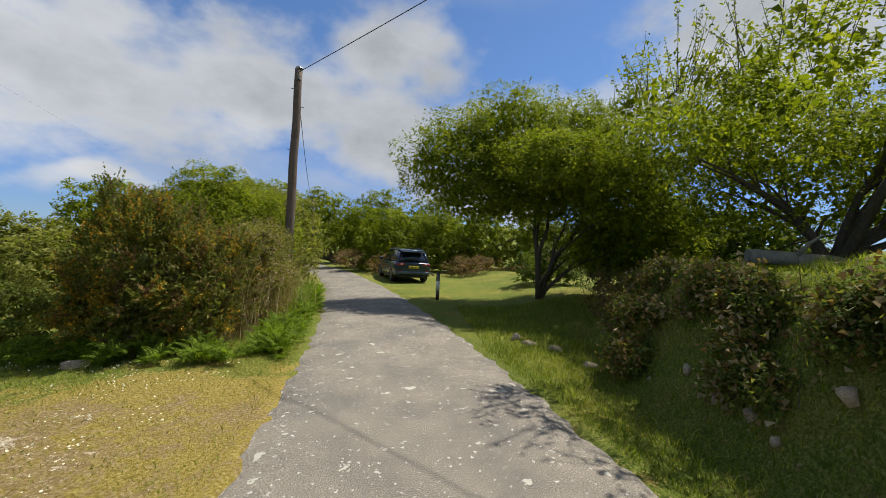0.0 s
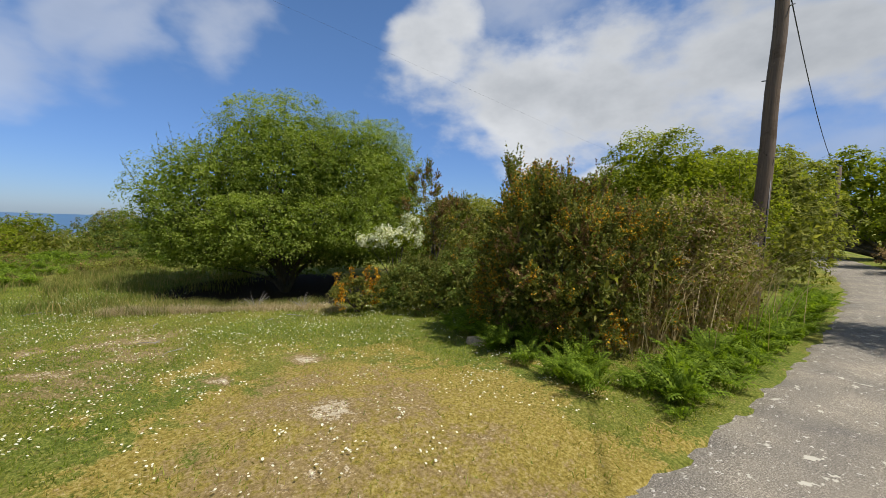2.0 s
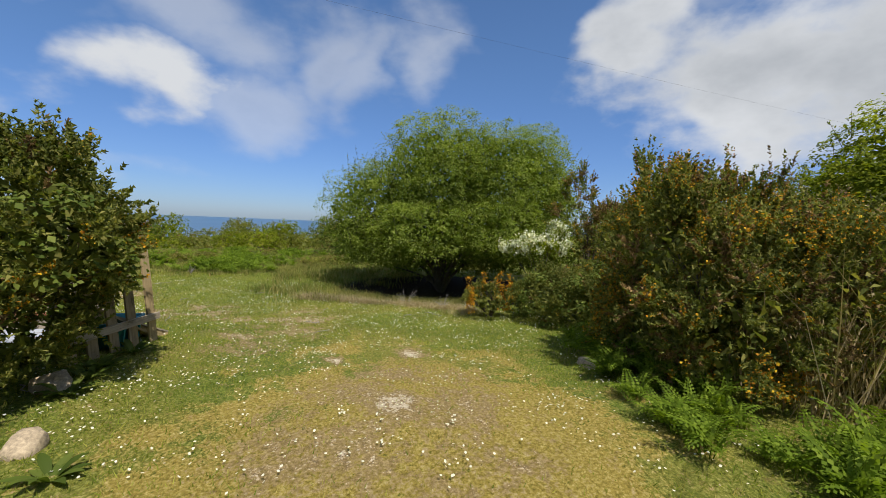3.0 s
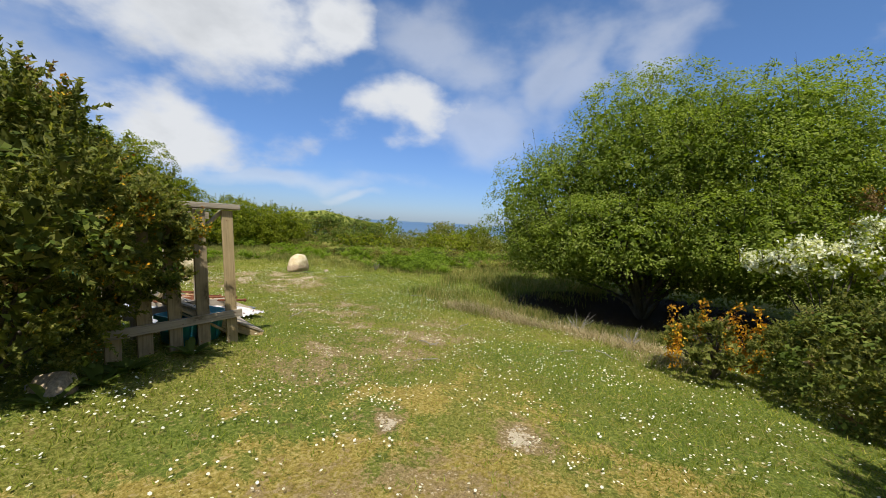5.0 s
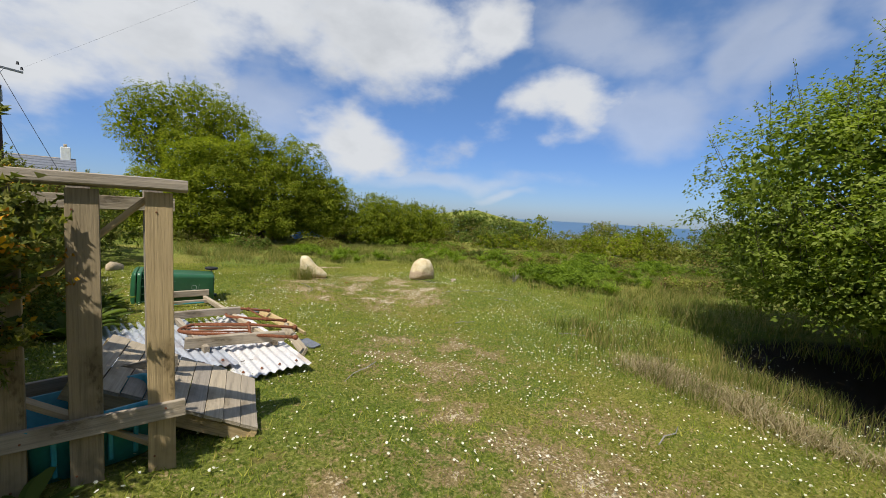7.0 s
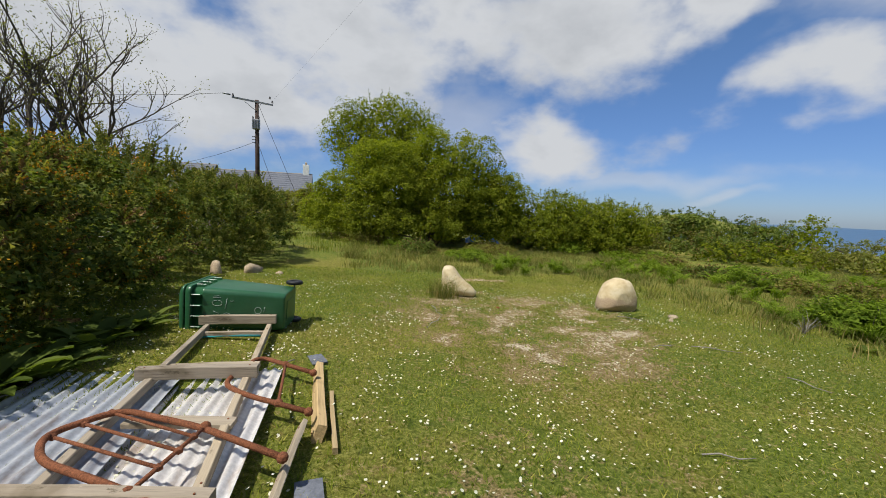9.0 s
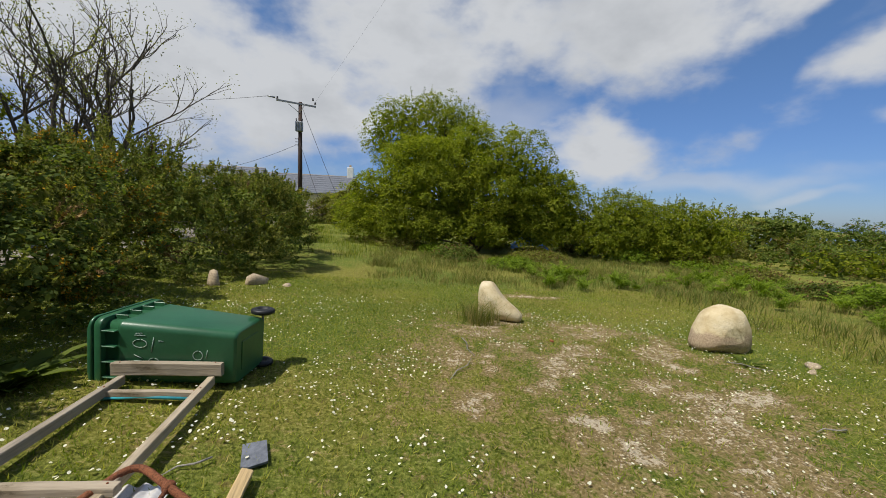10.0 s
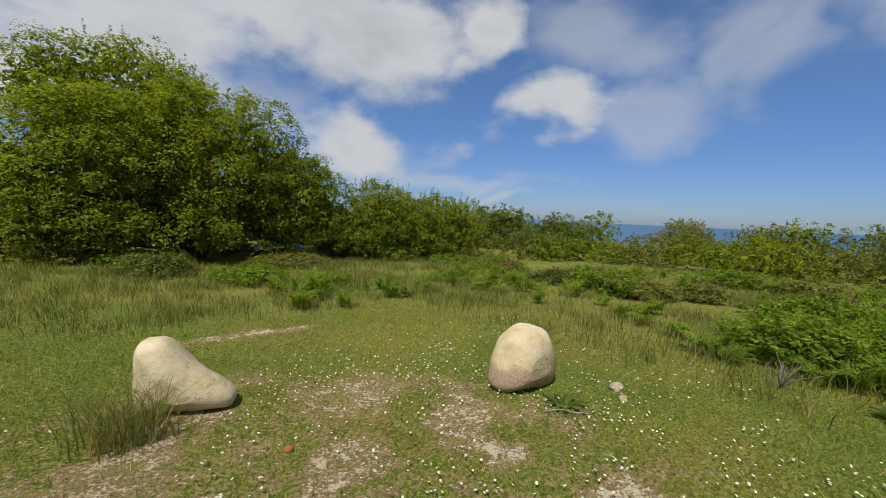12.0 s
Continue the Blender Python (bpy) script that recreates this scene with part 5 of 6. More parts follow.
# ---- cottage beyond the pole ----
def cottage():
    x, y = 4.6, -42.0
    z = float(ground_z(x, y)) - 1.85
    root = thing("cottage", pose(x, y, z, 0, 0, 4), "low rendered cottage with slate roofs behind the trees", "house")
    for cx, w, d, eave, ridge in ((-2.4, 8.6, 6.0, 2.5, 4.3), (6.0, 8.0, 6.0, 2.9, 4.7)):
        bm = bmesh.new()
        hw, hd = w / 2, d / 2
        vs = [bm.verts.new(p) for p in ((cx - hw, -hd, 0), (cx + hw, -hd, 0), (cx + hw, hd, 0), (cx - hw, hd, 0),
                                        (cx - hw, -hd, eave), (cx + hw, -hd, eave), (cx + hw, hd, eave), (cx - hw, hd, eave),
                                        (cx - hw, 0, ridge), (cx + hw, 0, ridge))]
        for f in ((0, 1, 5, 4), (2, 3, 7, 6), (1, 2, 6, 9, 5), (3, 0, 4, 8, 7)):
            bm.faces.new([vs[i] for i in f])
        wall = part("wall", bm, M["render"], root)
        ang = math.degrees(math.atan2(ridge - eave, hd))
        ln = math.hypot(ridge - eave, hd) + 0.25
        for s in (-1, 1):
            roof = part("roof", box(w + 0.4, ln, 0.09, pose(cx, s * (hd / 2 + 0.1), (eave + ridge) / 2 + 0.03, -s * ang), 0.01), M["slate"], root, "grey slate roof slope")
            rows = 9
            for r in range(rows):
                part("slate_course", box(w + 0.42, 0.03, 0.03, pose(cx, s * (hd / 2 + 0.1), (eave + ridge) / 2 + 0.03, -s * ang) @ pose(0, -ln / 2 + ln * (r + 0.5) / rows, 0.05), 0), M["slate"], roof)
        part("ridge", box(w + 0.42, 0.22, 0.1, pose(cx, 0, ridge + 0.06), 0.03), M["stone"], root)
        for k in (-1, 1):
            win = part("window", box(0.9, 0.08, 0.9, pose(cx + k * w * 0.25, hd + 0.02, eave - 1.15)), M["white"], root, "white framed window")
            for j in (-1, 1):
                part("pane", box(0.36, 0.03, 0.74, pose(cx + k * w * 0.25 + j * 0.21, hd + 0.065, eave - 1.15), 0), M["glass_dark"], win)
    ch = part("chimney", box(0.6, 0.6, 1.1, pose(-6.3, 0, 4.75), 0.03), M["white"], root, "white chimney stack")
    part("pot", tube([(-6.3, 0, 5.3), (-6.3, 0, 5.55)], [0.12, 0.1], 10), M["stone"], ch)
    dorm = part("dormer", box(1.1, 1.3, 0.8, pose(4.4, 2.1, 3.7), 0.02), M["white"], root, "small white dormer")
    for s in (-1, 1):
        part("dormer_roof", box(0.75, 1.6, 0.07, pose(4.4 + s * 0.3, 2.1, 4.25, 0, s * 38), 0.01), M["slate"], dorm)
    part("aerial", tube([(7.5, 0, 4.7), (7.5, 0, 6.0)], 0.02, 5), M["steel"], root)


gm, gn, gl, gb = material("dark_glass", 0.06, 0.0, 0.6)
gb.inputs["Base Color"].default_value = (0.012, 0.015, 0.018, 1)
M["glass_dark"] = gm
cottage()


# ---- parked car ----
def parked_car():
    yaw = 17.0
    rear = Vector((-0.26, 19.27))
    d = Vector((-math.sin(radians(yaw)), math.cos(radians(yaw))))
    c = rear + d * 2.3
    z = float(ground_z(c.x, c.y)) + 0.015
    root = thing("car", pose(c.x, c.y, z, 1.6, 0, yaw), "dark blue family SUV parked half on the verge", "car")
    paint, n, l, b = material("car_paint", 0.25, 0.35, 0.5)
    b.inputs["Base Color"].default_value = (0.03, 0.05, 0.085, 1)
    b.inputs["Coat Weight"].default_value = 0.8
    red, *_r = material("tail_lamp", 0.2, 0, 0.5)
    _r[2].inputs["Base Color"].default_value = (0.28, 0.012, 0.01, 1)

    def loft(secs, mats_, name, par, label=""):
        """Sections (y, half width low, half width high, z low, z high) joined into one shell."""
        bm = bmesh.new()
        rings = []
        for y, wl_, wh, z0, z1 in secs:
            zm = z0 + (z1 - z0) * 0.55
            wm = max(wl_, wh)
            ring = []
            for x_, z_ in ((-wl_ * 0.92, z0), (-wl_, z0 + 0.06), (-wm, zm), (-wh, z1 - 0.05), (-wh * 0.93, z1), (0, z1 + 0.015),
                           (wh * 0.93, z1), (wh, z1 - 0.05), (wm, zm), (wl_, z0 + 0.06), (wl_ * 0.92, z0)):
                ring.append(bm.verts.new((x_, y, z_)))
            rings.append(ring)
        for a, bb in zip(rings, rings[1:]):
            for k in range(len(a)):
                f = bm.faces.new((a[k], a[(k + 1) % len(a)], bb[(k + 1) % len(a)], bb[k]))
                f.smooth = True
        bm.faces.new(rings[0][::-1])
        bm.faces.new(rings[-1])
        bmesh.ops.recalc_face_normals(bm, faces=bm.faces)
        return part(name, bm, mats_, par, label)

    body = loft([(-2.28, 0.84, 0.80, 0.42, 0.98), (-2.15, 0.91, 0.88, 0.32, 1.04), (-1.5, 0.93, 0.90, 0.26, 1.04), (0, 0.93, 0.88, 0.24, 1.0),
                 (1.2, 0.93, 0.88, 0.26, 0.98), (1.9, 0.90, 0.82, 0.30, 0.88), (2.28, 0.76, 0.66, 0.42, 0.72)], paint, "body", root)
    loft([(-2.16, 0.80, 0.70, 1.02, 1.10), (-1.95, 0.80, 0.64, 1.02, 1.50), (-1.5, 0.80, 0.63, 1.0, 1.62), (-0.2, 0.80, 0.64, 0.99, 1.65), (0.35, 0.80, 0.60, 0.98, 1.58), (1.25, 0.78, 0.55, 0.97, 1.03)],
         M["glass_dark"], "window_glass", root, "dark tinted glasshouse")
    loft([(-2.1, 0.58, 0.54, 1.56, 1.60), (-1.4, 0.655, 0.60, 1.60, 1.655), (-0.2, 0.66, 0.61, 1.62, 1.68), (0.4, 0.62, 0.57, 1.56, 1.61)], paint, "roof", root)
    part("rear_spoiler", box(1.2, 0.3, 0.05, pose(0, -2.06, 1.58, 8), 0.02), paint, root)
    for s in (-1, 1):
        part("pillar", tube([(0.80 * s, -2.14, 1.03), (0.62 * s, -1.94, 1.52)], 0.055, 6), paint, root)
        part("pillar", tube([(0.82 * s, -0.35, 1.0), (0.66 * s, -0.35, 1.6)], 0.03, 6), M["black_plastic"], root)
        part("roof_rail", tube([(0.60 * s, -1.7, 1.66), (0.60 * s, -1.6, 1.72), (0.60 * s, 0.1, 1.72), (0.60 * s, 0.2, 1.66)], 0.018, 6), M["black_plastic"], root)
        lamp = part("tail_light", box(0.40, 0.10, 0.13, pose(0.68 * s, -2.25, 0.93, 0, s * 6, s * 14), 0.03), red, root, "red tail light")
        part("reverse_lamp", box(0.12, 0.03, 0.035, pose(0.62 * s, -2.315, 0.95, 0, 0, s * 14), 0.004), M["white"], lamp)
        part("bumper_reflector", box(0.22, 0.04, 0.10, pose(0.74 * s, -2.26, 0.62, 0, 0, s * 14), 0.015), red, root)
        part("exhaust", tube([(0.55 * s, -2.3, 0.36), (0.55 * s, -2.1, 0.36)], 0.05, 10), M["steel"], root)
        mir = part("door_mirror", box(0.2, 0.1, 0.14, pose(1.02 * s, 0.75, 1.08), 0.03), paint, root)
        part("arch_trim", box(0.04, 3.3, 0.12, pose(0.925 * s, -0.1, 0.30), 0.02), M["black_plastic"], root)
        for y in (-1.38, 1.38):
            wh = part("wheel", tube([(0.72 * s, y, 0.35), (0.945 * s, y, 0.35)], 0.02, 8), M["steel"], root)
            prof = ((0.70, 0.25), (0.71, 0.33), (0.76, 0.355), (0.89, 0.355), (0.945, 0.33), (0.95, 0.26), (0.90, 0.24))
            bm = bmesh.new()
            seg = 26
            rr = [[bm.verts.new((s * px_, y + r * math.cos(2 * math.pi * k / seg), 0.35 + r * math.sin(2 * math.pi * k / seg))) for k in range(seg)] for px_, r in prof]
            for i in range(len(prof)):
                a, bb = rr[i], rr[(i + 1) % len(prof)]
                for k in range(seg):
                    f = bm.faces.new((a[k], a[(k + 1) % seg], bb[(k + 1) % seg], bb[k]))
                    f.smooth = True
            part("tyre", bm, M["black_plastic"], wh)
            bm = bmesh.new()
            for k in range(5):
                a = 2 * math.pi * k / 5
                for da in (-0.14, 0.14):
                    box(0.03, 0.035, 0.22, pose(0.93 * s, y, 0.35, math.degrees(a + da), 0, 0) @ pose(0, 0, 0.13), 0.004, bm)
            part("rim", bm, M["steel"], wh, "five-spoke alloy rim")
    part("bumper", box(1.66, 0.14, 0.2, pose(0, -2.27, 0.50), 0.06), paint, root)
    part("bumper_skirt", box(1.5, 0.12, 0.14, pose(0, -2.25, 0.35), 0.04), M["black_plastic"], root)
    plate = part("number_plate", box(0.52, 0.02, 0.115, pose(0, -2.315, 0.81), 0.005), plain_yellow, root, "yellow rear number plate")
    for k in range(7):
        part("plate_bar", box(0.035, 0.006, 0.07, pose(-0.2 + 0.065 * k + (0.03 if k > 3 else 0), -2.328, 0.81), 0), M["black_plastic"], plate)
    part("wiper", tube([(0.0, -2.19, 1.08), (0.3, -2.17, 1.13)], 0.012, 5), M["black_plastic"], root)
    part("fin_aerial", box(0.03, 0.14, 0.05, pose(0, -1.6, 1.70), 0.01), M["black_plastic"], root)


parked_car()


def marker_post():
    x, y = 0.66, 13.2
    root = thing("marker_post", at(x, y), "black and white reflector marker post on the verge", "post")
    def shell(z0, z1, mat, name, lab=""):
        bm = tube([(0, 0, z0), (0, 0, z1)], 0.062, 14)
        return part(name, bm, mat, root, lab)
    shell(-0.1, 0.34, M["black_plastic"], "lower_band")
    shell(0.34, 0.66, M["white"], "white_band", "white painted band")
    top = part("head", tube([(0, 0, 0.66), (0, 0, 0.88), (0, 0, 0.92)], [0.064, 0.064, 0.04], 14), M["black_plastic"], root)
    part("reflector", box(0.075, 0.012, 0.19, pose(0, -0.066, 0.77), 0.01), M["steel"], top, "grey reflector")


marker_post()


# ---- broken gate and timber heap ----
def plank(parent, sx, sy, sz, m, mat="old_wood", name="plank", label="", nails=0):
    """A sawn plank, long in its local z, a little bowed and worn."""
    bm = bmesh.new()
    n = 7
    rings = []
    for i in range(n + 1):
        u = i / n - 0.5
        bow = 0.004 * math.cos(u * 3) + random.uniform(-0.0015, 0.0015)
        w = sx / 2 * (1 + random.uniform(-0.02, 0.02))
        e = min(sx, sy) * 0.09
        t = sy / 2
        rings.append([bm.verts.new((x, y + bow, u * sz)) for x, y in ((-w + e, -t), (w - e, -t), (w, -t + e), (w, t - e), (w - e, t), (-w + e, t), (-w, t - e), (-w, -t + e))])
    for a, b in zip(rings, rings[1:]):
        for k in range(8):
            bm.faces.new((a[k], a[(k + 1) % 8], b[(k + 1) % 8], b[k]))
    bm.faces.new(rings[0][::-1])
    bm.faces.new(rings[-1])
    ob = part(name, bm, M[mat], parent, label)
    ob.matrix_basis = m
    for k in range(nails):
        nb = bmesh.new()
        bmesh.ops.create_cone(nb, cap_ends=True, segments=6, radius1=0.005, radius2=0.005, depth=0.006, matrix=m @ pose(random.uniform(-.3, .3) * sx, sy / 2 + 0.002, (k / max(1, nails - 1) - 0.5) * sz * 0.86, 90))
        part("nail", nb, M["rust"], ob).matrix_parent_inverse = ob.matrix_basis.inverted()
    return ob


def between(a, b, twist=0.0):
    """Pose with local z along a to b, at the middle."""
    a, b = Vector(a), Vector(b)
    d = b - a
    return Matrix.Translation((a + b) / 2) @ d.to_track_quat("Z", "Y").to_matrix().to_4x4() @ pose(0, 0, 0, 0, 0, twist), d.length


random.seed(11)


def gate_panel():
    gz = float(ground_z(-4.4, -0.05))
    root = thing("picket_gate", pose(-4.4, -0.05, gz), "weathered wooden picket gate leaning on the gorse", "gate")
    lean = 6.0
    tilt = pose(0, 0, 0, lean, 0, -4)
    for k, x in enumerate((-0.50, -0.21, 0.05, 0.30, 0.53)):
        hh = 1.45 if k < 4 else 1.38
        plank(root, 0.116 + 0.006 * (k % 2), 0.024, hh, tilt @ pose(x, 0, hh / 2 - 0.07, 0, random.uniform(-0.8, 0.8), 0), "old_wood", "picket", nails=2)
    plank(root, 0.085, 0.03, 1.2, tilt @ pose(-0.0, 0.03, 0.26, 0, 90, 0) @ pose(0, 0, 0, 0, 0, 0), "grey_wood", "bottom_rail", nails=3)
    plank(root, 0.10, 0.055, 1.05, tilt @ pose(-0.10, 0.0, 1.42, 0, 90, 0) @ pose(0, 0, 0, 0, 0, 90), "grey_wood", "top_rail")
    m, ln = between((-0.53, -0.07, 0.02), (0.32, -0.05, 0.62))
    plank(root, 0.075, 0.024, ln, tilt @ m, "old_wood", "brace")
    m, ln = between((-0.48, -0.06, 1.38), (0.15, -0.07, 0.74))
    plank(root, 0.075, 0.024, ln, tilt @ m, "old_wood", "brace")


gate_panel()


def back_panel():
    gz = float(ground_z(-4.5, -0.62))
    root = thing("picket_fence", pose(-4.5, -0.62, gz), "second weathered picket fence section behind the gate", "fence")
    tilt = pose(0, 0, 0, 2, 0, 6)
    for k, x in enumerate((-0.42, -0.08, 0.25)):
        plank(root, 0.10, 0.024, 1.45, tilt @ pose(x, 0, 0.66, 0, random.uniform(-1, 1), 0), "grey_wood", "picket", nails=2)
    plank(root, 0.08, 0.03, 0.9, tilt @ pose(-0.08, 0.03, 1.30, 0, 90, 0), "grey_wood", "top_rail")
    plank(root, 0.08, 0.03, 0.9, tilt @ pose(-0.08, 0.03, 0.28, 0, 90, 0), "grey_wood", "bottom_rail")


back_panel()


def pallet_deck():
    """Boarded deck lying tilted, its low edge in the grass."""
    a, b = Vector((-5.40, -0.15, -0.04)), Vector((-5.56, -0.85, -0.02))
    far = Vector((0.69, -0.47, 0.41))
    wdir = (b - a).normalized()
    ldir = (far - wdir * far.dot(wdir)).normalized()
    ndir = ldir.cross(wdir).normalized()
    if ndir.z < 0:
        ndir = -ndir
    mid = (a + b) / 2
    m = Matrix((ldir, wdir, ndir)).transposed().to_4x4()
    m.translation = mid
    if m.determinant() < 0:
        m = m @ Matrix.Diagonal((1, -1, 1, 1))
    root = thing("timber_deck", m, "grey boarded pallet deck tilted against the gate", "pallet")
    L, W = 1.0, (b - a).length
    for k in range(9):
        x = 0.06 + k * 0.109
        dz = random.uniform(-0.004, 0.004)
        ob = plank(root, 0.104, 0.02, W + random.uniform(-0.015, 0.03), pose(x, 0, dz, 90, 0, 0) @ pose(0, 0, 0, 0, 0, 180), "grey_wood", "deck_board", nails=2)
    for y in (-W / 2 + 0.03, W / 2 - 0.03):
        plank(root, 0.09, 0.04, L, pose(L / 2, y, -0.06, 0, 90, 0), "fresh_wood" if y > 0 else "old_wood", "side_joist")
    plank(root, 0.09, 0.04, W, pose(0.02, 0, -0.06, 90, 0, 0) @ pose(0, 0, 0, 0, 0, 90), "fresh_wood", "end_joist")
    bm = bmesh.new()
    bmesh.ops.create_cone(bm, cap_ends=True, segments=12, radius1=0.022, radius2=0.022, depth=0.004, matrix=pose(-0.004, W / 2 - 0.25, -0.05, 0, 90, 0))
    part("paint_spot", bm, M["green_plastic"], root, "green paint spot")
    prop = plank(root, 0.10, 0.08, 0.35, pose(L - 0.1, 0.0, -0.24, 0, -20, 0), "old_wood", "prop")


pallet_deck()


def teal_box():
    root = thing("recycling_box", at(-4.62, -0.27, 0.0, 8), "teal plastic recycling box behind the gate", "box")
    def ring(bm, sx, sy, z, r=0.05):
        out = []
        for cx, cy, a0 in ((1, 1, 0), (-1, 1, 90), (-1, -1, 180), (1, -1, 270)):
            for k in range(4):
                a = radians(a0 + k * 30)
                out.append(bm.verts.new((cx * (sx / 2 - r) + r * math.cos(a), cy * (sy / 2 - r) + r * math.sin(a), z)))
        return out
    bm = bmesh.new()
    rings = [ring(bm, 0.44, 0.30, 0), ring(bm, 0.5, 0.36, 0.26), ring(bm, 0.56, 0.42, 0.27), ring(bm, 0.56, 0.42, 0.31), ring(bm, 0.52, 0.38, 0.31), ring(bm, 0.46, 0.32, 0.03)]
    for a, b in zip(rings, rings[1:]):
        for k in range(16):
            f = bm.faces.new((a[k], a[(k + 1) % 16], b[(k + 1) % 16], b[k]))
            f.smooth = True
    bm.faces.new(rings[0][::-1])
    bm.faces.new(rings[-1])
    part("tub", bm, M["teal_plastic"], root)
    part("handle", tube([(0.27, -0.1, 0.24), (0.32, -0.1, 0.2), (0.32, 0.1, 0.2), (0.27, 0.1, 0.24)], 0.014, 6), M["teal_plastic"], root)
    for k in range(4):
        part("rib", box(0.02, 0.02, 0.22, pose(-0.15 + 0.1 * k, 0.185, 0.15, -6), 0.004), M["teal_plastic"], root)


teal_box()


def corrugated(name, m, w, ln, mat, label, pitch=0.076, amp=0.011):
    root = thing(name, m, label, "metal sheet")
    nx_ = int(w / pitch * 8)
    xs = np.linspace(-w / 2, w / 2, nx_ + 1)
    ys = np.linspace(-ln / 2, ln / 2, 26)
    X, Y = np.meshgrid(xs, ys)
    base = amp * np.sin(2 * np.pi * X / pitch) + 0.025 * np.sin(Y * 1.6 + 0.5) * np.cos(X * 2.1)
    Y = Y + 0.012 * np.sin(X * 9) * (np.abs(Y) > ln / 2 - 0.05)
    V = np.concatenate([np.stack([X, Y, base], -1).reshape(-1, 3), np.stack([X, Y, base - 0.002], -1).reshape(-1, 3)])
    k = np.arange(X.size).reshape(X.shape)
    q = np.stack([k[:-1, :-1], k[:-1, 1:], k[1:, 1:], k[1:, :-1]], -1).reshape(-1, 4)
    mpart("sheet", mesh_from("sheet", V, np.concatenate([q, q[:, ::-1] + X.size]), mat), root)
    for i in range(5):
        bm = bmesh.new()
        bmesh.ops.create_cone(bm, cap_ends=True, segments=8, radius1=0.014, radius2=0.006, depth=0.012, matrix=pose(-w / 2 + pitch * (1.25 + 2 * i), ln / 2 - 0.12, amp + 0.02))
        part("fixing", bm, M["rust"], root, "rusty roofing nail")
    return root


def sheet_metal(name, col, stain):
    m, n, l, b = material(name, 0.5, 0.35, 0.4)
    a = noise_node(n, l, 2.2, 5, 0.65, stretch=(3, 0.8, 1))
    f = noise_node(n, l, 40, 3, 0.6)
    c = ramp(n, l, f, ((0.3, tuple(x * 0.85 for x in col)), (0.7, tuple(min(1, x * 1.1) for x in col))))
    c = mixc(n, l, smooth(n, l, a, 0.52, 0.68), c, stain)
    l.new(c, b.inputs["Base Color"])
    l.new(ramp(n, l, a, ((0.3, (0.4,) * 3), (0.7, (0.75,) * 3))), b.inputs["Roughness"])
    bump(n, l, b, f, 0.1, 0.004)
    return m


M["galv"] = sheet_metal("galvanised_sheet", (0.42, 0.44, 0.47), (0.25, 0.22, 0.21))
M["white_sheet"] = sheet_metal("whitened_sheet", (0.66, 0.64, 0.61), (0.45, 0.38, 0.32))
corrugated("corrugated_sheet", pose(-5.72, -2.22, -0.115, 1.0, 0.8, 1.5), 0.70, 2.32, M["white_sheet"], "whitened corrugated metal sheet lying on the grass")
corrugated("corrugated_sheet", pose(-5.02, -2.32, -0.055, 1.5, -3.5, 5), 0.86, 2.10, M["galv"], "grey galvanised corrugated sheet overlapping its neighbour")


def ladder_frame():
    root = thing("timber_ladder", pose(-5.5, -3.1, -0.07), "long grey timber frame laid over the sheets", "frame")
    def rail(a, b, sx, sy, mat, name):
        m, ln = between(Vector(a) - Vector((-5.5, -3.1, -0.07)), Vector(b) - Vector((-5.5, -3.1, -0.07)))
        plank(root, sx, sy, ln, m, mat, name, nails=2)
    rail((-5.16, -4.36, -0.085), (-5.36, -1.70, -0.005), 0.045, 0.06, "grey_wood", "rail")
    rail((-5.74, -4.36, -0.095), (-5.97, -1.70, -0.045), 0.045, 0.06, "grey_wood", "rail")
    rail((-5.08, -4.40, -0.02), (-5.80, -4.40, -0.03), 0.05, 0.09, "grey_wood", "crosspiece")
    rail((-5.14, -4.18, -0.10), (-5.76, -4.18, -0.11), 0.04, 0.05, "grey_wood", "crosspiece")
    rail((-5.18, -3.03, 0.015), (-5.93, -3.03, -0.005), 0.06, 0.085, "grey_wood", "crosspiece")
    rail((-5.30, -3.22, -0.03), (-5.90, -3.22, -0.04), 0.05, 0.04, "grey_wood", "crosspiece")
    rail((-5.20, -1.84, 0.045), (-6.06, -1.72, 0.01), 0.06, 0.10, "grey_wood", "crosspiece")
    rail((-5.40, -2.46, -0.02), (-5.95, -2.40, -0.04), 0.09, 0.03, "grey_wood", "crosspiece")
    ob = part("strap", tube([(0.34, -1.06, -0.05), (0.1, -1.07, -0.045), (-0.2, -1.05, -0.05)], 0.011, 5), M["teal_plastic"], root, "blue plastic strap")


ladder_frame()


def bend(points, r, bm=None, steps=6, sides=9):
    """A tube with rounded corners through the points."""
    P = [Vector(p) for p in points]
    out = [P[0]]
    for a, b, c in zip(P, P[1:], P[2:]):
        k = min(0.11, (a - b).length * 0.45, (c - b).length * 0.45)
        p0, p1 = b + (a - b).normalized() * k, b + (c - b).normalized() * k
        for i in range(steps + 1):
            t = i / steps
            out.append(p0 * (1 - t) ** 2 + b * 2 * t * (1 - t) + p1 * t * t)
    out.append(P[-1])
    return tube(out, r, sides, bm)


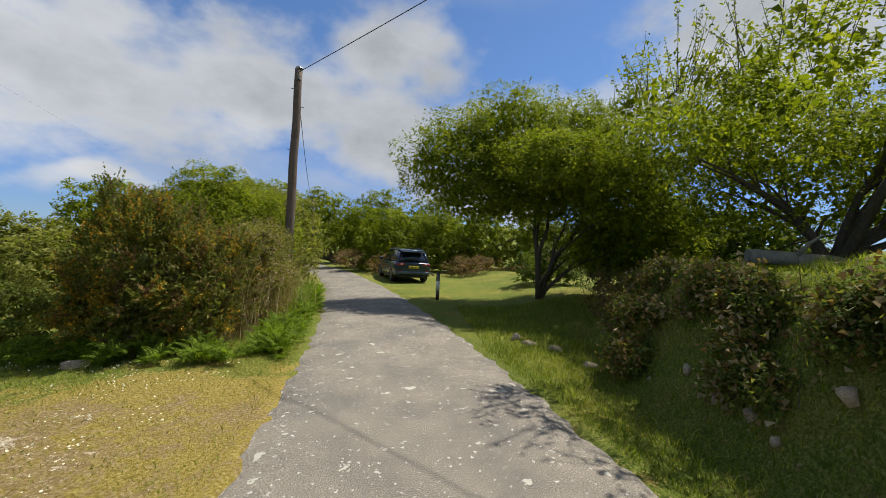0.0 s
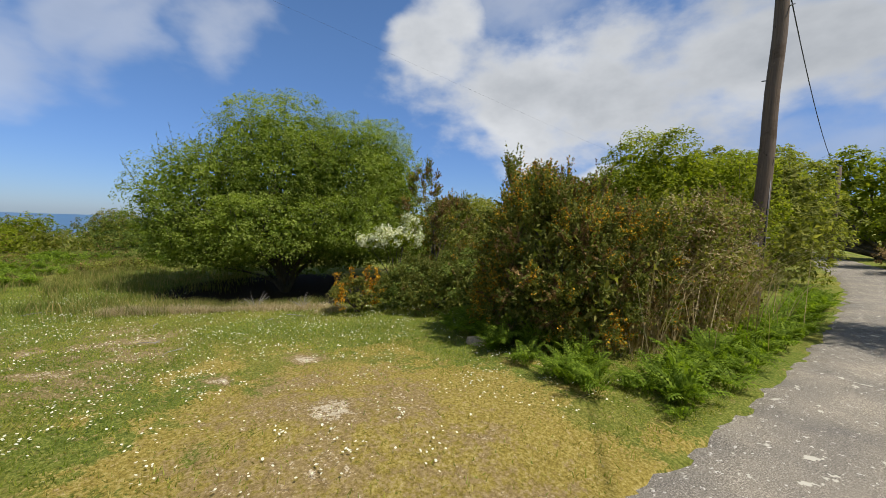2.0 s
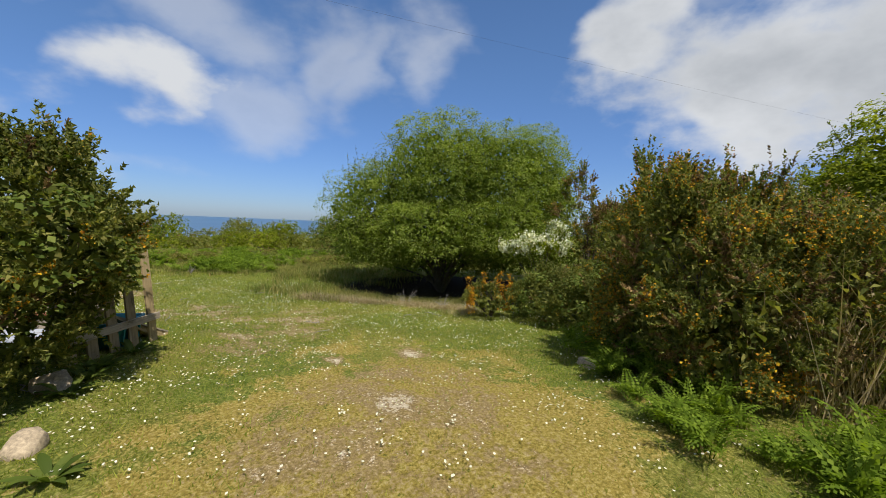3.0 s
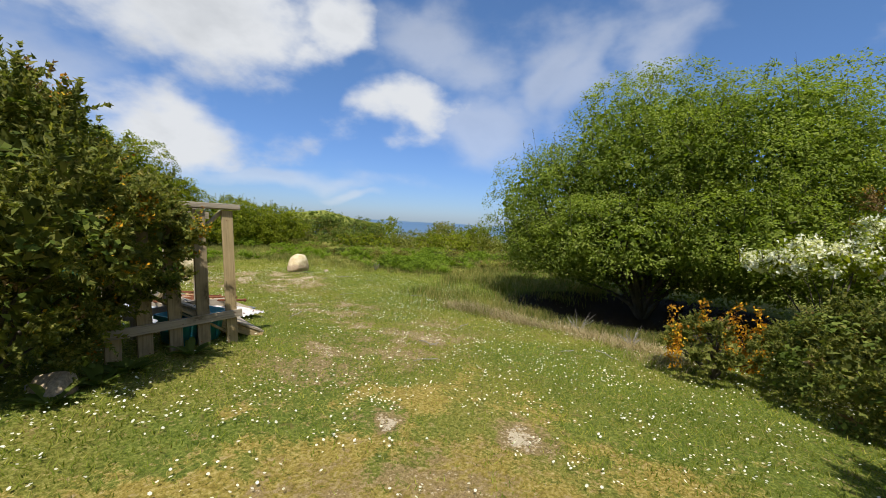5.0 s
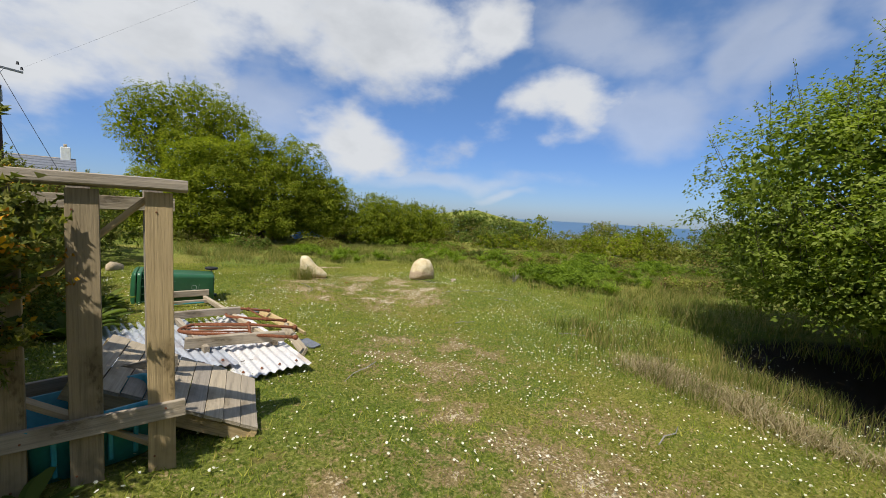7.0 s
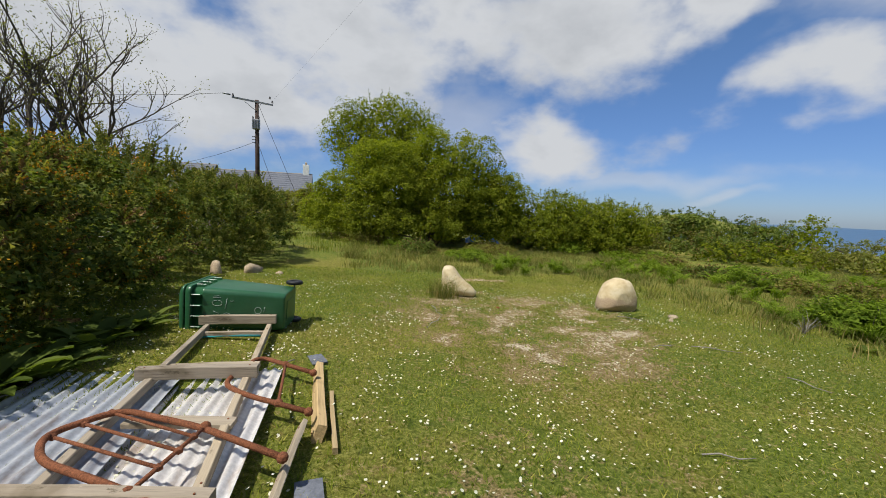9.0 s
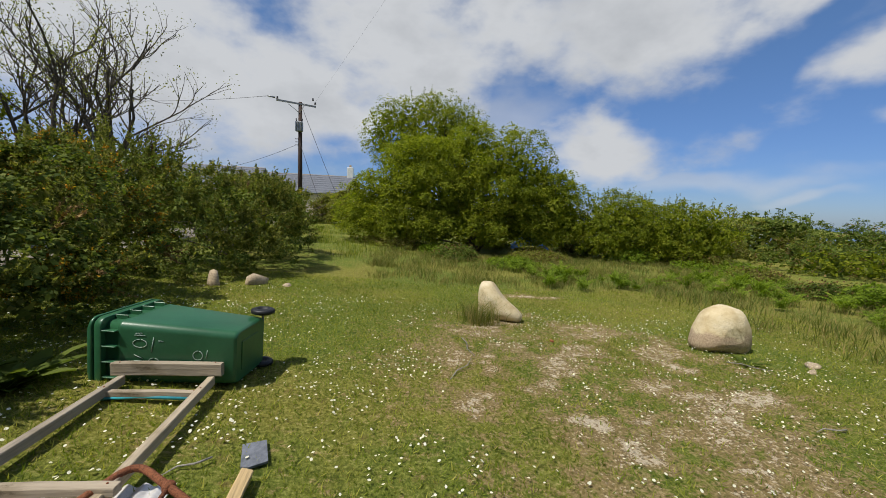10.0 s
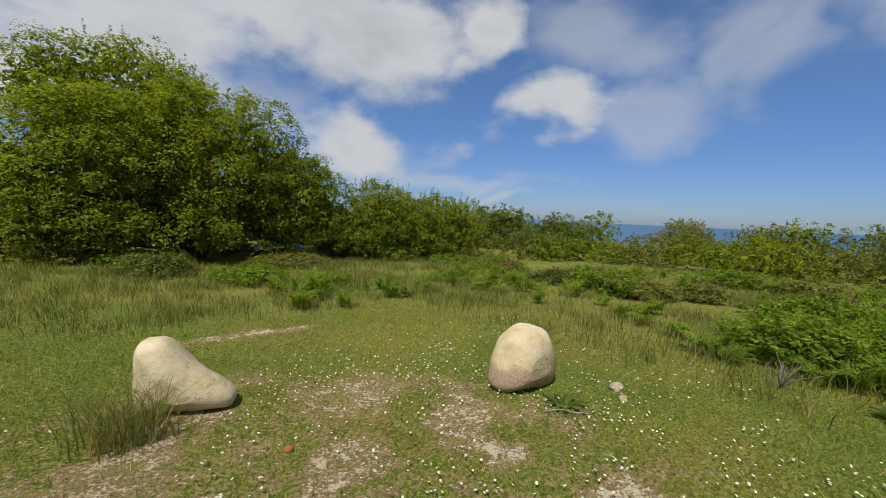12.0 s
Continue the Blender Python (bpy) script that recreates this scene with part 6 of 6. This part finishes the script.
def bedstead(origin, hoop, bar, rods, label):
    o = Vector(origin)
    root = thing("bed_frame", Matrix.Translation(o), label, "bed frame")
    loc = lambda p: Vector(p) - o
    part("hoop", bend([loc(p) for p in hoop], 0.0165), M["rust"], root)
    part("crossbar", bend([loc(p) for p in bar], 0.010), M["rust"], root)
    for a, b in rods:
        part("rod", tube([loc(a), loc(b)], 0.0085, 7), M["rust"], root)
        for q in (a, b):
            bm = bmesh.new()
            bmesh.ops.create_icosphere(bm, subdivisions=1, radius=0.021, matrix=Matrix.Translation(loc(q)))
            part("knuckle", bm, M["rust"], root)
    for q in (hoop[0], hoop[-1], bar[0], bar[-1]):
        bm = bmesh.new()
        bmesh.ops.create_icosphere(bm, subdivisions=2, radius=0.028, matrix=Matrix.Translation(loc(q)))
        part("knuckle", bm, M["rust"], root)


bedstead((-5.6, -2.2, 0.0), [(-6.27, -2.00, -0.01), (-5.84, -2.27, 0.02), (-5.36, -2.50, 0.035), (-5.17, -2.24, 0.06), (-5.30, -2.02, 0.07), (-5.70, -1.80, 0.06), (-6.12, -1.55, 0.03)],
         [(-5.85, -2.27, 0.025), (-5.75, -1.77, 0.055)],
         [((-5.33, -2.47, 0.035), (-5.83, -2.18, 0.03)), ((-5.27, -2.36, 0.04), (-5.81, -2.06, 0.035)), ((-5.21, -2.24, 0.05), (-5.78, -1.94, 0.04))], "rusty bed end frame with thin rods")
bedstead((-6.0, -2.9, -0.03), [(-6.30, -3.10, -0.075), (-5.86, -3.40, -0.045), (-5.74, -2.90, -0.03), (-5.92, -2.72, -0.03), (-6.33, -2.52, -0.07)],
         [(-6.08, -3.25, -0.06), (-6.14, -2.62, -0.05)], [], "second rusty tubular bed frame")


def loose_board(a, b, sx, sy, mat, label, twist=0.0):
    m, ln = between(a, b, twist)
    root = thing("loose_board", m, label, "board")
    plank(root, sx, sy, ln, Matrix(), mat, "plank", nails=3)


loose_board((-6.30, -3.46, -0.20), (-6.40, -2.42, -0.17), 0.13, 0.06, "fresh_wood", "short pale sawn timber beside the sheets", 70)
loose_board((-6.30, -2.46, -0.12), (-6.22, -1.55, -0.15), 0.09, 0.03, "grey_wood", "grey plank lying in the grass", 60)
loose_board((-6.44, -3.0, -0.225), (-6.50, -2.3, -0.23), 0.10, 0.03, "old_wood", "dark damp plank in the grass", 90)


def slate_piece(x, y, rz, sx, sy):
    root = thing("slate_piece", at(x, y, 0.012, rz), "broken grey slate lying in the turf", "slate")
    bm = bmesh.new()
    vs = []
    for z in (0, 0.012):
        vs.append([bm.verts.new((px_ * sx, py_ * sy, z)) for px_, py_ in ((-.5, -.5), (.45, -.52), (.5, .4), (.2, .5), (-.5, .42))])
    bm.faces.new(vs[0][::-1])
    bm.faces.new(vs[1])
    for k in range(5):
        bm.faces.new((vs[0][k], vs[0][(k + 1) % 5], vs[1][(k + 1) % 5], vs[1][k]))
    part("slab", bm, M["slate"], root)


slate_piece(-6.28, -3.66, 20, 0.13, 0.22)
slate_piece(-6.40, -1.90, 8, 0.14, 0.32)


# ---- wheelie bin on its side ----
def wheelie_bin():
    lie = Matrix(((0, 0, 1, 0), (0, 1, 0, 0), (-1, 0, 0, 0), (0, 0, 0, 1)))
    ground_here = float(ground_z(-5.4, -4.75))
    m = pose(-5.90, -4.65, ground_here + 0.195, 0, -2.5, -6) @ lie @ Matrix.Diagonal((0.84, 0.84, 0.93, 1))
    root = thing("wheelie_bin", m, "green plastic wheelie bin lying on its side", "bin")
    def ring(bm, w, d, z, r, dy=0.0):
        out = []
        for cx, cy, a0 in ((1, 1, 0), (-1, 1, 90), (-1, -1, 180), (1, -1, 270)):
            for k in range(6):
                a = radians(a0 + k * 18)
                out.append(bm.verts.new((cx * (w / 2 - r) + r * math.cos(a), dy + cy * (d / 2 - r) + r * math.sin(a), z)))
        return out
    def skin(bm, rings, cap0=True, cap1=True):
        n = len(rings[0])
        for a, b in zip(rings, rings[1:]):
            for k in range(n):
                f = bm.faces.new((a[k], a[(k + 1) % n], b[(k + 1) % n], b[k]))
                f.smooth = True
        if cap0:
            bm.faces.new(rings[0][::-1])
        if cap1:
            bm.faces.new(rings[-1])
        bmesh.ops.recalc_face_normals(bm, faces=bm.faces)
    bm = bmesh.new()
    skin(bm, [ring(bm, 0.44, 0.50, 0.0, 0.05), ring(bm, 0.47, 0.53, 0.025, 0.06), ring(bm, 0.55, 0.66, 0.84, 0.07), ring(bm, 0.555, 0.67, 0.855, 0.07), ring(bm, 0.525, 0.64, 0.86, 0.06), ring(bm, 0.535, 0.65, 0.96, 0.06)])
    part("body", bm, M["green_plastic"], root)
    bm = bmesh.new()
    skin(bm, [ring(bm, 0.60, 0.74, 0.955, 0.07), ring(bm, 0.605, 0.745, 0.965, 0.075), ring(bm, 0.605, 0.745, 1.005, 0.075), ring(bm, 0.59, 0.73, 1.01, 0.07)])
    part("rim", bm, M["green_plastic"], root)
    bm = bmesh.new()
    skin(bm, [ring(bm, 0.61, 0.76, 1.018, 0.075), ring(bm, 0.61, 0.76, 1.04, 0.08), ring(bm, 0.56, 0.70, 1.075, 0.10), ring(bm, 0.3, 0.4, 1.095, 0.12)])
    lid = part("lid", bm, M["green_plastic"], root, "closed green lid")
    part("handle", tube([(-0.22, -0.36, 1.0), (-0.22, -0.45, 1.01), (0.22, -0.45, 1.01), (0.22, -0.36, 1.0)], 0.016, 8), M["green_plastic"], root)
    for k in range(4):
        part("rib", box(0.012, 0.05, 0.10, pose(-0.2 + 0.133 * k, 0.345, 0.905), 0.003), M["green_plastic"], root)
    for s in (-1, 1):
        for k in range(4):
            part("rib", box(0.04, 0.012, 0.10, pose(0.283 * s, -0.22 + 0.147 * k, 0.905), 0.003), M["green_plastic"], root)
    part("base_panel", box(0.26, 0.30, 0.008, pose(0, 0.02, -0.003), 0.003), M["green_plastic"], root, "raised base panel")
    part("axle", tube([(-0.29, -0.27, 0.02), (0.25, -0.27, 0.02)], 0.011, 8), M["steel"], root)
    for x in (-0.285, 0.235):
        bm = bmesh.new()
        seg = 24
        prof = ((-0.024, 0.05), (-0.024, 0.085), (-0.014, 0.1), (0.014, 0.1), (0.024, 0.085), (0.024, 0.05), (0.010, 0.045), (0.010, 0.0), (-0.01, 0.0), (-0.010, 0.045))
        rr = [[bm.verts.new((x + a, -0.27 + r * math.cos(2 * math.pi * k / seg), 0.02 + r * math.sin(2 * math.pi * k / seg))) for k in range(seg)] for a, r in prof]
        for i in range(len(prof)):
            a, b = rr[i], rr[(i + 1) % len(prof)]
            for k in range(seg):
                f = bm.faces.new((a[k], a[(k + 1) % seg], b[(k + 1) % seg], b[k]))
                f.smooth = True
        part("wheel", bm, M["black_plastic"], root, "black rubber wheel")
    # faded chalk scrawl: plain strokes, laid on the sloping front
    def front(u, v):
        return Vector((-u, 0.265 + 0.065 * (v - 0.025) / 0.815 + 0.003, v))
    def stroke(pts):
        part("chalk_mark", tube([front(*p) for p in pts], 0.0028, 4), M["chalk"], root, "pale chalk stroke")
    def loop(u, v, ru_, rv_):
        stroke([(u + ru_ * math.cos(a), v + rv_ * math.sin(a)) for a in np.linspace(0, 6.1, 15)])
    loop(0.10, 0.70, 0.035, 0.05)
    loop(-0.06, 0.60, 0.04, 0.04)
    loop(0.02, 0.28, 0.04, 0.035)
    loop(-0.09, 0.30, 0.045, 0.035)
    for a, b in (((0.17, 0.66), (0.17, 0.74)), ((0.19, 0.68), (0.185, 0.73)), ((0.16, 0.60), (0.03, 0.62)), ((0.13, 0.57), (0.13, 0.53)), ((0.0, 0.74), (-0.03, 0.68)),
                 ((-0.05, 0.74), (-0.05, 0.69)), ((-0.10, 0.74), (-0.10, 0.66)), ((-0.09, 0.50), (-0.05, 0.44)), ((-0.05, 0.44), (-0.09, 0.42)), ((0.0, 0.22), (0.07, 0.21))):
        stroke([a, b])


wheelie_bin()


# ---- stones ----
def boulder(name, m, shape, seed, mat, label, cat="boulder", group="", detail=3):
    """A weathered stone: an ellipsoid cut by broken faces and roughened."""
    rs = random.Random(seed)
    bm = bmesh.new()
    bmesh.ops.create_icosphere(bm, subdivisions=detail, radius=1)
    cuts = [(Vector((rs.gauss(0, 1), rs.gauss(0, 1), rs.gauss(0, 0.7))).normalized(), rs.uniform(0.45, 0.8)) for _ in range(9)]
    for v in bm.verts:
        p = v.co.copy()
        for nn, d in cuts:
            e = p.dot(nn) - d
            if e > 0:
                p -= nn * e * 0.97
        p += p.normalized() * 0.05 * noise.noise(p * 2.2 + Vector((seed, 0, 0))) + p.normalized() * 0.015 * noise.noise(p * 8)
        v.co = Vector((p.x * shape[0], p.y * shape[1], p.z * shape[2]))
    for f in bm.faces:
        f.smooth = True
    me = bpy.data.meshes.new(name)
    bm.to_mesh(me)
    bm.free()
    me.materials.append(M[mat])
    ob = new(name, me)
    ob.matrix_world = m
    return tagged(ob, label, cat, group)


def painted_stone_material(line):
    """Cream limewash above, bare pinkish stone low down where it has flaked."""
    m, n, l, b = material("limewashed_stone", 0.85, 0, 0.2)
    tc = n.new("ShaderNodeTexCoord")
    sp = n.new("ShaderNodeSeparateXYZ")
    l.new(tc.outputs["Object"], sp.inputs[0])
    a = noise_node(n, l, 5, 5, 0.6)
    f = noise_node(n, l, 60, 4, 0.7)
    h = n.new("ShaderNodeMath")
    h.operation = "MULTIPLY_ADD"
    l.new(a, h.inputs[0])
    h.inputs[1].default_value = 0.28
    l.new(sp.outputs[2], h.inputs[2])
    lime = ramp(n, l, a, ((0.3, (0.44, 0.33, 0.17)), (0.5, (0.58, 0.48, 0.29)), (0.75, (0.68, 0.60, 0.42))))
    lime = mixc(n, l, smooth(n, l, noise_node(n, l, 14, 5, 0.7), 0.58, 0.70), lime, (0.36, 0.27, 0.15))
    bare = ramp(n, l, f, ((0.3, (0.30, 0.21, 0.13)), (0.7, (0.56, 0.44, 0.30))))
    l.new(mixc(n, l, smooth(n, l, h.outputs[0], 0.14 + line, 0.20 + line), bare, lime), b.inputs["Base Color"])
    pit = noise_node(n, l, 17, 6, 0.7)
    bump(n, l, b, pit, 0.6, 0.03)
    return m


M["brick_bit"] = plain("brick_red", (0.36, 0.10, 0.05), 0.9, 0, 0.2, 12, 0.3)
M["limewash"] = painted_stone_material(0.22)
M["limewash_b"] = painted_stone_material(0.02)
g = "marker boulders"


def profile_stone(m, outline, depth, mat, label, seed):
    """A standing stone from its outline (x, z), rounded towards front and back, and roughened."""
    bm = bmesh.new()
    P = []
    n = len(outline)
    for k in range(n):
        a, b = Vector(outline[k]), Vector(outline[(k + 1) % n])
        for i in range(6):
            P.append(a.lerp(b, i / 6))
    for _ in range(3):
        P = [(P[k - 1] + P[k] * 2 + P[(k + 1) % len(P)]) / 4 for k in range(len(P))]
    cx = sum((p.x for p in P)) / len(P)
    cz = sum((p.y for p in P)) / len(P)
    rings = []
    N = 12
    for i in range(N + 1):
        u = -1 + 2 * i / N
        k = max(0.12, (1 - abs(u) ** 3.2)) ** 0.5
        ring = []
        for p in P:
            q = Vector((cx + (p.x - cx) * k, u * depth / 2, cz * 0.8 + (p.y - cz * 0.8) * k))
            q += Vector((1, 1, 1)) * 0.022 * noise.noise(q * 4 + Vector((seed, 0, 0))) + Vector((0.3, 1, 0.5)) * 0.008 * noise.noise(q * 16)
            ring.append(bm.verts.new(q))
        rings.append(ring)
    for a, b in zip(rings, rings[1:]):
        for k in range(len(P)):
            bm.faces.new((a[k], a[(k + 1) % len(P)], b[(k + 1) % len(P)], b[k])).smooth = True
    bm.faces.new(rings[0][::-1])
    bm.faces.new(rings[-1])
    bmesh.ops.recalc_face_normals(bm, faces=bm.faces)
    me = bpy.data.meshes.new("boulder")
    bm.to_mesh(me)
    bm.free()
    me.materials.append(M[mat])
    ob = new("boulder", me)
    ob.matrix_world = m
    return tagged(ob, label, "boulder", g)


profile_stone(at(-11.02, -5.92, -0.03, 172), [(-0.34, 0.0), (-0.30, 0.28), (-0.20, 0.50), (0.02, 0.61), (0.20, 0.55), (0.32, 0.34), (0.35, 0.0)], 0.46, "limewash", "cream limewashed boulder set in the turf", 4)
profile_stone(at(-8.50, -7.16, -0.03, 158) @ Matrix.Diagonal((0.94, 0.94, 0.96, 1)), [(-0.27, 0.0), (-0.33, 0.30), (-0.29, 0.60), (-0.12, 0.58), (0.12, 0.36), (0.40, 0.12), (0.36, 0.0)], 0.42, "limewash_b", "leaning cream boulder beside a rush tuft", 9)
for x, y, s, sd in ((-4.72, -8.2, (0.24, 0.16, 0.17), 21), (-5.17, -8.22, (0.12, 0.09, 0.06), 22), (-4.1, -8.0, (0.22, 0.16, 0.2), 23), (-11.62, -5.3, (0.11, 0.07, 0.05), 24),
                    (-11.45, -5.15, (0.06, 0.05, 0.04), 25), (-3.45, 0.15, (0.2, 0.18, 0.17), 26), (1.95, 7.55, (0.15, 0.13, 0.12), 27), (2.1, 7.1, (0.2, 0.1, 0.07), 28), (2.5, 6.8, (0.16, 0.1, 0.07), 29),
                    (2.85, 6.2, (0.2, 0.14, 0.1), 30), (-4.6, 5.45, (0.2, 0.12, 0.12), 31), (-2.58, 0.77, (0.17, 0.14, 0.12), 32)):
    boulder("stone", at(x, y, s[2] * 0.2, sd * 37), s, sd, "stone", "lichened grey stone half sunk in the grass", "stone", detail=2)
rs = random.Random(5)
for k in range(20):
    y = rs.uniform(0.5, 7.4)
    u = rs.uniform(0.05, 0.95) ** 0.8
    x = 2.75 + 0.9 * float(sstep(y, 4.5, 8.0)) + 1.0 * u
    s = rs.uniform(0.06, 0.17)
    boulder("stone", pose(x, y, float(ground_z(x, y)) - s * 0.25, rs.uniform(-40, 40), rs.uniform(-40, 40), rs.uniform(0, 360)), (s, s * 0.7, s * 0.75), 100 + k, "stone",
            "pale broken stone showing in the mossy bank", "stone", "bank stones", detail=2)
pebbles = strew(1500, -12, -1.2, -8.5, 6.5, lambda x, y: (splay_mask(x, y) < 1.1) | (((x + 9) / 2.6) ** 2 + ((y + 5) / 3) ** 2 < 1))
tet = np.array([[1, 0, -0.3], [-0.6, 0.8, -0.3], [-0.6, -0.8, -0.3], [0.2, 0.1, 0.6], [-0.3, 0.3, 0.5]])
pv = (pebbles[:, None] + tet[None] * rng.uniform(0.006, 0.018, (len(pebbles), 1, 1)) * rng.uniform(0.7, 1.3, (len(pebbles), 5, 1)))
pf = np.concatenate([np.arange(len(pebbles))[:, None] * 5 + np.array([t]) for t in ((0, 1, 4), (0, 4, 3), (1, 2, 4), (2, 3, 4), (2, 0, 3))])
tagged(new("pebbles", mesh_from("pebbles", pv.reshape(-1, 3), pf, M["stone"], False)), "loose pebbles over the worn ground", "pebbles", kind="stuff")


# ---- bank details ----
def fallen_log():
    z = float(ground_z(6.6, 6.4))
    root = thing("fallen_log", pose(6.9, 6.2, z + 0.28), "pale fallen log lying across the bank", "log")
    part("stem", tube([(-0.9, 0.5, 0.05), (0, 0.1, 0.0), (1.2, -0.4, -0.1)], [0.13, 0.12, 0.1], 12), M["pale_bark"], root)
    part("stub", tube([(-0.3, 0.2, 0.0), (-0.2, 0.0, 0.3), (0.0, -0.05, 0.45)], [0.05, 0.03, 0.015], 7), M["pale_bark"], root)


fallen_log()


def stump():
    x, y = 5.2, 6.3
    root = thing("tree_stump", at(x, y), "broken pale tree stump on the bank edge", "stump")
    bm = bmesh.new()
    seg = 14
    rs2 = random.Random(2)
    prev = None
    for i, (z, r) in enumerate(((-0.1, 0.24), (0.1, 0.19), (0.3, 0.17), (0.42, 0.17))):
        cur = [bm.verts.new((r * (1 + rs2.uniform(-.1, .1)) * math.cos(2 * math.pi * k / seg), r * math.sin(2 * math.pi * k / seg), z + (rs2.uniform(-0.1, 0.12) if i == 3 else 0))) for k in range(seg)]
        if prev:
            for k in range(seg):
                bm.faces.new((prev[k], prev[(k + 1) % seg], cur[(k + 1) % seg], cur[k]))
        prev = cur
    c = bm.verts.new((0, 0, 0.3))
    for k in range(seg):
        bm.faces.new((prev[k], prev[(k + 1) % seg], c))
    part("stem", bm, M["pale_bark"], root)


stump()

tarp = thing("tarpaulin", at(-12.7, -18.6), "bright blue tarpaulin under the tree", "tarpaulin")
bm = bmesh.new()
bmesh.ops.create_grid(bm, x_segments=14, y_segments=10, size=0.5)
for v in bm.verts:
    v.co = Vector((v.co.x * 1.7, v.co.y * 1.2, 0.62 * math.exp(-(v.co.x * 2.2) ** 2 - (v.co.y * 2) ** 2) + 0.05 * noise.noise(v.co * 5)))
part("sheet", bm, M["blue_tarp"], tarp)

# fallen twigs on the turf
rs = random.Random(8)
for k in range(26):
    x, y = rs.uniform(-11, -2.5), rs.uniform(-7, 5)
    a = rs.uniform(0, 6.28)
    ln = rs.uniform(0.1, 0.28)
    base = thing("twig", at(x, y, 0.02, math.degrees(a)), "dry fallen twig lying in the grass", "twig", "fallen twigs")
    part("stick", tube([(-ln, 0, 0), (-ln * 0.3, 0.02, 0.008), (ln * 0.3, -0.015, 0.004), (ln, 0.02, 0)], [0.006, 0.006, 0.005, 0.003], 5), M["pale_bark"], base)


# docks by the hedge
def dock_mesh(seed):
    rs_ = random.Random(seed)
    bm = bmesh.new()
    for k in range(11):
        a = 2 * math.pi * k / 11 + rs_.uniform(-.3, .3)
        ln, w, up_ = rs_.uniform(0.22, 0.36), rs_.uniform(0.035, 0.05), rs_.uniform(0.5, 1.1)
        c, s_ = math.cos(a), math.sin(a)
        rows = []
        for i in range(6):
            u = i / 5
            r_ = ln * (0.12 + 0.85 * u)
            z_ = ln * (up_ * u - 0.55 * up_ * u * u)
            ww = w * math.sin(math.pi * min(1, 0.08 + u * 0.92)) + 0.003
            rows.append([bm.verts.new((c * r_ - s_ * ww * q, s_ * r_ + c * ww * q, z_ + abs(q) * 0.012)) for q in (-1, 0, 1)])
        for x_, y_ in zip(rows, rows[1:]):
            for q in range(2):
                bm.faces.new((x_[q], x_[q + 1], y_[q + 1], y_[q])).smooth = True
    me = bpy.data.meshes.new("dock_plant")
    bm.to_mesh(me)
    bm.free()
    me.materials.append(M["bramble"])
    return me


DOCKS = [dock_mesh(k) for k in range(3)]
rs = random.Random(31)
spots = [(rs.uniform(-4.6, -4.0), rs.uniform(-4.4, -2.9)) for _ in range(12)] + [(rs.uniform(-4.1, -3.3), rs.uniform(0.1, 0.4)) for _ in range(4)] + [(-10.95, -5.42), (-12.9, -3.6), (-4.4, 0.12), (-2.31, 1.16)]
for x, y in spots:
    ob = new("dock_plant", rs.choice(DOCKS))
    k = (rs.uniform(0.8, 1.35) if y < -1 else 0.65) if x > -6 else 0.6
    ob.matrix_world = at(x, y, -0.01, rs.uniform(0, 360)) @ Matrix.Diagonal((k, k, k, 1))
    tagged(ob, "broad-leaved green dock plant in the grass", "plant", "docks")


# small oddments in the turf
boulder("stone", at(-8.95, -6.15, 0.01, 40), (0.045, 0.03, 0.025), 61, "brick_bit", "small red brick fragment in the turf", "brick", detail=2)
for x, y, s in ((-13.0, -4.35, 0.30), (-9.6, 2.9, 0.34), (-9.0, 3.8, 0.3)):
    tw = thing("dead_sapling", at(x, y), "grey leafless sapling at the field edge", "sapling")
    bm = bmesh.new()
    rs_ = random.Random(int(x * 10))
    for k in range(22):
        a, ln = rs_.uniform(0, 6.28), s * rs_.uniform(0.5, 1.3)
        d = Vector((math.cos(a) * 0.6, math.sin(a) * 0.6, rs_.uniform(0.3, 1.1))).normalized()
        p1 = d * ln * 0.5 + Vector((0, 0, 0.03))
        tube([(0, 0, -0.02), p1, d * ln + Vector((rs_.uniform(-.06, .06), rs_.uniform(-.06, .06), 0.02))], [0.005, 0.004, 0.0015], 4, bm, False)
    part("stem", bm, M["pale_bark"], tw)
